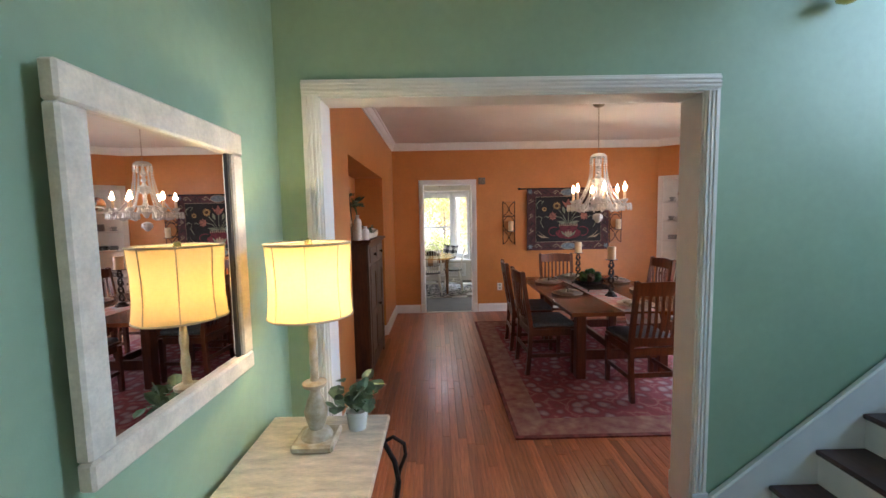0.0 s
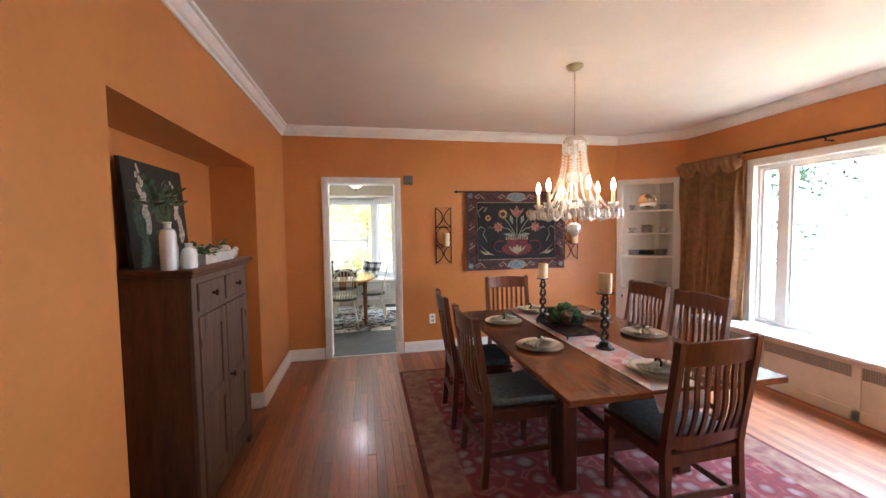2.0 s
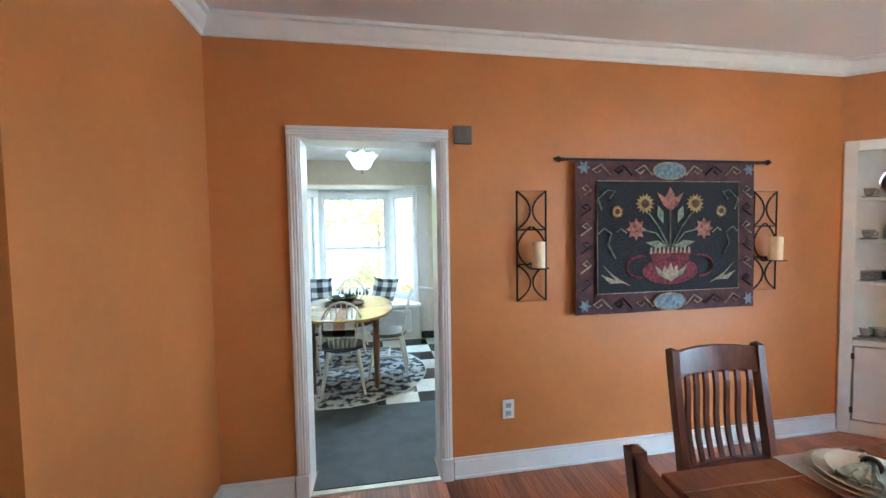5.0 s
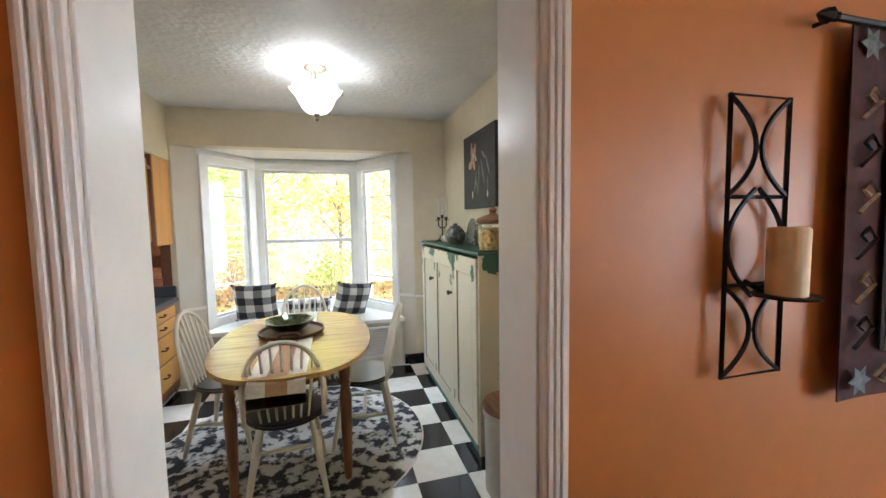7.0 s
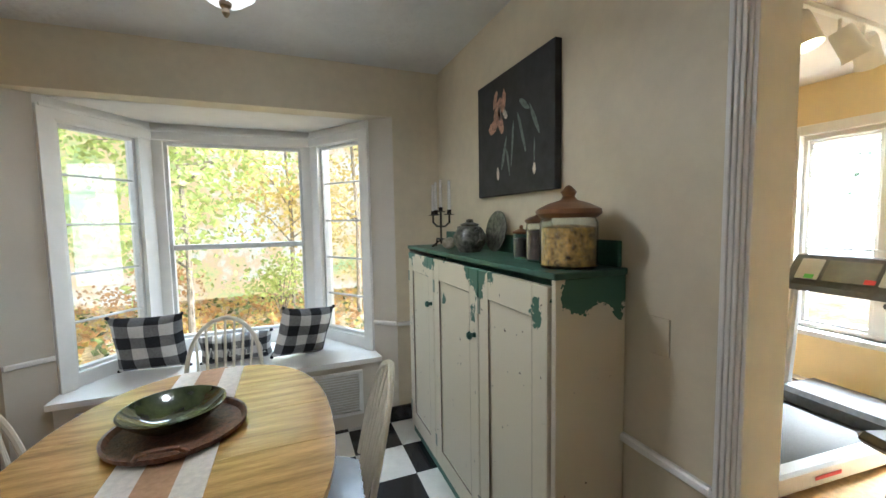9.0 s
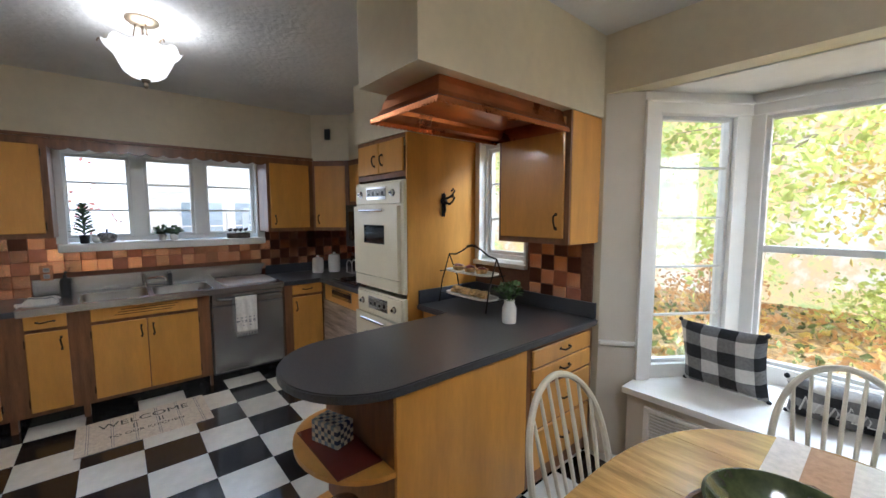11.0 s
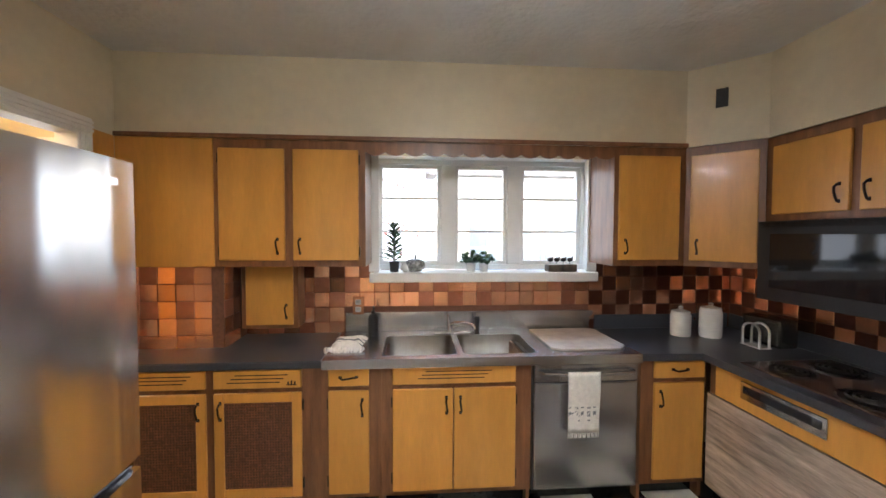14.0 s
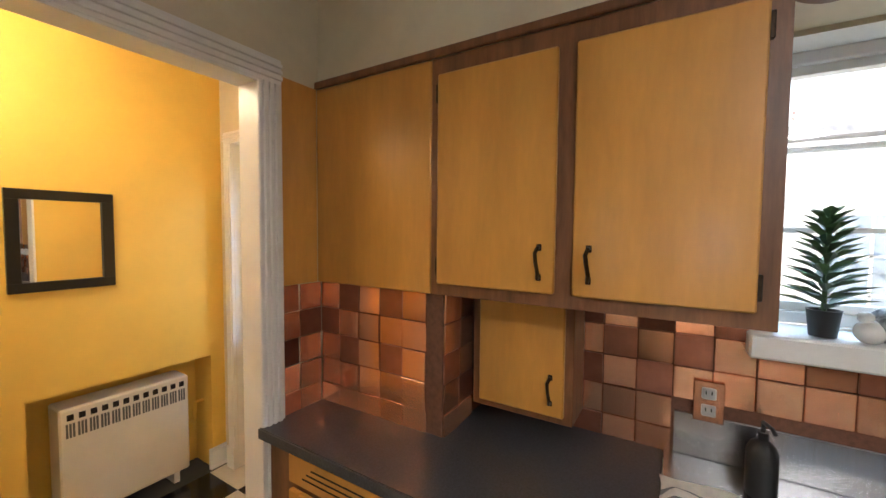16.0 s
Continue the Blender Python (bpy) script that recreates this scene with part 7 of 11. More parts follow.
for ya, yb in bowls:
    bm = B()

    def rr(x0, x1, y0, y1, r, z):
        q = []
        for cx, cy, a0 in ((x1 - r, y1 - r, 0), (x0 + r, y1 - r, 90), (x0 + r, y0 + r, 180), (x1 - r, y0 + r, 270)):
            for k in range(5):
                a = radians(a0 + 22.5 * k)
                q.append(bm.verts.new((cx + r * math.cos(a), cy + r * math.sin(a), z)))
        return q
    loops = [rr(XB - 0.004, XF + 0.004, ya - 0.004, yb + 0.004, 0.05, CT + 0.005), rr(XB, XF, ya, yb, 0.05, CT + 0.001), rr(XB + 0.012, XF - 0.012, ya + 0.012, yb - 0.012, 0.05, CT - 0.14), rr(XB + 0.03, XF - 0.03, ya + 0.03, yb - 0.03, 0.05, CT - 0.16)]
    for a, b in zip(loops, loops[1:]):
        for i in range(20):
            bm.faces.new((a[i], b[i], b[(i + 1) % 20], a[(i + 1) % 20]))
    bm.faces.new(loops[-1])
    part("bowl", bm, mat("worn_sink_steel", (0.36, 0.345, 0.32), 0.3, 1.0, var=0.15, scale=5, bump=0.05, bscale=60, rvar=0.08), t, smooth=True)
    bm = B()
    lathe(bm, [(0, CT - 0.159), (0.04, CT - 0.159), (0.04, CT - 0.156), (0.03, CT - 0.157), (0, CT - 0.158)], ((XB + XF) / 2, (ya + yb) / 2, 0), 18)
    part("drain", bm, CHROME, t)
part("splashback", one(-4.193, -4.18, Y0 + 0.02, Y1, CT + 0.004, CT + 0.135, bev=0.003), STEEL, t)
t = thing("kitchen_tap", "chrome tap with a swinging spout on the sink", "tap", (-4.1, 7.42, CT))
part("base_plate", one(-4.125, -4.075, 7.30, 7.54, CT + 0.004, CT + 0.014, bev=0.004), CHROME, t)
bm = B()
tube(bm, [(-4.10, 7.40, CT + 0.01), (-4.10, 7.40, CT + 0.06), (-4.06, 7.43, CT + 0.085), (-3.97, 7.50, CT + 0.10), (-3.92, 7.535, CT + 0.095), (-3.915, 7.54, CT + 0.075)], [0.018, 0.014, 0.011, 0.01, 0.01, 0.011], 10)
part("spout", bm, CHROME, t, smooth=True)
bm = B()
tube(bm, [(-4.10, 7.40, CT + 0.06), (-4.10, 7.395, CT + 0.095), (-4.085, 7.39, CT + 0.125)], [0.016, 0.012, 0.007], 10)
part("lever", bm, CHROME, t, smooth=True)
t = thing("sink_sprayer", "black pull-out sprayer on the sink deck", "sprayer", (-4.1, 7.58, CT))
bm = B()
lathe(bm, [(0, CT), (0.018, CT + 0.004), (0.014, CT + 0.03), (0.016, CT + 0.07), (0.02, CT + 0.10), (0.012, CT + 0.115), (0, CT + 0.116)], (-4.10, 7.585, 0), 14)
part("body", bm, mat("black_plastic", (0.014, 0.014, 0.015), 0.5), t, smooth=True)
t = thing("soap_bottle", "black pump soap bottle by the sink", "bottle", (-4.08, 6.90, CT + 0.004))
bm = B()
lathe(bm, [(0, CT + 0.004), (0.032, CT + 0.004), (0.034, CT + 0.02), (0.034, CT + 0.12), (0.026, CT + 0.14), (0.012, CT + 0.15), (0.012, CT + 0.17), (0, CT + 0.17)], (-4.07, 6.90, 0), 18)
part("bottle", bm, mat("black_plastic", (0.014, 0.014, 0.015), 0.5), t, smooth=True)
bm = B()
tube(bm, [(-4.07, 6.90, CT + 0.17), (-4.07, 6.90, CT + 0.195), (-4.03, 6.91, CT + 0.198), (-4.015, 6.915, CT + 0.19)], 0.005, 6)
part("pump", bm, mat("black_plastic", (0.014, 0.014, 0.015), 0.5), t)
t = thing("folded_towel", "folded white striped towel with fringe beside the sink", "towel", (-3.85, 6.78, CT))
def crumple(x0, x1, y0, y1, z, h, seed):
    """A loosely folded cloth lying on a deck."""
    bm = B()
    n, k = 22, 16
    rows = []
    for i in range(n + 1):
        u = i / n
        row = []
        for j in range(k + 1):
            v = j / k
            e = min(1.0, 6 * min(u, 1 - u, v, 1 - v))
            q = noise.noise(Vector((u * 3.1, v * 2.3, seed))) + 0.5 * noise.noise(Vector((u * 7, v * 6, seed + 4)))
            w = 0.010 * noise.noise(Vector((u * 2.5, v * 2.5, seed + 9)))
            row.append(bm.verts.new((x0 + (x1 - x0) * u + w, y0 + (y1 - y0) * v - w - 0.02 * u * (v - 0.5), z + e * (h + 0.014 * q + 0.006 * math.sin(u * 19)))))
        rows.append(row)
    for i in range(n):
        for j in range(k):
            f = bm.faces.new((rows[i][j], rows[i + 1][j], rows[i + 1][j + 1], rows[i][j + 1]))
            f.material_index = 1 if i in (6, 7, 10, 13, 14) else 0
    bm.faces.new([rows[0][j] for j in range(k + 1)] + [rows[i][k] for i in range(1, n + 1)] + [rows[n][j] for j in range(k - 1, -1, -1)] + [rows[i][0] for i in range(n - 1, 0, -1)])
    bmesh.ops.recalc_face_normals(bm, faces=bm.faces)
    return bm


part("cloth", crumple(-4.03, -3.74, 6.675, 6.875, CT + 0.005, 0.022, 2.0), [TOWEL, GSTRIPE], t, smooth=True)
rnd = random.Random(17)
bm = B()
for k in range(26):
    y = 6.665 + k * 0.0085
    tube(bm, [(-3.75, y, CT + 0.022), (-3.725, y + rnd.uniform(-0.008, 0.008), CT + 0.018), (-3.70 + rnd.uniform(-0.01, 0.01), y + rnd.uniform(-0.014, 0.014), CT + 0.008)], 0.0042, 4)
part("fringe", bm, TOWEL, t)
bm = B()
prism(bm, [(-4.13, 7.95), (-3.70, 7.95), (-3.66, 8.0), (-3.66, 8.34), (-3.72, 8.40), (-4.10, 8.40), (-4.14, 8.35)], CT + 0.005, CT + 0.018)
bmesh.ops.bevel(bm, geom=bm.edges[:], offset=0.003, segments=1, affect='EDGES')
tagged(part("cutting_board", bm, mat("scuffed_white_board", (0.50, 0.40, 0.31), 0.5, var=0.15, scale=8, bump=0.1, bscale=60)), "scuffed pale cutting board on the drainboard", "cutting board")


def upper(y0, y1, doors, lab, z0=1.33, z1=2.06):
    t = thing("wall_cabinet", lab, "cabinet", (-4.0, (y0 + y1) / 2, z0), "maple wall cabinets")
    bm = B()
    box(bm, -4.19, UF - 0.018, y0, y0 + 0.018, z0, z1)
    box(bm, -4.19, UF - 0.018, y1 - 0.018, y1, z0, z1)
    box(bm, -4.19, UF - 0.018, y0 + 0.018, y1 - 0.018, z0, z0 + 0.018)
    part("body", bm, FRAMEW, t)
    part("front_frame", one(UF - 0.018, UF, y0, y1, z0, z1, bev=0.001), FRAMEW, t)
    for a, b, s in doors:
        d = part("door", one(UF + 0.0005, UF + 0.018, a, b, z0 + 0.037, z1 - 0.055, bev=0.004), MAPLE, t)
        pull(d, west_m(UF + 0.018, b - 0.04 if s > 0 else a + 0.04, z0 + 0.12, True), 0.08)
        for z in (z0 + 0.09, z1 - 0.11):
            hh = a - 0.004 if s > 0 else b + 0.004
            part("hinge", one(UF + 0.0005, UF + 0.012, hh - 0.005, hh + 0.005, z - 0.028, z + 0.028, bev=0.002), BRONZE, d)
    return t


part("panel", one(-4.19, UF + 0.003, 5.505, 6.028, 1.33, 2.06, bev=0.003), MAPLE, thing("wall_panel", "plain honey maple boxed panel beside the wall cabinets", "panel", (-4.0, 5.76, 1.33)))
t = thing("side_panel", "honey maple panel on the return wall", "panel", (-3.77, 5.51, 1.33))
part("panel", one(UF + 0.004, -3.69, 5.5, 5.506, 1.33, 2.06), MAPLE, t)
upper(6.03, 6.88, [(6.06, 6.424, 1), (6.47, 6.842, -1)], "honey maple wall cabinet with two doors")
upper(8.385, 8.845, [(8.412, 8.80, -1)], "honey maple wall cabinet beside the sink window")
t = thing("spice_cabinet", "little honey maple cabinet below the wall cabinets", "cabinet", (-4.08, 6.27, 0.93))
part("body", one(-4.17, -4.02, 6.10, 6.44, 0.93, 1.329, bev=0.002), FRAMEW, t)
d = part("door", one(-4.0195, -4.002, 6.13, 6.415, 0.955, 1.32, bev=0.004), MAPLE, t)
pull(d, west_m(-4.002, 6.375, 1.04, True), 0.08)
# scalloped valance over the sink window
bm = B()
out = [(6.88, 2.06), (6.88, 2.0)]
n = 13
for k in range(n):
    a, b = 6.88 + (8.385 - 6.88) * k / n, 6.88 + (8.385 - 6.88) * (k + 1) / n
    for j in range(1, 9):
        u = j / 8
        out.append((a + (b - a) * u, 2.0 - 0.02 * math.sin(math.pi * u) ** 0.8))
out += [(8.385, 2.06)]
prism(bm, out[::-1], 0, 0.018, m=Matrix(((0, 0, 1, UF - 0.02), (1, 0, 0, 0), (0, 1, 0, 0), (0, 0, 0, 1))))
bmesh.ops.recalc_face_normals(bm, faces=bm.faces)
tagged(part("valance", bm, FRAMEW), "scalloped brown wooden valance over the sink window", "valance")
bm = B()
box(bm, -3.85, -3.835, 5.505, 8.85, 2.06, 2.085, 0.003)
tagged(part("soffit_trim", bm, FRAMEW), "thin brown trim above the wall cabinets", "trim", kind="structure")
# diagonal corner cabinet
dm = Matrix.Translation((-3.862, 8.848, 0)) @ Matrix.Rotation(radians(45), 4, 'Z')
t = thing("corner_wall_cabinet", "diagonal honey maple corner wall cabinet", "cabinet", (-3.9, 9.15, 1.33), "maple wall cabinets")
dl = 0.396
bm = B()
prism(bm, [(-4.19, 9.45), (-4.19, 8.85), (-3.875, 8.85), (-3.59, 9.135), (-3.59, 9.45)], 1.33, 2.062)
part("body", bm, FRAMEW, t)
bm = B()
obox(bm, dm @ pose(dl / 2, -0.002, 1.695), dl - 0.01, 0.016, 0.73, 0.001)
part("front_frame", bm, FRAMEW, t)
bm = B()
obox(bm, dm @ pose(dl / 2, -0.019, 1.685), dl - 0.07, 0.017, 0.64, 0.004)
d = part("door", bm, MAPLE, t)
pull(d, dm @ pose(0.075, -0.028, 1.45, 0, 0, 180) @ Matrix.Rotation(radians(90), 4, 'Y'), 0.08)
t = thing("wall_vent", "small black square vent high on the corner soffit", "vent", (-3.72, 8.99, 2.3))
bm = B()
obox(bm, dm @ pose(dl / 2 - 0.02, -0.005, 2.33), 0.06, 0.008, 0.11, 0.002)
part("plate", bm, mat("black_plastic", (0.014, 0.014, 0.015), 0.5), t)
# range wall uppers and microwave
NF = 9.13
t = thing("wall_cabinet", "honey maple wall cabinet above the microwave", "cabinet", (-3.15, 9.3, 1.6), "maple wall cabinets")
part("body", one(-3.588, -2.715, NF + 0.018, 9.45, 1.60, 2.06), FRAMEW, t)
part("front_frame", one(-3.588, -2.715, NF, NF + 0.0178, 1.60, 2.06, bev=0.001), FRAMEW, t)
for a, b, s in ((-3.54, -3.16, 1), (-3.12, -2.74, -1)):
    d = part("door", one(a, b, NF - 0.018, NF - 0.0005, 1.635, 2.005, bev=0.004), MAPLE, t)
    pull(d, south_m(b - 0.04 if s > 0 else a + 0.04, NF - 0.018, 1.72, True), 0.08)
t = thing("microwave", "black built-in microwave below the wall cabinet", "microwave", (-3.15, 9.25, 1.2))
part("body", one(-3.58, -2.72, 9.08, 9.45, 1.17, 1.598, bev=0.004), mat("black_plastic", (0.014, 0.014, 0.015), 0.5), t)
part("window", one(-3.50, -2.98, 9.072, 9.0795, 1.24, 1.53, bev=0.002), BLACKG, t)
part("control_panel", one(-2.95, -2.75, 9.073, 9.0795, 1.2, 1.56, bev=0.002), BLACKG, t)
bm = B()
for k in range(10):
    box(bm, -3.55, -2.75, 9.074, 9.079, 1.565 + k * 0.003, 1.5665 + k * 0.003)
part("vent", bm, IRON, t)
# range: base, cooktop
t = thing("range_cabinet", "range cabinet faced with whitewashed plank panel", "cabinet", (-3.15, 8.95, 0))
part("body", one(-3.60, -2.713, 8.84, 9.45, 0.10, CT - 0.041), FRAMEW, t)
part("toe_kick", one(-3.60, -2.713, 8.88, 8.9, 0, 0.099), BLACKT, t)
PLANK = mat("whitewashed_barn_plank", (0.44, 0.34, 0.26), 0.6, var=0.3, scale=3, stretch=(1, 8, 9), bump=0.2, bscale=40, per_object=0.12, fine=0.15)
for k in range(6):
    part("plank", one(-3.60, -2.714, 8.822, 8.839, 0.10 + k * 0.089, 0.188 + k * 0.089, bev=0.002), PLANK, t)
d = part("control_drawer", one(-3.53, -2.72, 8.812, 8.839, 0.645, 0.81, bev=0.003), MAPLE, t)
part("control_plate", one(-3.36, -2.95, 8.804, 8.8115, 0.70, 0.79, bev=0.003), CHROME, d)
part("control_window", one(-3.34, -2.97, 8.80, 8.8038, 0.735, 0.77), BLACKG, d)
t = thing("cooktop", "brown glass cooktop with four black coil burners", "cooktop", (-3.1, 9.1, CT))
part("plate", one(-3.42, -2.76, 8.85, 9.36, CT + 0.0005, CT + 0.008, bev=0.003), mat("brown_enamel", (0.07, 0.04, 0.03), 0.2, coat=0.3), t)
for x, y, r in ((-3.26, 8.98, 0.075), (-2.93, 8.98, 0.095), (-3.26, 9.22, 0.095), (-2.93, 9.22, 0.075)):
    bm = B()
    pts = [(x + r * (1 - k / 60) * math.cos(k * 0.42), y + r * (1 - k / 60) * math.sin(k * 0.42), CT + 0.016) for k in range(52)]
    tube(bm, pts, 0.005, 5)
    part("burner", bm, IRON, t)
    bm = B()
    lathe(bm, [(r * 0.2, CT + 0.008), (r * 1.1, CT + 0.009), (r * 1.2, CT + 0.014), (r * 1.22, CT + 0.009)], (x, y, 0), 24)
    part("drip_bowl", bm, BLACKG, t)
for k, (x, y, r, h) in enumerate(((-3.98, 8.93, 0.062, 0.15), (-3.93, 9.10, 0.066, 0.18))):
    t = thing("canister", "white lidded ceramic canister on the worktop", "canister", (x, y, CT), "white canisters")
    bm = B()
    lathe(bm, [(0, CT), (r * 0.95, CT), (r, CT + 0.015), (r, CT + h * 0.9), (r * 0.9, CT + h), (0, CT + h)], (x, y, 0), 24)
    part("jar", bm, CERAM, t, smooth=True)
    bm = B()
    lathe(bm, [(0, CT + h), (r * 0.92, CT + h), (r * 0.9, CT + h + 0.012), (r * 0.4, CT + h + 0.02), (0.012, CT + h + 0.025), (0.016, CT + h + 0.04), (0, CT + h + 0.045)], (x, y, 0), 24)
    part("lid", bm, CERAM, t, smooth=True)
t = thing("napkin_holder", "white wire napkin holder on the worktop", "napkin holder", (-3.70, 9.2, CT))
bm = B()
for dy in (-0.03, 0.03):
    tube(bm, [(-3.76, 9.2 + dy, CT + 0.005)] + [(-3.70 + 0.06 * math.cos(radians(a)), 9.2 + dy, CT + 0.09 + 0.05 * math.sin(radians(a))) for a in range(180, -1, -20)] + [(-3.64, 9.2 + dy, CT + 0.005)], 0.007, 6)
part("wire", bm, CERAM, t, smooth=True)
part("base", one(-3.77, -3.63, 9.16, 9.24, CT, CT + 0.008, bev=0.003), CERAM, t)
t = thing("toaster", "dark chrome toaster in the worktop corner", "toaster", (-3.72, 9.32, CT))
part("body", one(-3.88, -3.62, 9.27, 9.40, CT, CT + 0.17, bev=0.02, seg=3), mat("dark_chrome", (0.16, 0.15, 0.14), 0.2, 0.9), t)
part("slot", one(-3.84, -3.66, 9.32, 9.35, CT + 0.165, CT + 0.172), BLACKG, t)

# ---- oven tower ----
OX0, OX1, OF = -2.708, -2.022, 8.775
t = thing("oven_tower", "tall honey maple cabinet holding two wall ovens", "cabinet", (-2.36, 9.1, 0))
bm = B()
box(bm, OX0, OX0 + 0.018, OF, 9.455, 0, 2.064)
box(bm, OX0 + 0.018, OX1 - 0.018, OF + 0.30, 9.455, 0, 2.064)
box(bm, OX0 + 0.018, OX1 - 0.018, OF + 0.02, OF + 0.30, 1.775, 1.80)
part("carcass", bm, FRAMEW, t)
part("side_panel", one(OX1 - 0.018, OX1, OF, 9.455, 0, 2.064, bev=0.002), MAPLE, t)
bm = B()
for a in ((OX0 + 0.018, OX1 - 0.018, 1.765, 1.80), (OX0 + 0.018, OX1 - 0.018, 2.03, 2.063), (OX0 + 0.018, OX1 - 0.018, 0.0, 0.10)):
    box(bm, a[0], a[1], OF, OF + 0.02, a[2], a[3])
part("front_frame", bm, FRAMEW, t)
for a, b, s in ((OX0 + 0.03, -2.37, 1), (-2.36, OX1 - 0.03, -1)):
    d = part("door", one(a, b, OF - 0.018, OF - 0.0005, 1.805, 2.03, bev=0.004), MAPLE, t)
    pull(d, south_m(b - 0.05 if s > 0 else a + 0.05, OF - 0.018, 1.90, True), 0.075)


def ring_plate(bm, o, h, ya, yb):
    """An upright plate with a rectangular hole through it; o and h are (x0, x1, z0, z1)."""
    def loop(q, y):
        return [bm.verts.new((x, y, z)) for x, z in ((q[0], q[2]), (q[1], q[2]), (q[1], q[3]), (q[0], q[3]))]
    a, b, c, d = loop(o, ya), loop(h, ya), loop(h, yb), loop(o, yb)
    for p, q in ((a, b), (b, c), (c, d), (d, a)):
        for i in range(4):
            j = (i + 1) % 4
            bm.faces.new((p[i], p[j], q[j], q[i]))
    bmesh.ops.recalc_face_normals(bm, faces=bm.faces)


def wall_oven(z0, z1, zp, lab):
    """Cream enamel wall oven; the control panel lies above zp."""
    t = thing("wall_oven", lab, "oven", (-2.36, OF, z0), "cream wall ovens")
    x0, x1 = OX0 + 0.02, OX1 - 0.004
    part("body", one(x0, x1 - 0.016, OF + 0.003, OF + 0.29, z0, z1 - 0.01), OVENW, t)
    part("frame", one(x0 - 0.012, x1, OF - 0.03, OF + 0.002, z0, z1, bev=0.008, seg=2), OVENW, t)
    p = part("control_panel", one(x0 + 0.01, x1 - 0.02, OF - 0.045, OF - 0.0305, zp + 0.01, z1 - 0.015, bev=0.006, seg=2), OVENW, t)
    zc = (zp + z1) / 2 - 0.002
    part("clock_panel", one(-2.50, -2.22, OF - 0.05, OF - 0.0455, zc - 0.045, zc + 0.05, bev=0.002), CHROME, p)
    part("clock_face", one(-2.49, -2.23, OF - 0.052, OF - 0.0502, zc - 0.02, zc + 0.035), mat("grey_dial", (0.32, 0.31, 0.28), 0.3, 0.6, var=0.4, scale=60), p)
    for k in range(4):
        part("dial_mark", one(-2.47 + k * 0.065, -2.445 + k * 0.065, OF - 0.0535, OF - 0.0522, zc - 0.012, zc + 0.003 + 0.012 * (k % 2)), BLACKG, p)
    for x in (-2.59, -2.13):
        bm = B()
        lathe(bm, [(0, 0), (0.026, 0), (0.026, 0.004), (0.016, 0.006), (0.015, 0.024), (0, 0.026)], m=pose(x, OF - 0.045, zc, 90, 0, 0), seg=18)
        k = part("knob", bm, CHROME, p, smooth=True)
        bm = B()
        obox(bm, pose(x, OF - 0.0735, zc), 0.024, 0.006, 0.012, 0.002)
        part("knob_grip", bm, BLACKG, k)
    zd = zp - 0.005
    bm = B()
    dz0 = z0 + 0.10
    wx0, wx1, wz0, wz1 = -2.515, -2.23, zd - 0.275, zd - 0.145
    ring_plate(bm, (x0 + 0.005, x1 - 0.035, dz0, zd), (wx0, wx1, wz0, wz1), OF - 0.062, OF - 0.0305)
    d = part("door", bm, OVENW, t)
    part("window", one(wx0 - 0.002, wx1 + 0.002, OF - 0.058, OF - 0.05, wz0 - 0.002, wz1 + 0.002), BLACKG, d)
    bm = B()
    tube(bm, [(wx0, OF - 0.063, wz0), (wx1, OF - 0.063, wz0), (wx1, OF - 0.063, wz1), (wx0, OF - 0.063, wz1)], 0.006, 6, closed=True)
    part("window_rim", bm, BLACKG, d)
    bm = B()
    obox(bm, pose(-2.375, OF - 0.09, zd - 0.03), 0.35, 0.02, 0.022, 0.006)
    for x in (-2.52, -2.23):
        obox(bm, pose(x, OF - 0.072, zd - 0.03), 0.02, 0.03, 0.016, 0.002)
    part("handle", bm, CHROME, d)
    part("drawer_front", one(x0 + 0.005, x1 - 0.035, OF - 0.058, OF - 0.0305, z0 + 0.008, z0 + 0.094, bev=0.005), OVENW, t)
    return t


wall_oven(0.935, 1.745, 1.568, "upper cream enamel wall oven with a small window")
wall_oven(0.13, 0.905, 0.725, "lower cream enamel wall oven with a small window")
t = thing("coat_hook", "black iron double hook on the oven cabinet side", "hook", (OX1, 9.1, 1.5))
bm = B()
obox(bm, pose(OX1 + 0.004, 9.1, 1.57), 0.006, 0.035, 0.17, 0.002)
part("plate", bm, IRON, t)
bm = B()
lathe(bm, [(0, 0), (0.03, 0), (0.034, 0.006), (0.022, 0.012), (0.014, 0.02), (0, 0.022)], m=pose(OX1 + 0.004, 9.1, 1.60, 0, 90, 0), seg=14)
part("rosette", bm, IRON, t, smooth=True)
for dy, dz, n in ((0.0, 0.03, 0.13), (0.012, -0.015, 0.10), (-0.02, 0.0, 0.07)):
    bm = B()
    tube(bm, [(OX1 + 0.012, 9.1 + dy, 1.60 + dz * 0.5), (OX1 + n * 0.45, 9.1 + dy * 2, 1.592 + dz), (OX1 + n * 0.8, 9.1 + dy * 2, 1.61 + dz), (OX1 + n, 9.1 + dy * 2, 1.64 + dz), (OX1 + n * 0.86, 9.1 + dy * 2, 1.655 + dz), (OX1 + n * 0.72, 9.1 + dy * 2, 1.64 + dz)], [0.011, 0.009, 0.008, 0.007, 0.006, 0.008], 7)
    part("hook", bm, IRON, t, smooth=True)
bm = B()
tube(bm, [(OX1 + 0.008, 9.1, 1.58), (OX1 + 0.022, 9.1, 1.53), (OX1 + 0.010, 9.1, 1.495)], [0.013, 0.010, 0.006], 7)
part("tail", bm, IRON, t, smooth=True)

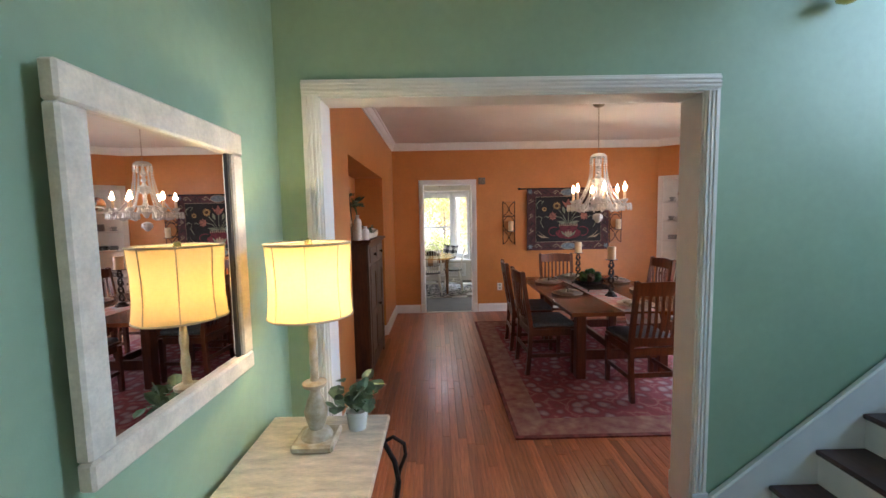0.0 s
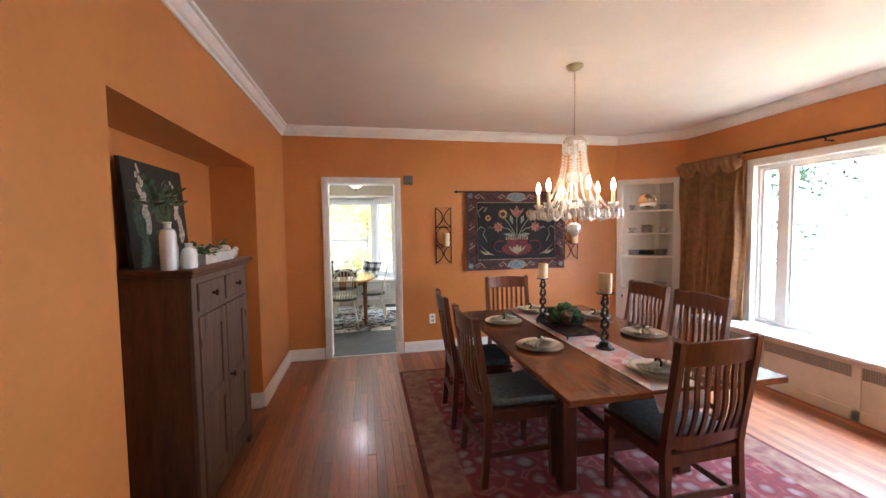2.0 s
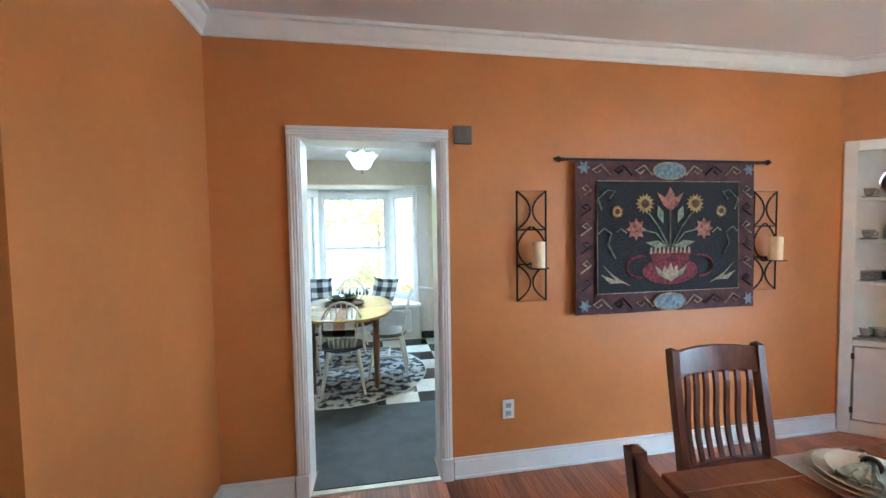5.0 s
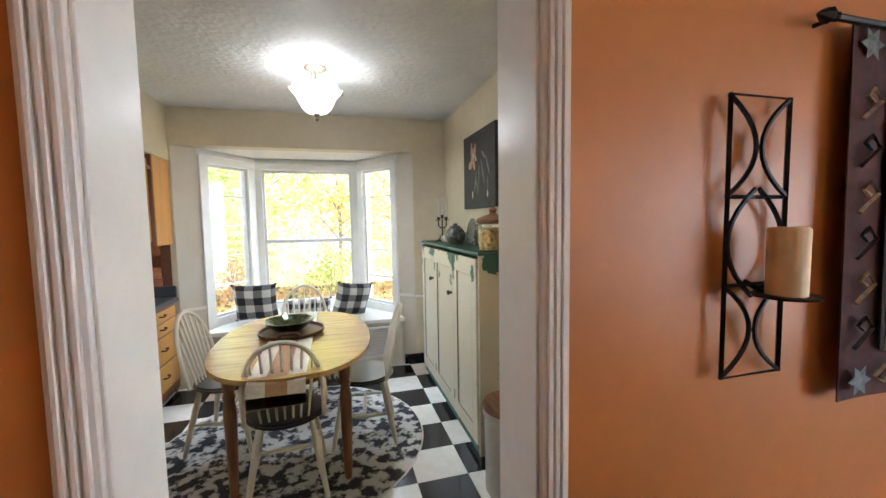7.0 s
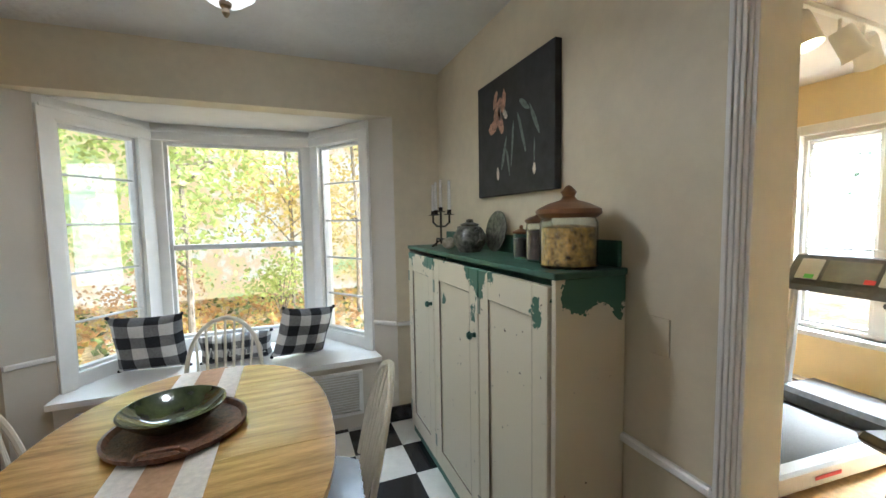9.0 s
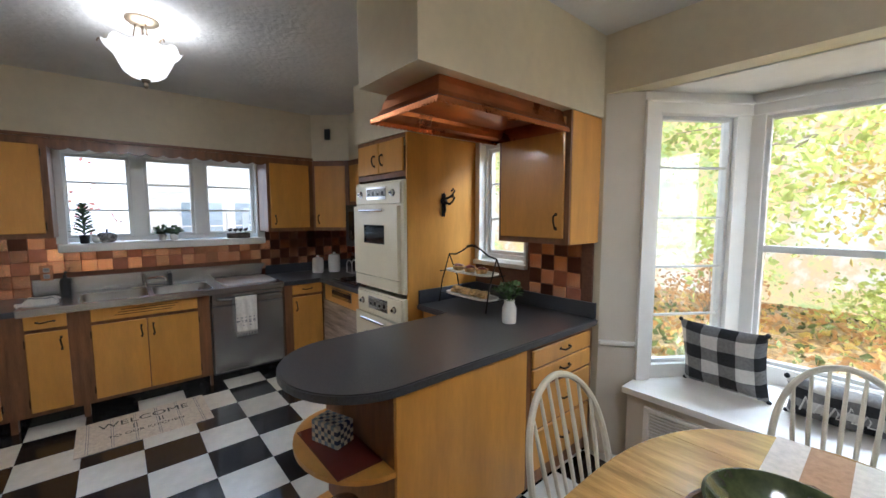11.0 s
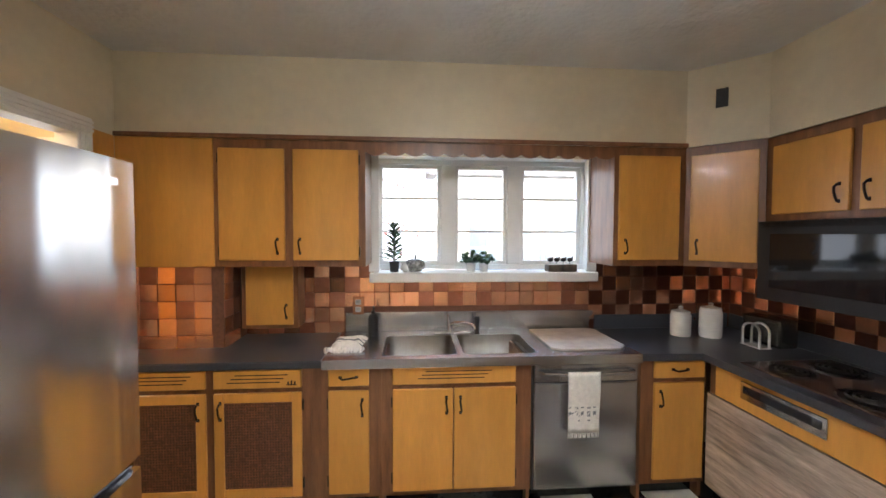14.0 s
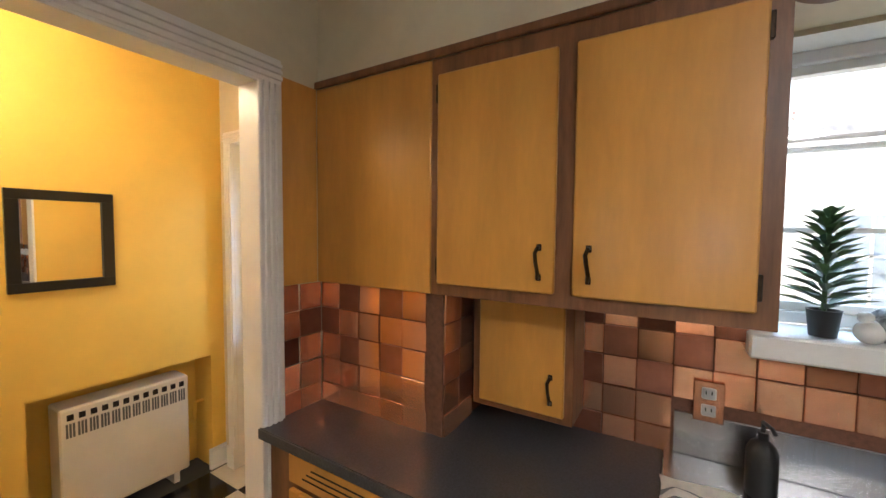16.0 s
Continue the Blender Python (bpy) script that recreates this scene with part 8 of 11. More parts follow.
# ---- peninsula ----
t = thing("peninsula", "honey maple peninsula cabinet with drawers and rounded end shelves", "cabinet", (-1.35, 8.7, 0))
PX0, PX1 = -1.66, -1.005
part("body", one(PX0, PX1 - 0.02, 8.02, 9.45, 0.10, CT - 0.041), FRAMEW, t)
part("toe_kick", one(PX0 + 0.06, PX1 - 0.07, 8.02, 9.45, 0, 0.099), BLACKT, t)
part("back_panel", one(PX1 - 0.02, PX1, 8.0, 8.80, 0.04, CT - 0.041, bev=0.002), MAPLE, t)
part("stile", one(PX1 - 0.02, PX1 - 0.001, 8.80, 9.45, 0.04, CT - 0.041), FRAMEW, t)
for za, zb in ((0.70, 0.795), (0.59, 0.69), (0.36, 0.575), (0.13, 0.345)):
    d = part("drawer", one(PX1 - 0.0005, PX1 + 0.017, 8.835, 9.40, za, zb, bev=0.004), MAPLE, t)
    pull(d, west_m(PX1 + 0.017, 9.12, (za + zb) / 2 + 0.01), 0.085)
part("end_panel", one(PX0, PX1 - 0.02, 8.0, 8.0195, 0.04, CT - 0.041), FRAMEW, t)
for z in (0.51, 0.06):
    bm = B()
    prism(bm, [(PX0, 7.999)] + [(x, y) for x, y in arc(-1.335, 7.999, 0.325, 0.26, 180, 360, 16)][1:-1] + [(PX1 - 0.005, 7.999)], z - 0.022, z)
    part("rounded_shelf", bm, MAPLE, t)
bm = B()
out = [(PX1 + 0.03, 9.455), (-2.02, 9.455), (-2.02, 8.85), (-1.70, 8.85), (-1.70, 8.02)] + arc(-1.342, 8.02, 0.358, 0.335, 180, 360, 22)[1:]
prism(bm, out, CT - 0.04, CT)
bmesh.ops.recalc_face_normals(bm, faces=bm.faces)
bmesh.ops.bevel(bm, geom=[e for e in bm.edges if abs(e.verts[0].co.z - e.verts[1].co.z) < 0.001], offset=0.006, segments=2, affect='EDGES')
tagged(part("peninsula_worktop", bm, SLATE), "charcoal laminate peninsula worktop with a rounded end", "worktop")
bm = B()
box(bm, -2.018, -0.985, 9.432, 9.456, CT, CT + 0.10, 0.003)
box(bm, -2.018, -1.998, 8.86, 9.432, CT, CT + 0.10, 0.003)
tagged(part("peninsula_upstand", bm, SLATE), "charcoal laminate upstand behind the peninsula", "worktop")
t = thing("base_cabinet", "honey maple cabinet below the window worktop", "cabinet", (-1.85, 9.1, 0), "maple base cabinets")
part("body", one(-2.02, -1.661, 8.90, 9.45, 0.10, CT - 0.041), FRAMEW, t)
part("door", one(-1.99, -1.68, 8.882, 8.8995, 0.13, 0.69, bev=0.004), MAPLE, t)
d = part("drawer", one(-1.99, -1.68, 8.882, 8.8995, 0.715, 0.81, bev=0.004), MAPLE, t)
pull(d, south_m(-1.83, 8.882, 0.765), 0.085)
t = thing("wall_cabinet", "honey maple wall cabinet beside the narrow window", "cabinet", (-1.22, 9.3, 1.33), "maple wall cabinets")
part("body", one(-1.498, -0.99, 9.148, 9.455, 1.33, 2.063, bev=0.002), MAPLE, t)
part("front_frame", one(-1.498, -0.992, 9.13, 9.1475, 1.33, 2.063, bev=0.001), FRAMEW, t)
d = part("door", one(-1.47, -1.02, 9.112, 9.1295, 1.365, 2.03, bev=0.004), MAPLE, t)
pull(d, south_m(-1.06, 9.112, 1.46, True), 0.08)
# copper range hood over the peninsula
t = thing("range_hood", "flared copper hood with a scalloped rim over the peninsula", "range hood", (-1.28, 8.65, 1.93))
hx0, hx1, hy0, hy1 = -1.505, -0.99, 8.20, 9.11
bm = B()
prof = [(0.0, 1.962), (0.35, 1.975), (0.6, 1.998), (0.72, 2.03), (1.0, 2.064)]
rows = []
for i, (o, z) in enumerate([(0.0, 1.948)] + prof):
    rows.append([bm.verts.new(p) for p in ((hx0 + o * 0.085, hy0 + o * 0.05, z), (hx1 - o * 0.055, hy0 + o * 0.05, z), (hx1 - o * 0.055, hy1, z), (hx0 + o * 0.085, hy1, z))])
for a, b in zip(rows, rows[1:]):
    for i in range(4):
        bm.faces.new((a[i], a[(i + 1) % 4], b[(i + 1) % 4], b[i]))
o = part("canopy", bm, COPPER, t)
o.modifiers.new("thickness", 'SOLIDIFY').thickness = 0.004
bm = B()
box(bm, hx0 + 0.05, hx1 - 0.05, hy0 + 0.05, hy1 - 0.04, 2.015, 2.02)
part("filter_plate", bm, COPPER, t)


def scallop(p, q, n):
    bm = B()
    p, q = Vector(p), Vector(q)
    d = q - p
    nrm = Vector((d.y, -d.x, 0)).normalized() * 0.004
    for k in range(n):
        a, b = p + d * (k / n), p + d * ((k + 1) / n)
        pts = [a, b] + [b + (a - b) * (0.5 - 0.5 * math.cos(math.pi * j / 6)) - Vector((0, 0, 0.014 * math.sin(math.pi * j / 6))) for j in range(7)][1:-1]
        f1 = [bm.verts.new(v - nrm) for v in pts]
        f2 = [bm.verts.new(v + nrm) for v in pts]
        bm.faces.new(f1)
        bm.faces.new(f2[::-1])
        for i in range(len(pts)):
            j = (i + 1) % len(pts)
            bm.faces.new((f1[i], f2[i], f2[j], f1[j]))
    bmesh.ops.recalc_face_normals(bm, faces=bm.faces)
    return bm


for p, q, n in (((hx0, hy0, 1.950), (hx1, hy0, 1.950), 26), ((hx1, hy0, 1.950), (hx1, hy1, 1.950), 38), ((hx0, hy1, 1.950), (hx0, hy0, 1.950), 38)):
    part("scalloped_trim", scallop(p, q, n), COPPER, t)

# ---- refrigerator ----
t = thing("refrigerator", "stainless steel French-door refrigerator with a water dispenser", "refrigerator", (-2.31, 6.06, 0))
FX0, FX1, FY = -2.80, -1.895, 6.33
part("cabinet", one(FX0 + 0.004, FX1 - 0.004, 5.765, FY - 0.075, 0.02, 1.715, bev=0.006), STEELD, t)
part("top_hinge_cover", one(FX0 + 0.02, FX1 - 0.02, FY - 0.16, FY - 0.08, 1.7155, 1.742, bev=0.004), STEELD, t)


def fdoor(name, x0, x1, z0, z1, n=8):
    """A door with a gently bowed steel front."""
    bm = B()
    prev = None
    xm, w = (x0 + x1) / 2, (x1 - x0) / 2
    for k in range(n + 1):
        u = -1 + 2 * k / n
        y = FY - 0.014 * abs(u) ** 3
        q = [bm.verts.new((xm + u * w, yy, z)) for yy, z in ((FY - 0.07, z0), (y, z0 + 0.004), (y, z1 - 0.004), (FY - 0.07, z1))]
        if prev:
            for i in range(4):
                bm.faces.new((prev[i], prev[(i + 1) % 4], q[(i + 1) % 4], q[i]))
        else:
            bm.faces.new(q)
        prev = q
    bm.faces.new(prev[::-1])
    bmesh.ops.recalc_face_normals(bm, faces=bm.faces)
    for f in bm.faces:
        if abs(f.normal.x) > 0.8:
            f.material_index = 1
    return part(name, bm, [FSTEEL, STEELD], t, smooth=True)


xm = -2.316
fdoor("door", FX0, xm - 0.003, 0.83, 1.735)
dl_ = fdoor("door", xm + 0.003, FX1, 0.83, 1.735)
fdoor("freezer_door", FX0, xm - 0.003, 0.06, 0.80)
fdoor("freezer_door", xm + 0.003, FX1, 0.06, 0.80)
part("pocket_handle", one(FX0 + 0.01, FX1 - 0.01, FY - 0.055, FY - 0.03, 0.802, 0.828), BLACKG, t)
DSIL = mat("dispenser_silver", (0.58, 0.58, 0.56), 0.3, 0.7)
bm = B()
for a in ((-2.275, -1.925, 1.165, 1.20), (-2.275, -1.925, 0.845, 0.88), (-2.275, -2.25, 0.88, 1.165), (-1.95, -1.925, 0.88, 1.165)):
    box(bm, a[0], a[1], FY - 0.006, FY + 0.006, a[2], a[3], 0.002)
dd = part("dispenser_frame", bm, DSIL, t)
part("dispenser_recess", one(-2.25, -1.95, FY - 0.004, FY + 0.001, 0.88, 1.165), mat("grey_recess", (0.30, 0.29, 0.26), 0.35, 0.4, var=0.3, scale=5), dd)
part("dispenser_tray", one(-2.25, -1.95, FY + 0.001, FY + 0.02, 0.88, 0.90, bev=0.002), mat("dark_tray", (0.05, 0.05, 0.05), 0.4), dd)
bm = B()
lathe(bm, [(0.0, 1.10), (0.03, 1.10), (0.034, 1.13), (0.034, 1.165), (0, 1.165)], (-2.12, FY + 0.014, 0), 14)
part("spout", bm, CHROME, dd, smooth=True)
part("paddle", one(-2.14, -2.10, FY + 0.002, FY + 0.012, 0.93, 1.09, bev=0.004), DSIL, dd)
part("badge", one(-2.72, -2.68, FY - 0.006, FY - 0.001, 1.655, 1.675), CHROME, t)
t = thing("wicker_basket", "honey-coloured wicker basket with a handle on the refrigerator", "basket", (-2.15, 6.05, 1.742))
WICK = mat("honey_wicker", (0.55, 0.27, 0.075), 0.5, var=0.3, scale=20, bump=0.5, bscale=60, per_object=0.15)
WICKR = mat("red_stained_wicker", (0.22, 0.04, 0.02), 0.5, var=0.3, scale=20)
zb = 1.7425
rx, ry = 0.25, 0.17
for k in range(9):
    bm = B()
    s = 0.86 + 0.14 * k / 8
    n = 60
    tube(bm, [(-2.17 + rx * s * math.copysign(abs(math.cos(a)) ** 0.5, math.cos(a)) + 0.004 * math.sin(n * a / 2 + math.pi * (k % 2)), 6.07 + ry * s * math.copysign(abs(math.sin(a)) ** 0.5, math.sin(a)) + 0.004 * math.sin(n * a / 2 + math.pi * (k % 2)), zb + 0.012 + k * 0.024) for a in (2 * math.pi * i / n for i in range(n))], [0.0125] * n, 6, closed=True)
    part("weave_band", bm, WICKR if k == 5 else WICK, t, smooth=True)
bm = B()
n = 48
tube(bm, [(-2.17 + 1.03 * rx * math.copysign(abs(math.cos(a)) ** 0.5, math.cos(a)), 6.07 + 1.03 * ry * math.copysign(abs(math.sin(a)) ** 0.5, math.sin(a)), zb + 0.225) for a in (2 * math.pi * i / n for i in range(n))], 0.013, 6, closed=True)
part("rim", bm, WICKR, t, smooth=True)
for s in (-1, 1):
    bm = B()
    tube(bm, [(-2.17 + s * 0.16, 6.07 + ry * 1.02, zb + 0.21), (-2.17 + s * 0.15, 6.07 + ry * 1.12, zb + 0.12), (-2.17 + s * 0.25, 6.07 + ry * 1.0, zb + 0.05), (-2.17 + s * 0.27, 6.07 + ry * 0.6, zb + 0.16)], 0.011, 6)
    part("handle", bm, WICK, t, smooth=True)
part("bottom", one(-2.38, -1.96, 5.94, 6.20, zb, zb + 0.012), WICK, t)
t = thing("paper_packet", "blue and white packet in the wicker basket", "packet", (-2.1, 6.1, 1.95))
bm = B()
obox(bm, pose(-2.12, 6.10, 1.965, 20, 30, 25), 0.12, 0.09, 0.07, 0.01)
part("packet", bm, mat("blue_paper", (0.10, 0.24, 0.36), 0.6, var=0.5, scale=30), t)
bm = B()
ball(bm, (-1.97, 6.10, 1.955), 0.06, sz=0.8, sub=3, jit=0.5)
part("crumpled_bag", bm, mat("white_paper", (0.70, 0.70, 0.72), 0.7), t)
t = thing("chime_pipes", "three polished brass door chime pipes on the wall", "door chime", (-2.7, 5.75, 2.3))
for k, (x, l) in enumerate(((-2.80, 0.26), (-2.73, 0.30), (-2.655, 0.22))):
    bm = B()
    lathe(bm, [(0, 2.46 - l), (0.03, 2.46 - l), (0.03, 2.44 + 0.01 * k), (0, 2.44 + 0.01 * k)], (x, 5.79, 0), 16)
    part("pipe", bm, BRASS, t, smooth=True)
part("back_plate", one(-2.79, -2.66, 5.751, 5.765, 2.28, 2.40), BRASS, t)
t = thing("wall_box", "white box with a black grille above the back hall doorway", "intercom", (-3.05, 5.5, 2.3))
part("case", one(-3.17, -2.97, 5.501, 5.53, 2.16, 2.36, bev=0.006), WHITE, t)
part("grille", one(-3.12, -3.02, 5.53, 5.534, 2.21, 2.31), BLACKG, t)

# ---- kitchen: small things on worktop and sill ----
bottle("plant_vase", "small white ribbed vase on the peninsula", "vase", -1.285, 8.99, CT, [(0, 0), (0.04, 0), (0.043, 0.01), (0.043, 0.09), (0.034, 0.11), (0.03, 0.125), (0.034, 0.135), (0.03, 0.135), (0, 0.12)], CERAM)
t = thing("rosemary_sprigs", "bushy green sprigs standing in the white vase", "plant", (-1.285, 8.99, CT + 0.13))
bm = B()
rnd = random.Random(31)
for k in range(22):
    a, b = rnd.random() * 6.28, rnd.uniform(0.3, 1.2)
    d = Vector((math.cos(a) * math.cos(b), math.sin(a) * math.cos(b), math.sin(b)))
    leaves(bm, Vector((-1.285, 8.99, CT + 0.14)) + d * 0.07, 9, 0.055, 0.028, 0.6, rnd)
part("foliage", bm, LEAF, t)
bm = B()
for k in range(9):
    a, b = rnd.random() * 6.28, rnd.uniform(0.4, 1.2)
    d = Vector((math.cos(a) * math.cos(b), math.sin(a) * math.cos(b), math.sin(b)))
    tube(bm, [Vector((-1.285, 8.99, CT + 0.12)), Vector((-1.285, 8.99, CT + 0.14)) + d * 0.10], 0.002, 5)
part("stem", bm, LEAF, t)
t = thing("tiered_server", "two-tier black wire server with white trays of tarts and pastries", "server", (-1.68, 9.1, CT))
bm = B()
for x in (-1.975, -1.505):
    tube(bm, [(x, 9.02, CT + 0.003), (x, 9.05, CT + 0.16), (x, 9.12, CT + 0.35)], 0.005, 6)
    tube(bm, [(x, 9.24, CT + 0.003), (x, 9.2, CT + 0.18), (x, 9.12, CT + 0.35)], 0.005, 6)
    for z in (0.066, 0.231):
        tube(bm, [(x, 9.03, CT + z), (x, 9.21, CT + z)], 0.004, 5)
tube(bm, [(-1.975, 9.12, CT + 0.35), (-1.90, 9.12, CT + 0.355), (-1.83, 9.12, CT + 0.385), (-1.77, 9.12, CT + 0.42), (-1.71, 9.12, CT + 0.425), (-1.65, 9.12, CT + 0.405), (-1.58, 9.12, CT + 0.365), (-1.505, 9.12, CT + 0.35)], 0.006, 6)
part("wire_frame", bm, IRON, t)
bm = B()
tube(bm, [(-1.78, 9.12, CT + 0.417), (-1.74, 9.12, CT + 0.427), (-1.70, 9.12, CT + 0.423)], 0.010, 8)
part("grip", bm, IRON, t, smooth=True)
for z in (0.07, 0.235):
    bm = B()
    out = [(-1.74 + 0.222 * math.copysign(abs(math.cos(q)) ** 0.6, math.cos(q)), 9.12 + 0.085 * math.copysign(abs(math.sin(q)) ** 0.6, math.sin(q))) for q in (2 * math.pi * k / 28 for k in range(28))]
    prism(bm, out, CT + z, CT + z + 0.006)
    tray = part("tray", bm, CERAM, t)
    bm = B()
    tube(bm, [(x, y, CT + z + 0.009) for x, y in out], 0.005, 6, closed=True)
    part("tray_rim", bm, CERAM, tray, smooth=True)
PAST = mat("golden_pastry", (0.55, 0.34, 0.13), 0.5, var=0.35, scale=30, bump=0.5, bscale=60)
for k in range(4):
    bm = B()
    ball(bm, (-1.87 + k * 0.085, 9.11, CT + 0.10), 0.048, sx=1.05, sy=0.8, sz=0.55, sub=3, jit=0.6)
    tagged(part("pastry", bm, PAST, smooth=True), "golden turnover pastry on the lower tray", "pastry", "pastries on the server")
for k in range(3):
    x = -1.87 + k * 0.115
    c = thing("berry_tart", "small red berry tart on the upper tray", "tart", (x, 9.12, CT + 0.2415), "tarts on the server")
    bm = B()
    lathe(bm, [(0, CT + 0.2415), (0.034, CT + 0.2415), (0.048, CT + 0.27), (0.043, CT + 0.273), (0, CT + 0.267)], (x, 9.12, 0), 18)
    part("crust", bm, PAST, c)
    bm = B()
    ball(bm, (x, 9.12, CT + 0.271), 0.035, sz=0.45, sub=2, jit=0.6)
    part("berries", bm, mat("red_berries", (0.16, 0.02, 0.025), 0.3, var=0.4, scale=60), c, smooth=True)
t = thing("serving_tray", "red lacquered tray on the rounded shelf", "tray", (-1.30, 7.88, 0.51))
bm = B()
box(bm, -1.52, -1.10, 7.80, 7.995, 0.5105, 0.518, 0.002)
part("tray", bm, mat("red_lacquer", (0.13, 0.025, 0.02), 0.12, var=0.1, coat=0.5), t)
t = thing("gingham_box", "blue and white checked box on a red tray", "box", (-1.36, 7.9, 0.52))
bm = B()
CHECK = [mat("white_card", (0.70, 0.68, 0.64), 0.6), mat("navy_card", (0.02, 0.05, 0.16), 0.6), mat("pale_blue_card", (0.25, 0.35, 0.5), 0.6)]
n = 0.019
R = pose(-1.36, 7.90, 0.519, 0, 0, 20)
for i in range(8):
    for j in range(5):
        for k in range(5):
            if i in (0, 7) or j in (0, 4) or k == 4:
                mi = 1 if (i % 2 and (j + k) % 2) else 0 if (i + j + k) % 2 else 2
                obox(bm, R @ pose((i - 3.5) * n, (j - 2) * n, (k + 0.5) * n), n, n, n, 0, mi)
o = part("checked_box", bm, CHECK, t)
t = thing("tin_jar", "silver tin jar on the lower rounded shelf", "jar", (-1.3, 7.88, 0.06))
bm = B()
lathe(bm, [(0, 0.0605), (0.07, 0.0605), (0.085, 0.09), (0.085, 0.2), (0.06, 0.24), (0.06, 0.26), (0.07, 0.265), (0.05, 0.275), (0, 0.28)], (-1.28, 7.90, 0), 22)
part("jar", bm, mat("aged_silver", (0.5, 0.45, 0.36), 0.25, 0.9, var=0.2, scale=20), t, smooth=True)
ZS = 1.265
potted("sill_plant", "spiky green plant in a black pot on the window sill", (-4.20, 7.03, ZS), 0.035, 0.07, 1, 0.01, 0.01, mat("black_plastic", (0.014, 0.014, 0.015), 0.5), LEAF, 6)
t = thing("dracaena_leaves", "upright stem of narrow spiky leaves", "plant", (-4.2, 7.03, ZS + 0.07))
bm = B()
rnd = random.Random(12)
for k in range(70):
    z = ZS + 0.07 + 0.24 * k / 70
    a = k * 2.4
    L = 0.10 * (1.15 - 0.55 * k / 70)
    p = Vector((-4.20, 7.03, z))
    d = Vector((math.cos(a), math.sin(a), 0.25 + 0.5 * k / 70)).normalized()
    s = d.cross(Vector((0, 0, 1))).normalized() * 0.015
    q = [p, p + d * L * 0.5 + s + Vector((0, 0, 0.01)), p + d * L, p + d * L * 0.5 - s + Vector((0, 0, 0.01))]
    bm.faces.new([bm.verts.new(v) for v in q])
part("leaves", bm, LEAF, t)
bm = B()
tube(bm, [(-4.20, 7.03, ZS + 0.05), (-4.20, 7.03, ZS + 0.3)], 0.006, 6)
part("stem", bm, LEAF, t)
for k, y in enumerate((7.555, 7.645)):
    potted("sill_herb", "bushy herb in a small white pot on the window sill", (-4.20, y, ZS), 0.034, 0.062, 170, 0.085, 0.032, CERAM, LEAF, 40 + k, 0.45, 0.0)
t = thing("gingham_pumpkin", "little black and white checked fabric pumpkin", "ornament", (-4.18, 7.17, ZS))
bm = B()
for k in range(8):
    a = 2 * math.pi * k / 8
    ball(bm, (-4.18 + 0.02 * math.cos(a), 7.17 + 0.03 * math.sin(a), ZS + 0.046), 0.04, sz=1.12, sub=2)
part("body", bm, mat("checked_fabric", (0.62, 0.61, 0.58), 0.9, var=0.9, scale=45, color2=(0.02, 0.02, 0.02)), t, smooth=True)
bm = B()
tube(bm, [(-4.18, 7.17, ZS + 0.08), (-4.18, 7.175, ZS + 0.12)], 0.007, 6)
part("stem", bm, IRON, t)
bm = B()
ball(bm, (-4.16, 7.105, ZS + 0.03), 0.03, sub=3)
ball(bm, (-4.155, 7.095, ZS + 0.065), 0.016, sub=2)
tagged(part("bird_figurine", bm, CERAM, smooth=True), "small white ceramic bird on the sill", "figurine")
t = thing("bird_planter", "wooden block with a row of small black iron birds", "ornament", (-4.2, 8.18, ZS))
part("block", one(-4.24, -4.15, 8.09, 8.29, ZS, ZS + 0.05, bev=0.003), mat("weathered_block", (0.14, 0.10, 0.07), 0.7, var=0.4, scale=10, bump=0.3), t)
for k in range(4):
    y = 8.115 + k * 0.047
    bm = B()
    ball(bm, (-4.195, y, ZS + 0.082), 0.016, sy=1.4, sub=2)
    ball(bm, (-4.195, y + 0.018, ZS + 0.096), 0.009, sub=1)
    tube(bm, [(-4.195, y, ZS + 0.05), (-4.195, y, ZS + 0.07)], 0.002, 4)
    part("bird", bm, IRON, t)
outlet("wall_outlet", west_m(-4.176, 6.79, 1.04) @ pose(0, 0, 0, 0, 0, 180), "copper outlet plate on the tiled wall", COPT)
outlet("wall_outlet", pose(-1.12, 9.452, 1.08), "copper outlet plate beside the narrow window", COPTD)

# kitchen mat with lettering
t = thing("kitchen_mat", "cream kitchen mat with dark lettering and striped lines", "mat", (-3.22, 7.33, 0))
MM = pose(-3.24, 7.32, 0.0, 0, 0, 91)
bm = B()
obox(bm, MM @ pose(0, 0, 0.0045), 0.76, 0.47, 0.008, 0.002)
part("pad", bm, BUFFT, t)
bm = B()
for k in range(6):
    for d in (-0.006, 0.006):
        obox(bm, MM @ pose(-0.32 + 0.128 * k + d, 0, 0.0088), 0.003, 0.46, 0.0006)
part("stripe", bm, GSTRIPE, t)


def lettering(text, size, m, material, parent):
    c = bpy.data.curves.new("lettering", 'FONT')
    c.body, c.size, c.align_x, c.extrude = text, size, 'CENTER', 0.0003
    o = bpy.data.objects.new("lettering", c)
    scene.collection.objects.link(o)
    me = bpy.data.meshes.new_from_object(o.evaluated_get(bpy.context.evaluated_depsgraph_get()))
    bpy.data.objects.remove(o)
    me.transform(m)
    me.materials.clear()
    me.materials.append(material)
    q = new("lettering", me)
    q.parent = parent
    q.matrix_parent_inverse = parent.matrix_basis.inverted()
    return q


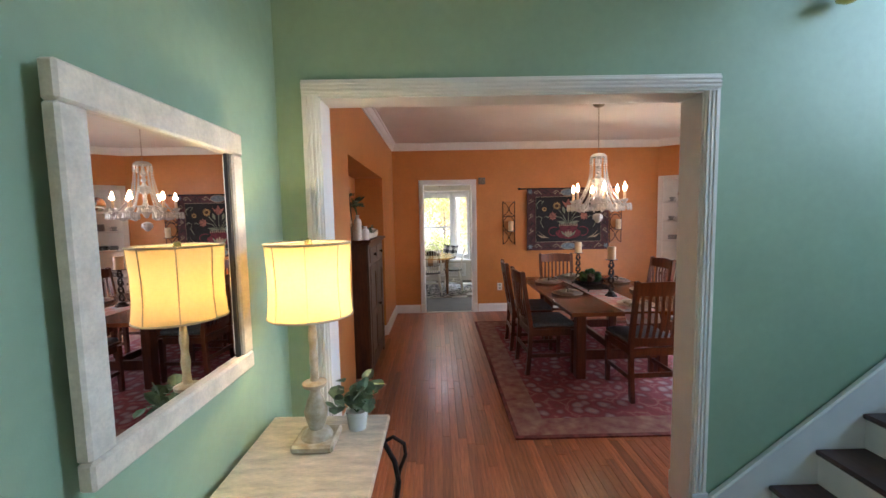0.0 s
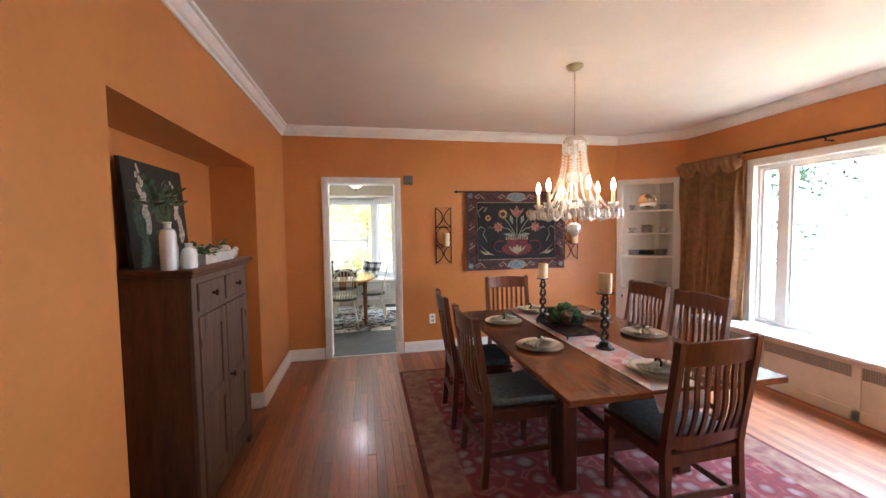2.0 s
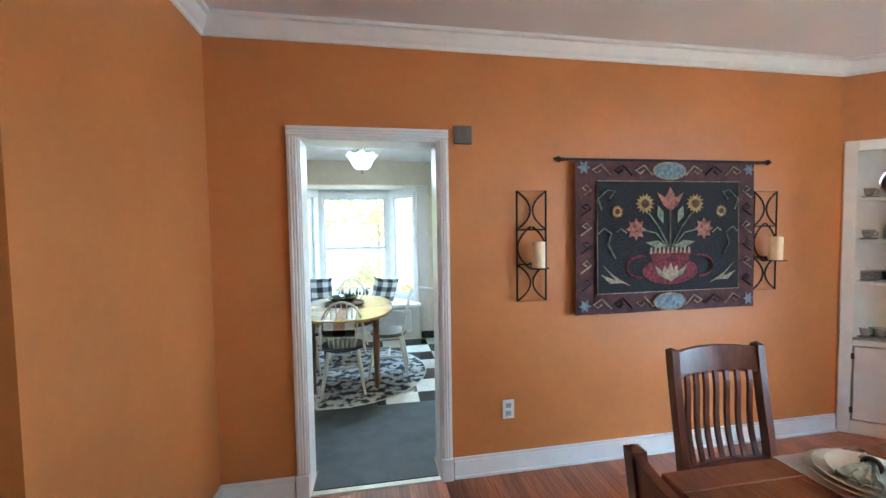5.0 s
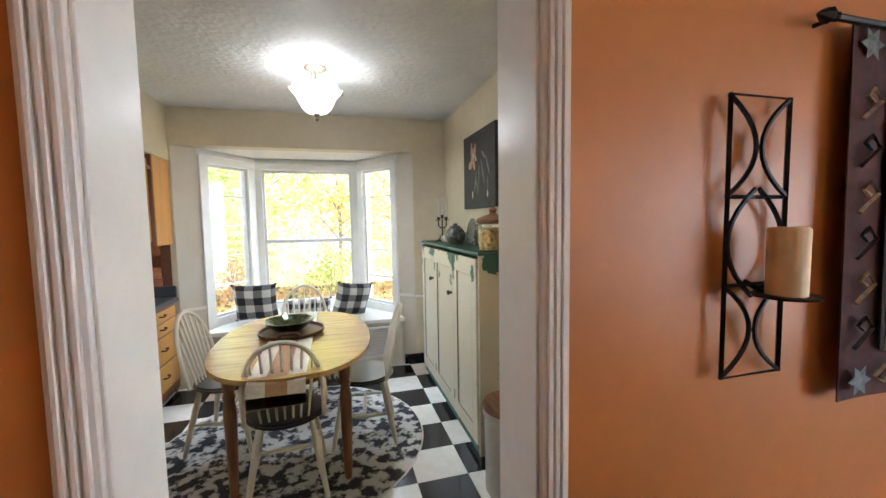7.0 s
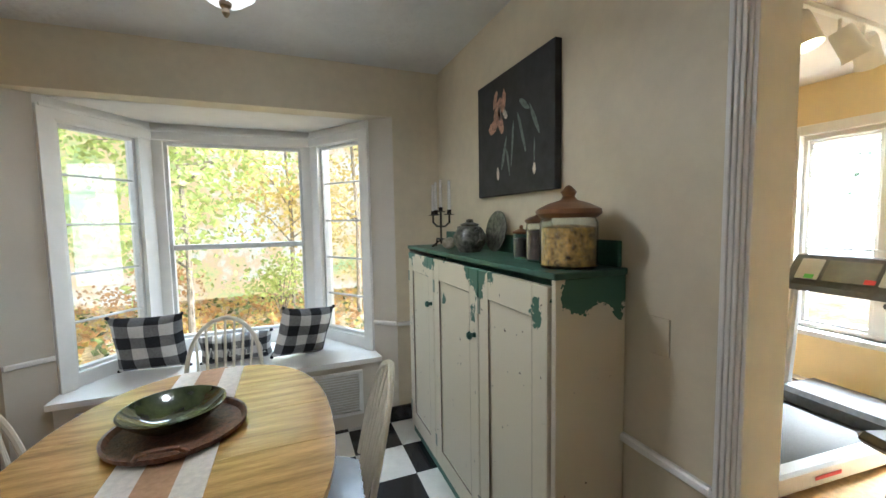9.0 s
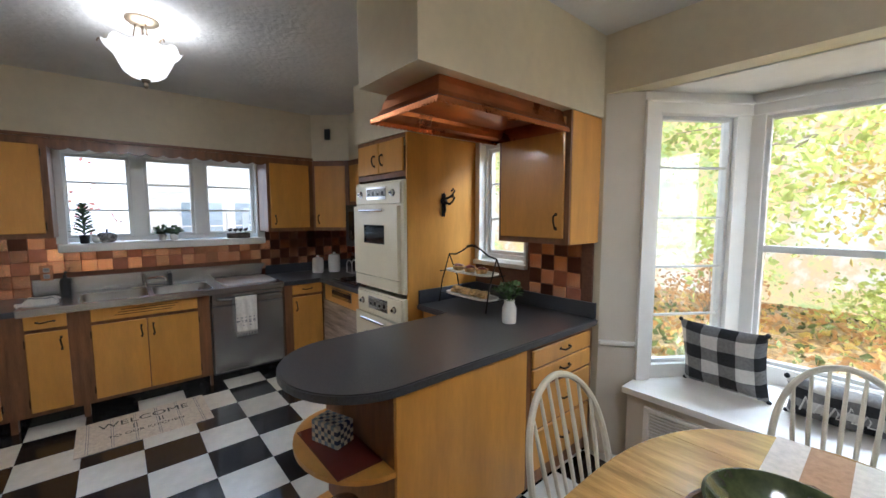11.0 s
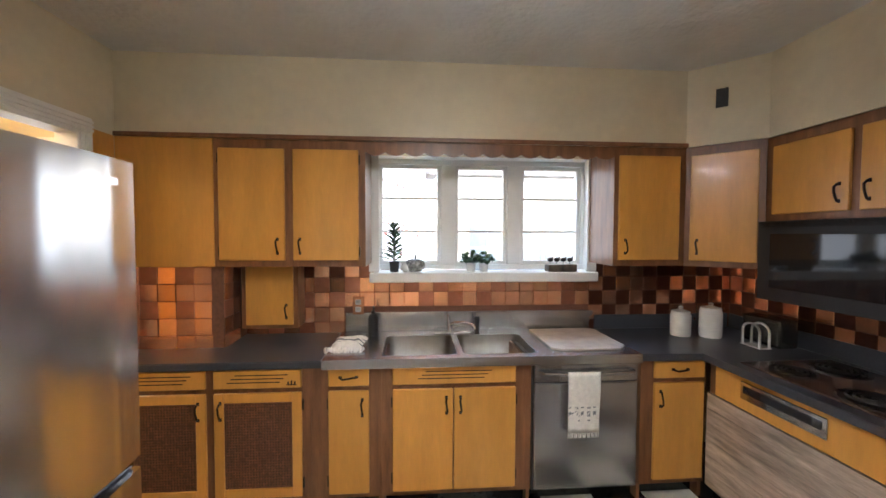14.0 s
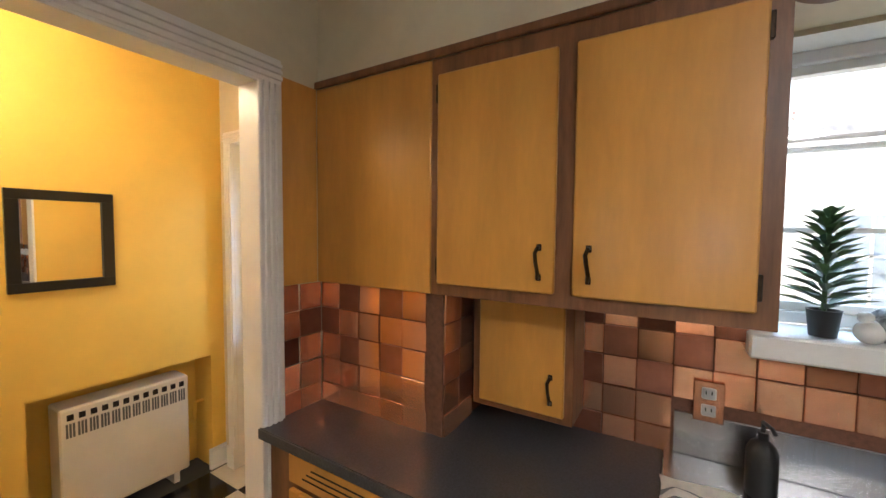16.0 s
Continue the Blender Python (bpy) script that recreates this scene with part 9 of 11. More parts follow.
INK = mat("dark_print", (0.03, 0.03, 0.03), 0.7)
lettering("WELCOME", 0.11, MM @ pose(0, 0.075, 0.0095), INK, t)
lettering("TO OUR KITCHEN", 0.052, MM @ pose(0, -0.10, 0.0095), INK, t)
bm = B()
for x in (-0.075, 0.075):
    obox(bm, MM @ pose(x, 0.005, 0.0092), 0.006, 0.07, 0.0008)
    obox(bm, MM @ pose(x + 0.018, 0.005, 0.0092), 0.006, 0.07, 0.0008)
part("printed_cutlery", bm, INK, t)

# ---- ceiling lamps ----


def ceiling_lamp(x, y):
    t = thing("ceiling_lamp", "semi-flush ceiling lamp with a lit scalloped glass bowl", "lamp", (x, y, KZ), "kitchen ceiling lamps")
    bm = B()
    lathe(bm, [(0, KZ), (0.075, KZ), (0.075, KZ - 0.012), (0.06, KZ - 0.025), (0.03, KZ - 0.032), (0, KZ - 0.032)], (x, y, 0), 28)
    part("canopy", bm, mat("pewter", (0.35, 0.28, 0.2), 0.3, 0.9), t, smooth=True)
    bm = B()
    tube(bm, [(x, y, KZ - 0.03), (x, y, 2.23)], 0.007, 6)
    for k in range(3):
        a = 2 * math.pi * k / 3 + 0.4
        tube(bm, [(x + 0.03 * math.cos(a), y + 0.03 * math.sin(a), KZ - 0.03), (x + 0.04 * math.cos(a), y + 0.04 * math.sin(a), KZ - 0.09)], 0.004, 5)
        tube(bm, [(x + 0.14 * math.cos(a), y + 0.14 * math.sin(a), 2.375), (x + 0.165 * math.cos(a), y + 0.165 * math.sin(a), 2.40), (x + 0.185 * math.cos(a), y + 0.185 * math.sin(a), 2.395), (x + 0.19 * math.cos(a), y + 0.19 * math.sin(a), 2.38)], 0.004, 5)
    part("stem", bm, mat("pewter", (0.35, 0.28, 0.2), 0.3, 0.9), t)
    bm = B()
    n = 48
    rows = []
    for r, z in ((0.015, 2.222), (0.06, 2.232), (0.095, 2.26), (0.115, 2.30), (0.135, 2.345), (0.17, 2.382)):
        rows.append([bm.verts.new((x + r * (1 + 0.03 * (r / 0.17) ** 2 * math.cos(8 * a)) * math.cos(a), y + r * (1 + 0.03 * (r / 0.17) ** 2 * math.cos(8 * a)) * math.sin(a), z + 0.012 * (r / 0.17) ** 3 * math.cos(8 * a))) for a in (2 * math.pi * k / n for k in range(n))])
    for a, b in zip(rows, rows[1:]):
        for k in range(n):
            bm.faces.new((a[k], a[(k + 1) % n], b[(k + 1) % n], b[k]))
    o = part("glass_bowl", bm, OPAL, t, "frosted white glass bowl, lit", smooth=True)
    o.visible_shadow = False
    bm = B()
    lathe(bm, [(0, 2.175), (0.006, 2.178), (0.013, 2.19), (0.01, 2.205), (0.02, 2.212), (0.022, 2.225), (0, 2.228)], (x, y, 0), 12)
    part("finial", bm, mat("pewter", (0.35, 0.28, 0.2), 0.3, 0.9), t, smooth=True)


ceiling_lamp(0.31, 8.30)
ceiling_lamp(-2.48, 7.40)

# ---- dinette ----
PINE = mat("varnished_pine_tabletop", (0.46, 0.27, 0.085), 0.22, var=0.22, scale=3, stretch=(1, 9, 9), bump=0.05, bscale=40, coat=0.4, per_object=0.08, fine=0.12)
TURN = mat("brown_turned_leg", (0.22, 0.085, 0.025), 0.35, var=0.25, scale=5, stretch=(6, 6, 1), coat=0.2)
EX, EY, ERX, ERY, EZ = 0.125, 8.205, 0.475, 0.725, 0.745
t = thing("dinette_table", "oval varnished pine table with turned brown legs", "table", (EX, EY, 0.008))
nb = 5
for k in range(nb):
    ya, yb = EY - ERY + 2 * ERY * k / nb, EY - ERY + 2 * ERY * (k + 1) / nb

    def hw(y):
        u = min(1, abs((y - EY) / ERY))
        return ERX * (1 - u ** 2.4) ** (1 / 2.4)
    n = 10
    L = [(EX - hw(ya + (yb - ya) * i / n), ya + 0.0012 + (yb - ya - 0.0024) * i / n) for i in range(n + 1)]
    Rr = [(EX + hw(ya + (yb - ya) * i / n), ya + 0.0012 + (yb - ya - 0.0024) * i / n) for i in range(n + 1)]
    out = Rr + L[::-1]
    out = [p for i, p in enumerate(out) if i == 0 or (Vector(p) - Vector(out[i - 1])).length > 1e-4]
    if (Vector(out[0]) - Vector(out[-1])).length < 1e-4:
        out.pop()
    bm = B()
    prism(bm, out, EZ - 0.026, EZ)
    part("top_board", bm, PINE, t)
bm = B()
out = arc(EX, EY, ERX - 0.11, ERY - 0.13, 0, 348, 29)
for (xa, ya), (xb, yb) in zip(out, out[1:] + out[:1]):
    m, n = wall_frame((xa, ya), (xb, yb))
    obox(bm, m @ pose(n / 2, 0, EZ - 0.065), n + 0.004, 0.018, 0.076)
part("apron", bm, TURN, t)
for sx in (-1, 1):
    for sy in (-1, 1):
        bm = B()
        lathe(bm, [(0, 0.008), (0.018, 0.008), (0.022, 0.03), (0.03, 0.3), (0.034, 0.5), (0.026, 0.56), (0.034, 0.58), (0.026, 0.60), (0.034, 0.63), (0.034, EZ - 0.028), (0, EZ - 0.028)], (EX + sx * 0.30, EY + sy * 0.46, 0), 16)
        part("leg", bm, TURN, t, smooth=True)
CREAMP = mat("cream_painted_wood", (0.72, 0.67, 0.55), 0.35, var=0.06, scale=12, coat=0.1)
DSEAT = mat("dark_stained_seat", (0.045, 0.035, 0.03), 0.3, var=0.3, scale=6, coat=0.2)


def windsor():
    """Hoop-back chair, faces +y."""
    t = thing("windsor_chair", "cream hoop-back Windsor chair with a dark wooden seat", "chair", (0, 0, 0), "chairs round the dinette table")
    bm = B()
    out = [(x, y) for x, y in arc(0, 0, 0.215, 0.205, 0, 345, 23)]
    prism(bm, out, 0.415, 0.448)
    bmesh.ops.bevel(bm, geom=[e for e in bm.edges if abs(e.verts[0].co.z - e.verts[1].co.z) < 0.001], offset=0.012, segments=2, affect='EDGES')
    part("seat", bm, DSEAT, t, "dark stained saddle seat", smooth=True)
    for sx in (-1, 1):
        for sy in (-1, 1):
            bm = B()
            tube(bm, [(sx * 0.13, sy * 0.12, 0.42), (sx * 0.15, sy * 0.145, 0.30), (sx * 0.175, sy * 0.175, 0.15), (sx * 0.20, sy * 0.205, 0.0)], [0.015, 0.02, 0.018, 0.012], 10)
            part("leg", bm, CREAMP, t, smooth=True)
    for sx in (-1, 1):
        bm = B()
        tube(bm, [(sx * 0.17, -0.165, 0.20), (sx * 0.17, 0, 0.20), (sx * 0.17, 0.165, 0.20)], [0.009, 0.014, 0.009], 8)
        part("stretcher", bm, CREAMP, t, smooth=True)
    bm = B()
    tube(bm, [(-0.168, 0, 0.20), (0, 0, 0.20), (0.168, 0, 0.20)], [0.009, 0.014, 0.009], 8)
    part("stretcher", bm, CREAMP, t, smooth=True)

    def hoop(a):
        """A point of the bent hoop by its angle."""
        x = 0.205 * math.cos(a)
        z = 0.445 + 0.455 * math.sin(a) ** 0.62 if math.sin(a) > 0 else 0.445
        return (x * (1 - 0.06 * max(0, 0.6 - (z - 0.445))), -0.15 - 0.22 * (z - 0.445) - 0.02 * (1 - abs(math.cos(a))), z)
    bm = B()
    tube(bm, [hoop(math.pi * k / 28) for k in range(29)], 0.0125, 8)
    part("hoop", bm, CREAMP, t, smooth=True)
    for k in range(7):
        u = -0.75 + 1.5 * k / 6
        a = math.acos(u * 0.98)
        top = hoop(a)
        bm = B()
        tube(bm, [(u * 0.155, -0.145, 0.44), ((u * 0.155 + top[0]) / 2 * 1.02, (top[1] - 0.145) / 2, (top[2] + 0.44) / 2), top], [0.006, 0.0085, 0.006], 8)
        part("spindle", bm, CREAMP, t, smooth=True)
    return t


w = windsor()
WC = [(0.10, 7.80, 4), (-0.34, 8.40, -100), (0.56, 8.22, 85), (0.09, 9.07, 178)]
w.matrix_basis = pose(WC[0][0], WC[0][1], 0.008, 0, 0, WC[0][2])
for x, y, a in WC[1:]:
    copy_thing(w, pose(x, y, 0.008, 0, 0, a))
bm = B()
prism(bm, arc(0.09, 8.25, 0.87, 0.87, 0, 355, 71), 0.0002, 0.007)
RUG2 = mat("black_cream_medallion_rug", (0.46, 0.43, 0.39), 0.95, var=0.9, scale=11, color2=(0.018, 0.018, 0.022), bump=0.5, bscale=240)
RUG2.node_tree.nodes["Map Range"].inputs[1].default_value = 0.46
RUG2.node_tree.nodes["Map Range"].inputs[2].default_value = 0.53
t = thing("round_rug", "round faded black and cream patterned rug", "rug", (0.09, 8.25, 0))
part("woven_field", bm, RUG2, t)
bm = B()
tube(bm, [(0.09 + 0.87 * math.cos(2 * math.pi * k / 72), 8.25 + 0.87 * math.sin(2 * math.pi * k / 72), 0.004) for k in range(72)], 0.006, 5, closed=True)
part("edge", bm, BUFFT, t)
bm = B()
prism(bm, [(0.045, 6.285), (0.80, 6.285), (0.80, 6.50), (1.10, 6.50), (1.10, 7.36), (-0.25, 7.36), (-0.25, 6.50), (0.045, 6.50)], 0.001, 0.006)
bmesh.ops.recalc_face_normals(bm, faces=bm.faces)
tagged(part("doorway_mat", bm, mat("charcoal_rubber_mat", (0.05, 0.05, 0.048), 0.5, var=0.25, scale=6, bump=0.2, bscale=200)), "plain charcoal floor mat inside the kitchen doorway", "mat")
t = thing("table_runner", "tan and white striped runner across the dinette table", "table runner", (0.10, 8.2, EZ))
RS = [mat("white_runner_weave", (0.66, 0.61, 0.54), 0.85, var=0.08, scale=50, bump=0.2, bscale=260), mat("tan_runner_weave", (0.42, 0.25, 0.14), 0.85, var=0.1, scale=50, bump=0.2, bscale=260)]
for (xa, xb), m in (((-0.035, 0.05), RS[0]), ((0.05, 0.15), RS[1]), ((0.15, 0.235), RS[0])):
    bm = B()
    prev = None
    for k in range(31):
        y = 7.38 + (8.91 - 7.38) * k / 30
        z = EZ + 0.002 if y > 7.50 else EZ + 0.002 - (7.50 - y) * 1.1
        q = [bm.verts.new((x, max(y, 7.462), zz)) for x, zz in ((xa, z), (xb, z), (xb, z - 0.0016), (xa, z - 0.0016))]
        if prev:
            for i in range(4):
                bm.faces.new((prev[i], prev[(i + 1) % 4], q[(i + 1) % 4], q[i]))
        prev = q
    bmesh.ops.recalc_face_normals(bm, faces=bm.faces)
    part("stripe", bm, m, t)
t = thing("wicker_tray", "round dark brown woven tray with looped handles", "tray", (0.09, 8.30, EZ))
WK2 = mat("dark_brown_wicker", (0.12, 0.05, 0.025), 0.5, var=0.4, scale=60, bump=0.8, bscale=120)
bm = B()
lathe(bm, [(0, EZ + 0.003), (0.195, EZ + 0.003), (0.21, EZ + 0.012), (0.215, EZ + 0.03), (0.205, EZ + 0.03), (0.195, EZ + 0.012), (0, EZ + 0.01)], (0.09, 8.30, 0), 40)
part("tray", bm, WK2, t, smooth=True)
for s in (-1, 1):
    bm = B()
    tube(bm, [(0.02, 8.30 + s * 0.20, EZ + 0.025), (0.04, 8.30 + s * 0.225, EZ + 0.055), (0.09, 8.30 + s * 0.235, EZ + 0.065), (0.14, 8.30 + s * 0.225, EZ + 0.055), (0.16, 8.30 + s * 0.20, EZ + 0.025)], 0.008, 6)
    part("handle", bm, WK2, t, smooth=True)
bm = B()
lathe(bm, [(0, EZ + 0.011), (0.07, EZ + 0.011), (0.11, EZ + 0.03), (0.15, EZ + 0.065), (0.165, EZ + 0.085), (0.158, EZ + 0.087), (0.14, EZ + 0.068), (0.10, EZ + 0.038), (0.06, EZ + 0.022), (0, EZ + 0.02)], (0.07, 8.34, 0), 40)
tagged(part("serving_bowl", bm, mat("mottled_green_glaze", (0.06, 0.075, 0.03), 0.08, var=0.7, scale=22, color2=(0.015, 0.022, 0.01), coat=0.6), smooth=True), "wide mottled green glazed bowl on the woven tray", "bowl")

# pillows on the window seat
PIL = [mat("black_pillow_check", (0.014, 0.014, 0.016), 0.9, var=0.3, scale=80, bump=0.3, bscale=300), mat("grey_pillow_check", (0.20, 0.195, 0.19), 0.9, var=0.15, scale=80, bump=0.3, bscale=300), mat("white_pillow_check", (0.66, 0.64, 0.60), 0.9, var=0.06, scale=80, bump=0.3, bscale=300)]


def pillow(m, w, h, d, nchk, lab, word=False):
    t = thing("throw_pillow", lab, "pillow", m.translation, "checked pillows on the window seat")
    bm = B()
    n = nchk * 4
    nv = max(4, round(n * h / w / 4) * 4)
    for s in (-1, 1):
        g = []
        for j in range(nv + 1):
            row = []
            for i in range(n + 1):
                u, v = -1 + 2 * i / n, -1 + 2 * j / nv
                b = max(0.0, (1 - u ** 4) * (1 - v ** 4)) ** 0.5
                px = u * w / 2 * (1 - 0.06 * (1 - v * v) * abs(u))
                pz = v * h / 2 * (1 - 0.07 * (1 - u * u) * abs(v))
                row.append(bm.verts.new(m @ Vector((px, s * (d / 2 * b + 0.004 * math.sin(u * 7 + v * 5) * b), pz + h / 2))))
            g.append(row)
        for j in range(nv):
            for i in range(n):
                f = bm.faces.new((g[j][i], g[j][i + 1], g[j + 1][i + 1], g[j + 1][i]))
                a, b = ((i + 2) // 4) % 2, ((j + 2) // 4) % 2
                f.material_index = 0 if a and b else 2 if not a and not b else 1
    bmesh.ops.remove_doubles(bm, verts=bm.verts, dist=0.0008)
    bmesh.ops.recalc_face_normals(bm, faces=bm.faces)
    part("cover", bm, PIL, t, smooth=True)
    for cx in (-1, 1):
        for cz in (0, 1):
            bm = B()
            ball(bm, m @ Vector((cx * w * 0.49, 0, cz * h * 0.98 + 0.005)), 0.014, sub=1)
            part("corner", bm, PIL[0], t)
    if word:
        bm = B()
        for k in range(7):
            x = -0.15 + 0.05 * k
            tube(bm, [m @ Vector((x + a, -d / 2 - 0.002, h * 0.5 + b)) for a, b in ((-0.02, -0.03), (0.0, 0.03 + 0.025 * (k % 3 == 0)), (0.012, 0.0), (0.005, -0.03), (0.03, -0.028))], 0.004, 5)
        part("embroidery", bm, PIL[2], t)
    return t


pillow(pose(-0.40, 9.83, SEAT, 14, 0, -6), 0.42, 0.40, 0.13, 5, "square black and white checked pillow in the bay")
pillow(pose(0.10, 9.80, SEAT, 20, 0, 2), 0.46, 0.22, 0.11, 8, "small checked lumbar pillow with white script", True)
pillow(pose(0.50, 9.73, SEAT, 16, 8, 26), 0.40, 0.38, 0.13, 5, "square black and white checked pillow tilted in the corner")

# ---- painted cupboard by the doorway ----
t = thing("painted_cupboard", "tall chippy white cupboard with worn green paint beneath", "cupboard", (1.4, 8.63, 0))
CHIP = bpy.data.materials.new("chipped_white_over_green")


def chip_material(m, warm):
    """White paint flaked off along the top to show green."""
    m.use_nodes = True
    N, L = m.node_tree.nodes, m.node_tree.links
    b = N["Principled BSDF"]
    b.inputs["Roughness"].default_value = 0.45
    tc, sx = N.new("ShaderNodeTexCoord"), N.new("ShaderNodeSeparateXYZ")
    L.new(tc.outputs["Object"], sx.inputs[0])
    n1, n2 = N.new("ShaderNodeTexNoise"), N.new("ShaderNodeTexNoise")
    n1.inputs["Scale"].default_value, n1.inputs["Detail"].default_value, n1.inputs["Roughness"].default_value = 4.2, 7, 0.6
    n2.inputs["Scale"].default_value, n2.inputs["Detail"].default_value = 38, 2
    L.new(tc.outputs["Object"], n1.inputs["Vector"])
    L.new(tc.outputs["Object"], n2.inputs["Vector"])
    h = N.new("ShaderNodeMapRange")
    h.inputs[1].default_value, h.inputs[2].default_value, h.inputs[3].default_value, h.inputs[4].default_value = 0.84, 1.29, 0.0, 0.27
    L.new(sx.outputs["Z"], h.inputs[0])
    s = N.new("ShaderNodeMath")
    s.operation = 'ADD'
    L.new(n1.outputs["Fac"], s.inputs[0])
    L.new(h.outputs[0], s.inputs[1])
    g = N.new("ShaderNodeMath")
    g.operation = 'GREATER_THAN'
    g.inputs[1].default_value = 0.77
    L.new(s.outputs[0], g.inputs[0])
    sp = N.new("ShaderNodeMath")
    sp.operation = 'GREATER_THAN'
    sp.inputs[1].default_value = 0.735
    L.new(n2.outputs["Fac"], sp.inputs[0])
    m1, m2 = N.new("ShaderNodeMix"), N.new("ShaderNodeMix")
    m1.data_type = m2.data_type = 'RGBA'
    m1.inputs[6].default_value = (*warm, 1)
    m1.inputs[7].default_value = (0.07, 0.05, 0.04, 1)
    L.new(sp.outputs[0], m1.inputs[0])
    L.new(m1.outputs[2], m2.inputs[6])
    m2.inputs[7].default_value = (0.045, 0.13, 0.09, 1)
    L.new(g.outputs[0], m2.inputs[0])
    L.new(m2.outputs[2], b.inputs["Base Color"])
    bp = N.new("ShaderNodeBump")
    bp.inputs["Strength"].default_value, bp.inputs["Distance"].default_value = 0.35, 0.003
    L.new(g.outputs[0], bp.inputs["Height"])
    bp.invert = True
    L.new(bp.outputs[0], b.inputs["Normal"])


chip_material(CHIP, (0.68, 0.62, 0.48))
CG = mat("worn_green_paint", (0.045, 0.13, 0.09), 0.5, var=0.2, scale=12)
QX, QY0, QY1, QZ = 1.235, 7.71, 9.285, 1.30
part("near_side", one(QX, 1.522, QY0, QY0 + 0.022, 0.0, QZ - 0.022, bev=0.002), CHIP, t)
part("far_side", one(QX, 1.522, QY1 - 0.022, QY1, 0.0, QZ - 0.022, bev=0.002), CHIP, t)
part("back", one(1.50, 1.521, QY0 + 0.022, QY1 - 0.022, 0.02, QZ - 0.022), CG, t)
part("top", one(QX - 0.008, 1.524, QY0 - 0.006, QY1 + 0.006, QZ - 0.022, QZ, bev=0.003), CG, t)
part("back_ledge", one(1.505, 1.524, QY0 + 0.02, QY1 - 0.02, QZ, QZ + 0.09, bev=0.003), CG, t)
part("base_rail", one(QX + 0.004, QX + 0.02, QY0 + 0.022, QY1 - 0.022, 0.0, 0.06), CG, t)
ed = [QY0 + 0.022, 8.22, 8.78, QY1 - 0.022]
for k in range(3):
    a, b = ed[k] + 0.004, ed[k + 1] - 0.004
    f = 0.085
    bm = B()
    for q in ((a, a + f, 0.065, 1.255), (b - f, b, 0.065, 1.255), (a + f, b - f, 0.065, 0.17), (a + f, b - f, 1.14, 1.255)):
        box(bm, QX - 0.012, QX + 0.01, *q, bev=0.003)
    d = part("door", bm, CHIP, t)
    part("panel", one(QX - 0.002, QX + 0.006, a + f - 0.003, b - f + 0.003, 0.167, 1.143), CHIP, d)
    bm = B()
    tube(bm, [(QX - 0.0085, a + f, 0.17), (QX - 0.0085, b - f, 0.17), (QX - 0.0085, b - f, 1.14), (QX - 0.0085, a + f, 1.14)], 0.003, 4, closed=True)
    part("panel_bead", bm, mat("dirty_bead", (0.22, 0.18, 0.13), 0.6), d)
    if k:
        bm = B()
        lathe(bm, [(0, 0), (0.012, 0), (0.008, 0.014), (0.019, 0.024), (0.014, 0.036), (0, 0.04)], m=pose(QX - 0.012, a + 0.03, 0.93 + 0.03 * k, 0, -90, 0), seg=14)
        part("knob", bm, CG, d, smooth=True)
    for z in (0.2, 1.1):
        part("hinge", one(QX - 0.016, QX - 0.0125, b - 0.02, b + 0.004, z - 0.035, z + 0.035, bev=0.002), mat("painted_hinge", (0.25, 0.30, 0.24), 0.5), d)
t = thing("stoneware_crock", "white stoneware crock with a round wooden lid", "crock", (1.28, 7.42, 0))
bm = B()
lathe(bm, [(0, 0), (0.132, 0), (0.142, 0.02), (0.145, 0.43), (0.155, 0.45), (0.155, 0.478), (0.14, 0.478), (0, 0.47)], (1.29, 7.38, 0), 36)
part("crock", bm, mat("salt_glaze_stoneware", (0.60, 0.57, 0.50), 0.3, var=0.08, scale=12, coat=0.3), t, smooth=True)
bm = B()
lathe(bm, [(0, 0.4785), (0.155, 0.4785), (0.158, 0.493), (0.15, 0.508), (0, 0.51)], (1.29, 7.38, 0), 36)
part("lid", bm, mat("brown_oak_lid", (0.20, 0.095, 0.04), 0.4, var=0.35, scale=4, stretch=(9, 1, 9), fine=0.2), t, "round oak lid", smooth=True)
bm = B()
obox(bm, pose(1.225, 7.256, 0.36, 0, 0, -26), 0.07, 0.006, 0.018, 0.002)
for k in range(3):
    obox(bm, pose(1.205 + 0.02 * k, 7.266 - 0.009 * k, 0.378), 0.008, 0.012, 0.014)
part("stamp", bm, mat("blue_grey_stamp", (0.14, 0.17, 0.2), 0.5), t)
t = thing("botanical_picture", "dark canvas print of a pink lily on the wall", "picture", (1.53, 8.4, 1.59))
m0 = pose(1.512, 8.395, 1.89, 0, 0, 180)
bm = B()
obox(bm, m0, 0.034, 0.68, 0.60, 0.002)
part("canvas", bm, mat("charcoal_canvas", (0.025, 0.024, 0.026), 0.6, var=0.3, scale=12, bump=0.1, bscale=300), t)


def tdaubs(nm, lst, m):
    bm = B()
    for u, v, r, asp, rot in lst:
        daub(bm, m0, u, v, r, asp, rot, off=0.0178)
    part(nm, bm, m, t)


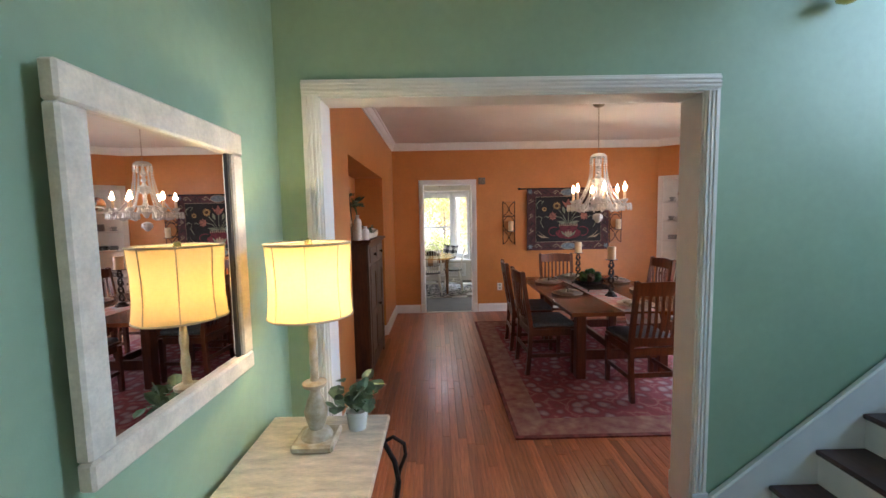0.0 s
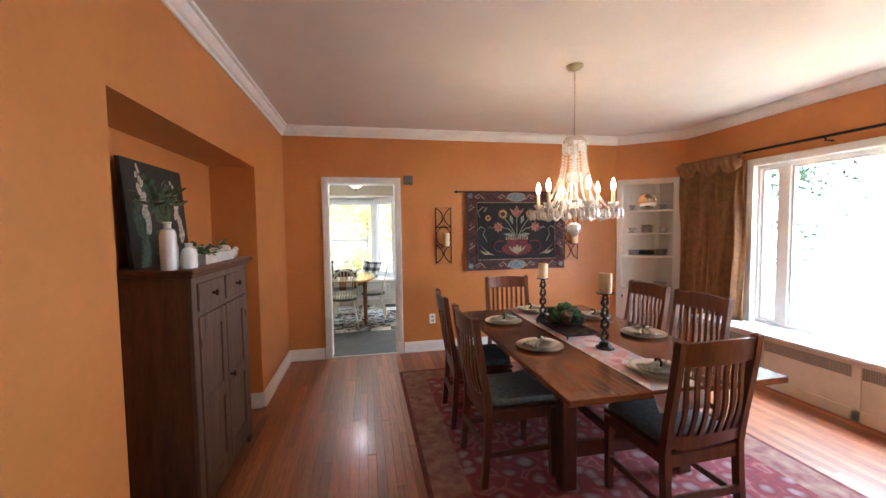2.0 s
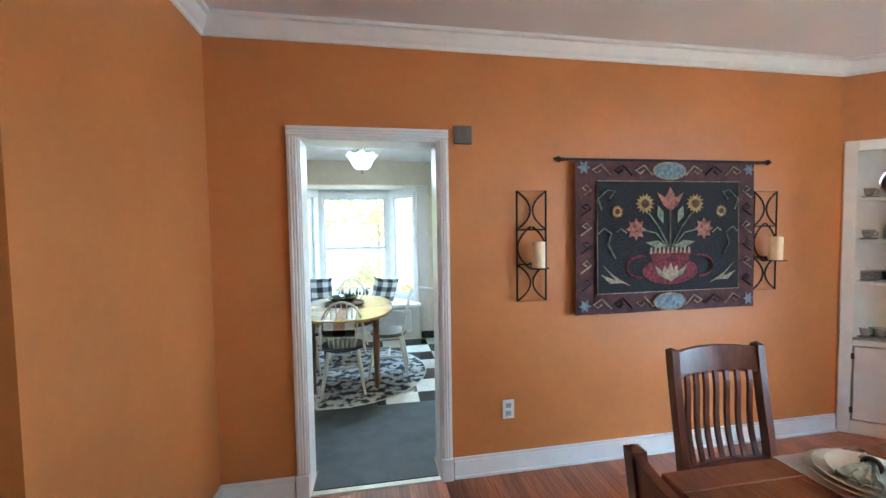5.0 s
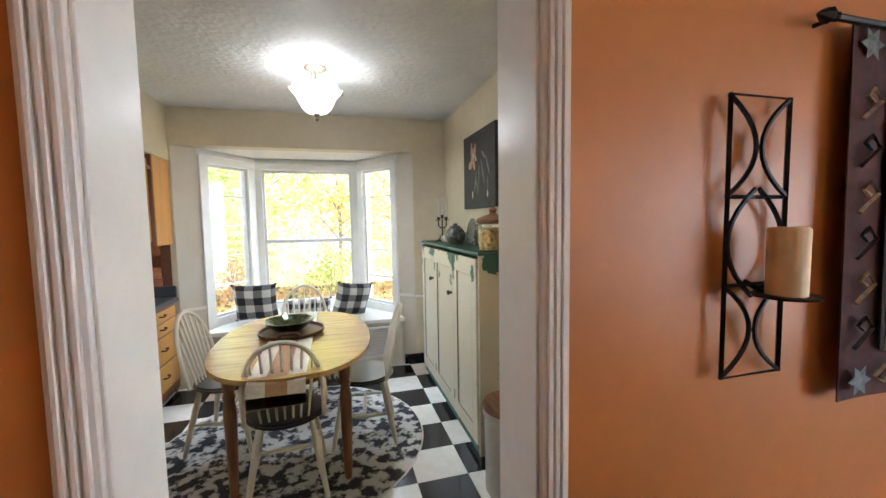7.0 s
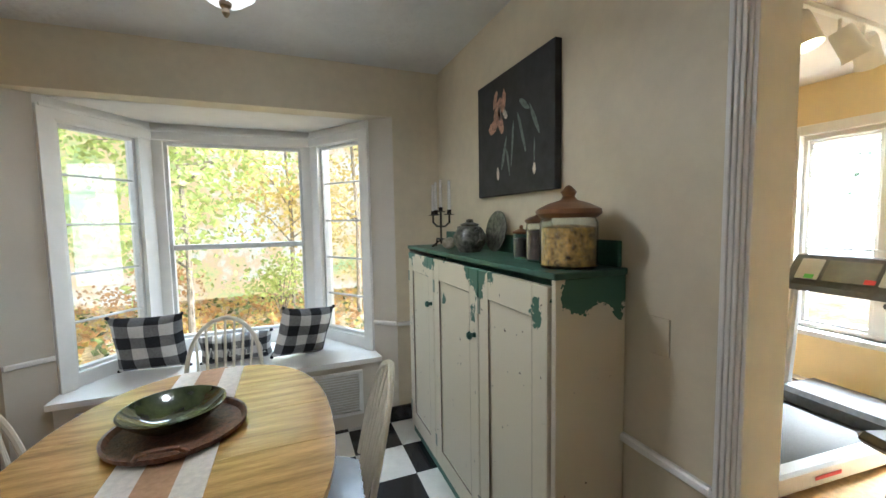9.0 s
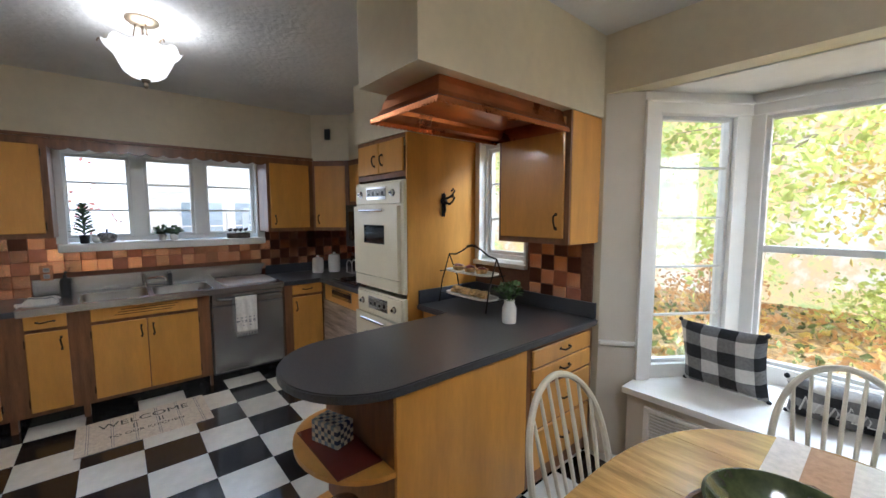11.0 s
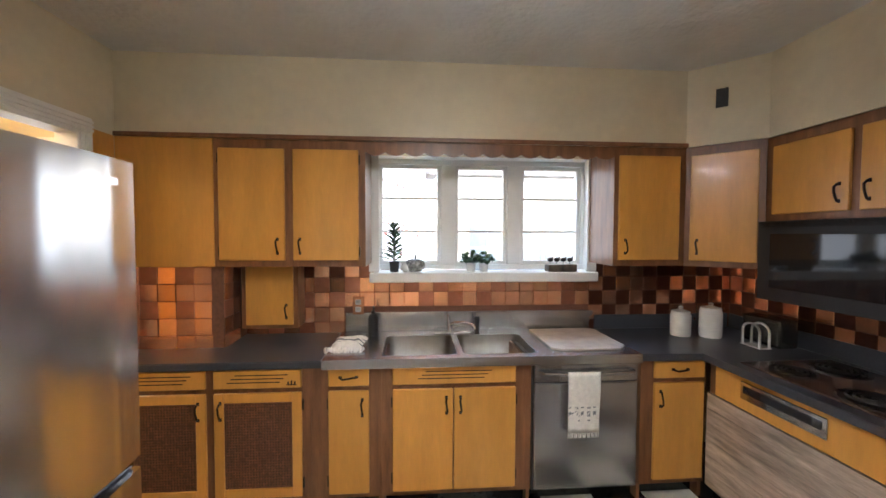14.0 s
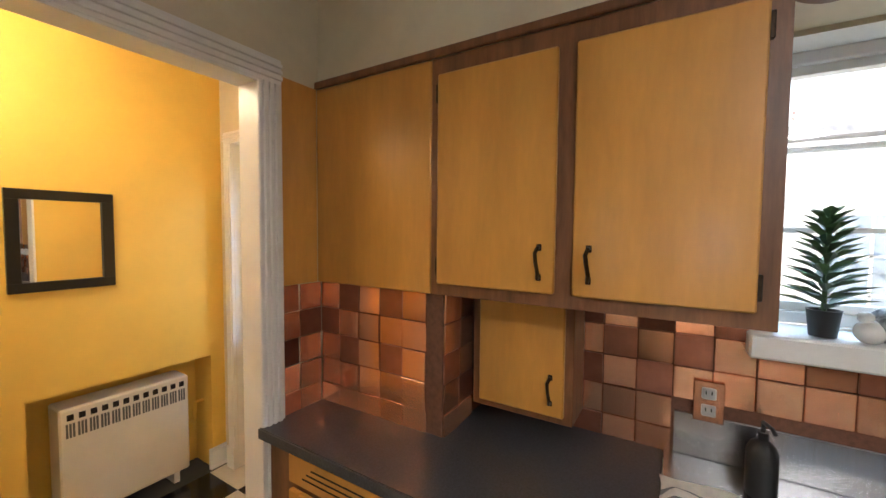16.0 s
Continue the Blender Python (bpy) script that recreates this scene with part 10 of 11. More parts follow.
tdaubs("painted_lily", [(-0.12, 0.13, 0.03, 2.2, -0.6), (-0.06, 0.16, 0.025, 2.4, -0.2), (-0.16, 0.06, 0.03, 1.9, -1.1), (-0.09, 0.06, 0.03, 1.8, 0.4), (-0.14, 0.19, 0.02, 2.4, -0.3)], PP)
tdaubs("painted_petal", [(-0.1, 0.12, 0.02, 2.2, 0.1), (-0.05, 0.1, 0.016, 2.6, 0.6), (0.2, -0.2, 0.012, 2.0, 0), (-0.12, -0.19, 0.014, 2.2, 0)], PW)
PG2 = mat("grey_green_paint", (0.16, 0.20, 0.17), 0.6, var=0.3, scale=50)
tdaubs("painted_stems", [(0.10, -0.02, 0.012, 9, 0.35), (0.02, -0.05, 0.01, 11, -0.1), (-0.06, -0.1, 0.012, 7, -0.3), (0.2, 0.02, 0.012, 7, 0.5), (0.12, 0.1, 0.014, 4, 0.9), (-0.02, -0.14, 0.01, 7, 0.2), (0.2, -0.12, 0.006, 9, 0)], PG2)
# things on the painted cupboard
t = thing("candelabrum", "black iron candelabrum with four white tapers", "candelabrum", (1.36, 9.02, QZ))
bm = B()
tube(bm, [(1.37, 9.02, QZ + 0.02), (1.37, 9.02, QZ + 0.22)], 0.006, 6)
tube(bm, [(1.37, 8.88, QZ + 0.20), (1.37, 8.88, QZ + 0.155), (1.37, 8.95, QZ + 0.13), (1.37, 9.09, QZ + 0.13), (1.37, 9.16, QZ + 0.155), (1.37, 9.16, QZ + 0.20)], 0.006, 6)
tube(bm, [(1.37, 8.93, QZ + 0.003), (1.37, 8.95, QZ + 0.05), (1.37, 9.02, QZ + 0.05), (1.37, 9.09, QZ + 0.05), (1.37, 9.11, QZ + 0.003)], 0.006, 6)
tube(bm, [(1.44, 9.02, QZ + 0.003), (1.37, 9.02, QZ + 0.05), (1.31, 9.02, QZ + 0.003)], 0.006, 6)
part("frame", bm, IRON, t)
for y, z, dx in ((8.88, 0.2, 0), (9.16, 0.2, 0), (9.02, 0.22, 0), (9.0, 0.20, -0.04)):
    bm = B()
    lathe(bm, [(0, QZ + z), (0.03, QZ + z), (0.03, QZ + z + 0.004), (0.013, QZ + z + 0.006), (0.013, QZ + z + 0.03), (0, QZ + z + 0.03)], (1.37 + dx, y, 0), 14)
    part("cup", bm, IRON, t, smooth=True)
    bm = B()
    lathe(bm, [(0, QZ + z + 0.03), (0.0105, QZ + z + 0.03), (0.008, QZ + z + 0.20), (0, QZ + z + 0.205)], (1.37 + dx, y, 0), 12)
    part("taper", bm, CERAM, t, "white taper candle", smooth=True)
GT = mat("mottled_grey_stoneware", (0.12, 0.12, 0.095), 0.4, var=0.5, scale=40, coat=0.2)
t = thing("stoneware_teapot", "mottled grey stoneware teapot on the cupboard", "teapot", (1.36, 8.58, QZ))
bm = B()
lathe(bm, [(0, QZ), (0.055, QZ), (0.085, QZ + 0.05), (0.088, QZ + 0.085), (0.06, QZ + 0.13), (0.045, QZ + 0.135), (0.05, QZ + 0.145), (0.02, QZ + 0.155), (0.018, QZ + 0.17), (0, QZ + 0.173)], (1.36, 8.58, 0), 24)
part("pot", bm, GT, t, smooth=True)
bm = B()
tube(bm, [(1.36, 8.66, QZ + 0.06), (1.36, 8.70, QZ + 0.09), (1.36, 8.72, QZ + 0.13)], [0.018, 0.014, 0.01], 8)
part("spout", bm, GT, t, smooth=True)
bm = B()
tube(bm, [(1.36, 8.51, QZ + 0.11), (1.36, 8.46, QZ + 0.12), (1.36, 8.45, QZ + 0.07), (1.36, 8.50, QZ + 0.04)], 0.009, 8)
part("handle", bm, GT, t, smooth=True)
bm = B()
lathe(bm, [(0, 0), (0.07, 0.002), (0.105, 0.012), (0.105, 0.016), (0.07, 0.007), (0, 0.005)], m=pose(1.485, 8.50, QZ + 0.106, 0, -82, 0), seg=30)
tagged(part("display_plate", bm, GT, smooth=True), "dark mottled plate leaning on the ledge", "plate")
bm = B()
ball(bm, (1.33, 8.80, QZ + 0.036), 0.036, sub=3, jit=0.2)
tagged(part("small_gourd", bm, GOURD, smooth=True), "small round gourd on the cupboard", "gourd")
JARG = clear_glass("jar_glass", (0.95, 0.97, 0.96), 0.03)
LIDW = mat("turned_wood_lid", (0.22, 0.10, 0.04), 0.35, var=0.25, scale=10, coat=0.2)
for x, y, r, h, fm, lab in ((1.38, 7.83, 0.098, 0.17, mat("pasta_shapes", (0.58, 0.36, 0.10), 0.5, var=0.5, scale=45, bump=1.0, bscale=70), "large glass jar of pasta with a wooden lid"), (1.40, 8.03, 0.05, 0.15, mat("dark_beans", (0.12, 0.08, 0.07), 0.4, var=0.6, scale=80, bump=1.0, bscale=120), "glass jar of beans with a wooden lid"), (1.40, 8.155, 0.034, 0.105, mat("dark_beans2", (0.03, 0.035, 0.04), 0.4, var=0.6, scale=90, bump=1.0, bscale=120), "small glass jar with a wooden lid")):
    t = thing("glass_jar", lab, "jar", (x, y, QZ), "lidded glass jars")
    bm = B()
    lathe(bm, [(0, QZ), (r * 0.93, QZ), (r, QZ + 0.01), (r, QZ + h - 0.015), (r * 0.9, QZ + h), (r * 0.86, QZ + h), (r * 0.95, QZ + h - 0.018), (r * 0.95, QZ + 0.012), (0, QZ + 0.008)], (x, y, 0), 28)
    part("jar", bm, JARG, t, smooth=True).visible_shadow = False
    bm = B()
    lathe(bm, [(0, QZ + 0.009), (r * 0.93, QZ + 0.009), (r * 0.93, QZ + h * 0.8), (r * 0.5, QZ + h * 0.84), (0, QZ + h * 0.82)], (x, y, 0), 28)
    part("contents", bm, fm, t, smooth=True)
    bm = B()
    lathe(bm, [(0, QZ + h), (r * 0.95, QZ + h), (r * 1.12, QZ + h + r * 0.15), (r * 1.1, QZ + h + r * 0.3), (r * 0.7, QZ + h + r * 0.5), (r * 0.3, QZ + h + r * 0.62), (r * 0.2, QZ + h + r * 0.75), (r * 0.28, QZ + h + r * 0.9), (r * 0.1, QZ + h + r * 1.1), (0, QZ + h + r * 1.15)], (x, y, 0), 26)
    part("lid", bm, LIDW, t, smooth=True)
part("lever", one(1.526, 1.53, 7.57, 7.60, 1.08, 1.12), WHITE, tagged(part("light_switch", one(1.524, 1.53, 7.55, 7.62, 1.04, 1.16, bev=0.002), CREAM), "cream light switch plate", "switch"))

# ---- exercise room ----
GPL = mat("graphite_plastic", (0.06, 0.065, 0.07), 0.45, var=0.15, scale=30)
GSIL = mat("silver_painted_metal", (0.45, 0.46, 0.47), 0.35, 0.5, var=0.06)
t = thing("treadmill", "grey folding treadmill with a console and silver uprights", "treadmill", (3.1, 8.2, 0))
TM = pose(2.42, 8.19, 0, 0, 0, -5)
TW = 0.68


def tb(nm, boxes, m, bev=0.006, parent=None):
    bm = B()
    for x0, x1, y0, y1, z0, z1 in boxes:
        obox(bm, TM @ pose((x0 + x1) / 2, (y0 + y1) / 2, (z0 + z1) / 2), x1 - x0, y1 - y0, z1 - z0, bev)
    return part(nm, bm, m, parent or t)


tb("deck", [(0.02, 1.30, -TW / 2 + 0.09, TW / 2 - 0.09, 0.07, 0.14)], GPL)
tb("running_belt", [(0.04, 1.28, -0.25, 0.25, 0.1402, 0.147)], mat("black_rubber_belt", (0.045, 0.047, 0.05), 0.6, var=0.15, scale=120), 0.001)
for s in (-1, 1):
    y = s * (TW / 2 - 0.05)
    tb("side_rail", [(0.0, 1.34, y - 0.045, y + 0.045, 0.05, 0.165)], GSIL, 0.015)
    tb("end_cap", [(-0.05, 0.03, y - 0.05, y + 0.05, 0.0, 0.15)], GPL, 0.015)
    bm = B()
    tube(bm, [TM @ Vector(p) for p in ((1.38, y * 1.12, 0.12), (1.42, y * 1.12, 0.5), (1.46, y * 1.12, 1.02))], 0.032, 8)
    part("upright", bm, GSIL, t, smooth=True)
    bm = B()
    tube(bm, [TM @ Vector(p) for p in ((1.44, y * 1.1, 1.0), (1.28, y * 1.1, 0.98), (1.12, y * 1.05, 0.95))], 0.02, 8)
    part("handrail", bm, GPL, t, smooth=True)
    tb("foot", [(1.3, 1.62, y * 1.2 - 0.03, y * 1.2 + 0.03, 0.0, 0.05)], GPL)
tb("motor_cover", [(1.27, 1.66, -0.32, 0.32, 0.05, 0.25)], GPL, 0.03)
tb("safety_label", [(0.55, 0.75, -TW / 2 - 0.001, -TW / 2 + 0.002, 0.1, 0.12)], mat("red_label", (0.5, 0.02, 0.03), 0.5), 0.0005)
bm = B()
obox(bm, TM @ pose(1.44, 0, 1.06, 0, -55, 0), 0.30, 0.74, 0.06, 0.03)
c = part("console", bm, GPL, t)
for nm, yy, w, m in (("display", 0.0, 0.26, mat("grey_display", (0.16, 0.17, 0.16), 0.2)), ("button_panel", -0.22, 0.13, GSIL), ("button_panel", 0.22, 0.13, GSIL)):
    bm = B()
    obox(bm, TM @ pose(1.418, yy, 1.075, 0, -55, 0) @ pose(0.0, 0, 0.022), 0.16, w, 0.012, 0.002)
    part(nm, bm, m, c)
bm = B()
obox(bm, TM @ pose(1.33, 0.17, 1.03, 0, -55, 0) @ pose(0, 0, 0.034), 0.03, 0.05, 0.006)
part("green_button", bm, mat("green_button", (0.08, 0.4, 0.06), 0.4), c)
bm = B()
obox(bm, TM @ pose(1.33, -0.14, 1.03, 0, -55, 0) @ pose(0, 0, 0.034), 0.03, 0.05, 0.006)
part("red_button", bm, mat("red_label", (0.5, 0.02, 0.03), 0.5), c)
t = thing("weight_bench", "black padded adjustable weight bench on a silver frame", "bench", (3.0, 7.45, 0))
bm = B()
obox(bm, pose(2.98, 7.42, 0.47, 0, 0, -20), 0.46, 0.28, 0.06, 0.025)
part("seat_pad", bm, mat("black_vinyl", (0.02, 0.02, 0.024), 0.35), t)
bm = B()
obox(bm, pose(3.38, 7.27, 0.80, 0, -65, -20), 0.72, 0.28, 0.06, 0.025)
part("back_pad", bm, mat("grey_vinyl", (0.25, 0.27, 0.28), 0.4), t)
bm = B()
tube(bm, [(2.93, 7.44, 0.44), (2.86, 7.46, 0.0)], 0.035, 6)
tube(bm, [(2.93, 7.44, 0.40), (3.25, 7.32, 0.40), (3.45, 7.25, 0.02)], 0.03, 6)
part("frame", bm, GSIL, t)
bm = B()
tube(bm, [(2.80, 7.46, 0.42), (2.76, 7.47, 0.36), (2.74, 7.48, 0.25)], 0.02, 6)
part("leg_hook", bm, GPL, t)
MINT = mat("mint_vinyl", (0.25, 0.45, 0.42), 0.4)
for k, (x, y, a) in enumerate(((2.92, 7.47, 15), (3.08, 7.44, -35))):
    t = thing("dumbbell", "mint green dumbbell lying on the bench", "dumbbell", (x, y, 0.53), "pair of dumbbells")
    m = pose(x, y, 0.532, 0, 0, a)
    bm = B()
    tube(bm, [m @ Vector((-0.08, 0, 0)), m @ Vector((0.08, 0, 0))], 0.014, 8)
    part("grip", bm, MINT, t, smooth=True)
    for s in (-1, 1):
        bm = B()
        tube(bm, [m @ Vector((s * 0.05, 0, 0)), m @ Vector((s * 0.06, 0, 0)), m @ Vector((s * 0.10, 0, 0)), m @ Vector((s * 0.11, 0, 0))], [0.02, 0.034, 0.034, 0.022], 10)
        part("weight", bm, MINT, t, smooth=True)
t = thing("bagged_bedding", "clear bags of white floral bedding on the floor", "bag", (3.3, 8.85, 0))
BAG = mat("white_floral_bedding", (0.72, 0.70, 0.68), 0.4, var=0.12, scale=9, bump=0.4, bscale=18)
bm = B()
ball(bm, (3.32, 8.74, 0.14), 0.24, sz=0.58, sub=3, jit=0.5)
part("bag", bm, BAG, t, smooth=True)
bm = B()
ball(bm, (3.33, 8.78, 0.36), 0.22, sz=0.5, sub=3, jit=0.5)
part("bag", bm, BAG, t, smooth=True)
t = thing("track_light", "white ceiling track with three spotlights", "lamp", (3.2, 8.0, 2.45))
part("track", one(2.46, 3.48, 7.84, 7.87, 2.425, 2.4495, bev=0.002), WHITE, t)
for k, x in enumerate((2.68, 3.04, 3.26)):
    bm = B()
    tube(bm, [(x, 7.855, 2.42), (x, 7.855, 2.36)], 0.008, 6)
    part("arm", bm, WHITE, t)
    bm = B()
    lathe(bm, [(0.045, 0), (0.05, 0.02), (0.055, 0.14), (0.062, 0.16), (0.055, 0.16), (0.05, 0.03), (0, 0.02)], m=pose(x, 7.855, 2.37, 165 - 12 * k, 12, 40 + 35 * k), seg=18)
    h = part("head", bm, WHITE, t, smooth=True)
    bm = B()
    lathe(bm, [(0, 0.11), (0.05, 0.115), (0.05, 0.12), (0, 0.125)], m=pose(x, 7.855, 2.37, 165 - 12 * k, 12, 40 + 35 * k), seg=18)
    part("bulb", bm, mat("spot_bulb", (1, 0.9, 0.7), 0.4, emit=(1, 0.75, 0.4), power=12 if k == 0 else 2), h)
t = thing("window_blind", "white slatted blind drawn half down the window", "blind", (4.24, 7.8, 1.3))
BL = mat("white_blind_slat", (0.78, 0.78, 0.76), 0.4)
for k in range(24):
    bm = B()
    for y0, y1 in ((7.05, 8.0), (8.12, 8.5)):
        obox(bm, pose(4.235, (y0 + y1) / 2, 2.03 - k * 0.034, 0, 25, 0), 0.022, y1 - y0, 0.0012)
    part("slat", bm, BL, t)
part("bottom_rail", one(4.225, 4.245, 7.05, 8.5, 1.20, 1.215, bev=0.003), BL, t)
t = thing("baseboard_heater", "long white baseboard heater below the window", "heater", (4.16, 7.8, 0))
part("cover", one(4.13, 4.199, 6.56, 8.85, 0.04, 0.19, bev=0.008), WHITE, t)
part("fin_slot", one(4.126, 4.131, 6.58, 8.83, 0.165, 0.175), IRON, t)
outlet("wall_outlet", west_m(4.199, 7.55, 0.35) @ pose(0, 0, 0, 0, 0, 0), "cream outlet below the window")

# ---- back hall ----
t = thing("hall_radiator", "white slotted radiator in a recess", "radiator", (-3.6, 4.1, 0))
RX0, RX1 = -3.985, -3.41
part("cover", one(RX0, RX1, 4.03, 4.19, 0.07, 0.645, bev=0.008), mat("ivory_radiator_paint", (0.70, 0.64, 0.52), 0.4, var=0.03), t)
for k in range(12):
    x = RX0 + 0.025 + k * 0.045
    part("round_hole", one(x, x + 0.026, 4.188, 4.1915, 0.585, 0.615, bev=0.001), IRON, t)
    for j in range(3):
        part("slot", one(x - 0.004 + j * 0.013, x + 0.005 + j * 0.013, 4.188, 4.1912, 0.50, 0.57), mat("shadow_slot", (0.12, 0.11, 0.10), 0.6), t)
for x in (RX0 + 0.05, RX1 - 0.08):
    part("foot", one(x, x + 0.03, 4.05, 4.17, 0, 0.07), WHITE, t)
bm = B()
tube(bm, [(-3.99, 4.10, 0.3), (-4.06, 4.10, 0.3), (-4.06, 4.10, 0.42), (-4.113, 4.10, 0.42)], 0.012, 8)
part("pipe", bm, YELLOW, t)
t = thing("wall_mirror", "square mirror in a black frame on the yellow wall", "mirror", (-3.6, 4.2, 1.15))
MX0, MX1, MZ0, MZ1 = -3.638, -3.26, 1.235, 1.70
for a in ((MX0, MX1, MZ1 - 0.045, MZ1), (MX0, MX1, MZ0, MZ0 + 0.045), (MX0, MX0 + 0.045, MZ0 + 0.045, MZ1 - 0.045), (MX1 - 0.045, MX1, MZ0 + 0.045, MZ1 - 0.045)):
    part("frame", one(a[0], a[1], 4.201, 4.225, a[2], a[3], bev=0.002), mat("black_lacquer", (0.01, 0.009, 0.008), 0.35), t)
part("glass", one(MX0 + 0.045, MX1 - 0.045, 4.203, 4.21, MZ0 + 0.045, MZ1 - 0.045), MIRROR, t)
t = thing("back_door", "white back door with a column of glass panes and black hinges", "door", (-4.3, 4.74, 0), kind="structure")
bm = B()
DX = -4.26
for a in ((4.345, 4.42, 0.0, 2.04), (5.06, 5.135, 0.0, 2.04), (4.42, 5.06, 0, 0.12), (4.42, 5.06, 1.92, 2.04), (4.42, 5.06, 0.72, 0.90)):
    box(bm, DX - 0.04, DX, a[0], a[1], a[2], a[3], 0.002)
for k in range(1, 4):
    box(bm, DX - 0.035, DX - 0.005, 4.42, 5.06, 0.90 + 0.255 * k - 0.015, 0.90 + 0.255 * k + 0.015, 0.002)
for y in (4.62, 4.84):
    box(bm, DX - 0.035, DX - 0.005, y - 0.012, y + 0.012, 0.90, 1.92, 0.002)
d = part("leaf", bm, WHITE, t)
part("lower_panel", one(DX - 0.03, DX - 0.012, 4.42, 5.06, 0.12, 0.72), WHITE, t)
part("pane", one(DX - 0.022, DX - 0.018, 4.42, 5.06, 0.90, 1.92), PGLASS, t).visible_shadow = False
for z in (0.3, 1.1, 1.85):
    part("hinge", one(DX, DX + 0.006, 4.335, 4.375, z - 0.05, z + 0.05, bev=0.002), IRON, t)
casing("back_door_casing", 'x', -4.2, 1, 4.34, 5.14, 2.05, 0.07, "white casing round the back door")
baseboard("back_hall_baseboard", 'y', 4.2, 1, -4.2, -4.09)
baseboard("back_hall_baseboard_2", 'y', 4.2, 1, -3.18, -2.2)
# Point light and globe hang out of view, added to brighten the back hall.
lamp("back_hall_light", 'POINT', (-3.0, 4.75, 2.25), 10.5, (1.0, 0.84, 0.58), 0.1)
t = thing("ceiling_globe", "round lit globe added out of view on the back hall ceiling", "lamp", (-3.0, 4.75, 2.53))
bm = B()
lathe(bm, [(0, 2.42), (0.06, 2.43), (0.1, 2.47), (0.1, 2.50), (0.07, 2.529), (0, 2.529)], (-3.0, 4.75, 0), 24)
part("globe", bm, OPAL, t, smooth=True).visible_shadow = False

# ---- outdoors: trees near the bay, neighbour's house ----
BARK = mat("grey_bark", (0.36, 0.30, 0.23), 0.9, var=0.4, scale=12, stretch=(3, 3, 0.6), bump=0.8, bscale=20)
LF = [mat("yellow_green_leaves", (0.62, 0.70, 0.25), 0.6, var=0.3, scale=3, per_island=0.5), mat("golden_leaves", (0.80, 0.62, 0.22), 0.6, var=0.3, scale=3, per_island=0.45), mat("orange_leaves", (0.60, 0.38, 0.18), 0.6, var=0.3, scale=3, per_island=0.45)]


for m, c in zip(LF, ((0.55, 0.62, 0.22, 1), (0.8, 0.65, 0.25, 1), (0.75, 0.45, 0.2, 1))):
    N, L = m.node_tree.nodes, m.node_tree.links
    tr = N.new("ShaderNodeBsdfTranslucent")
    tr.inputs[0].default_value = c
    ms = N.new("ShaderNodeMixShader")
    ms.inputs[0].default_value = 0.6
    L.new(N["Principled BSDF"].outputs[0], ms.inputs[1])
    L.new(tr.outputs[0], ms.inputs[2])
    L.new(ms.outputs[0], N["Material Output"].inputs[0])


def leaf_quad(bm, c, s, rnd):
    """One small folded leaf, turned at random."""
    m4 = Matrix.Translation(c) @ Euler((rnd.random() * 6.3, rnd.random() * 6.3, rnd.random() * 6.3)).to_matrix().to_4x4()
    bm.faces.new([bm.verts.new(m4 @ Vector(p)) for p in ((0, -s, 0), (s * 0.6, 0, s * 0.15), (0, s, 0), (-s * 0.6, 0, s * 0.15))])


def tree(x, y, h, r, n, m, seed, lab):
    """Tapered trunk with limbs and a loose crown of leaves."""
    t = thing("tree", lab, "tree", (x, y, -0.35))
    rnd = random.Random(seed)
    bm = B()
    tube(bm, [(x, y, -0.4), (x + 0.03, y, h * 0.3), (x - 0.05, y + 0.05, h * 0.65), (x, y, h)], [0.05, 0.04, 0.028, 0.01], 8)
    tips = []
    for k in range(11):
        a, z = rnd.random() * 6.28, h * rnd.uniform(0.2, 0.95)
        e = Vector((x + r * rnd.uniform(0.5, 1) * math.cos(a), y + r * rnd.uniform(0.5, 1) * math.sin(a), z + r * rnd.uniform(0.0, 0.6)))
        tube(bm, [(x, y, z), (x + (e.x - x) * 0.5, y + (e.y - y) * 0.5, z + (e.z - z) * 0.65), e], [0.02, 0.013, 0.005], 5)
        tips += [e, Vector((x, y, z)).lerp(e, 0.6)]
    part("trunk", bm, BARK, t, smooth=True)
    bm = B()
    for k in range(n):
        c = rnd.choice(tips) + Vector((rnd.gauss(0, r * 0.28), rnd.gauss(0, r * 0.28), rnd.gauss(0, r * 0.25)))
        leaf_quad(bm, c, rnd.uniform(0.03, 0.07), rnd)
    part("crown", bm, m, t)


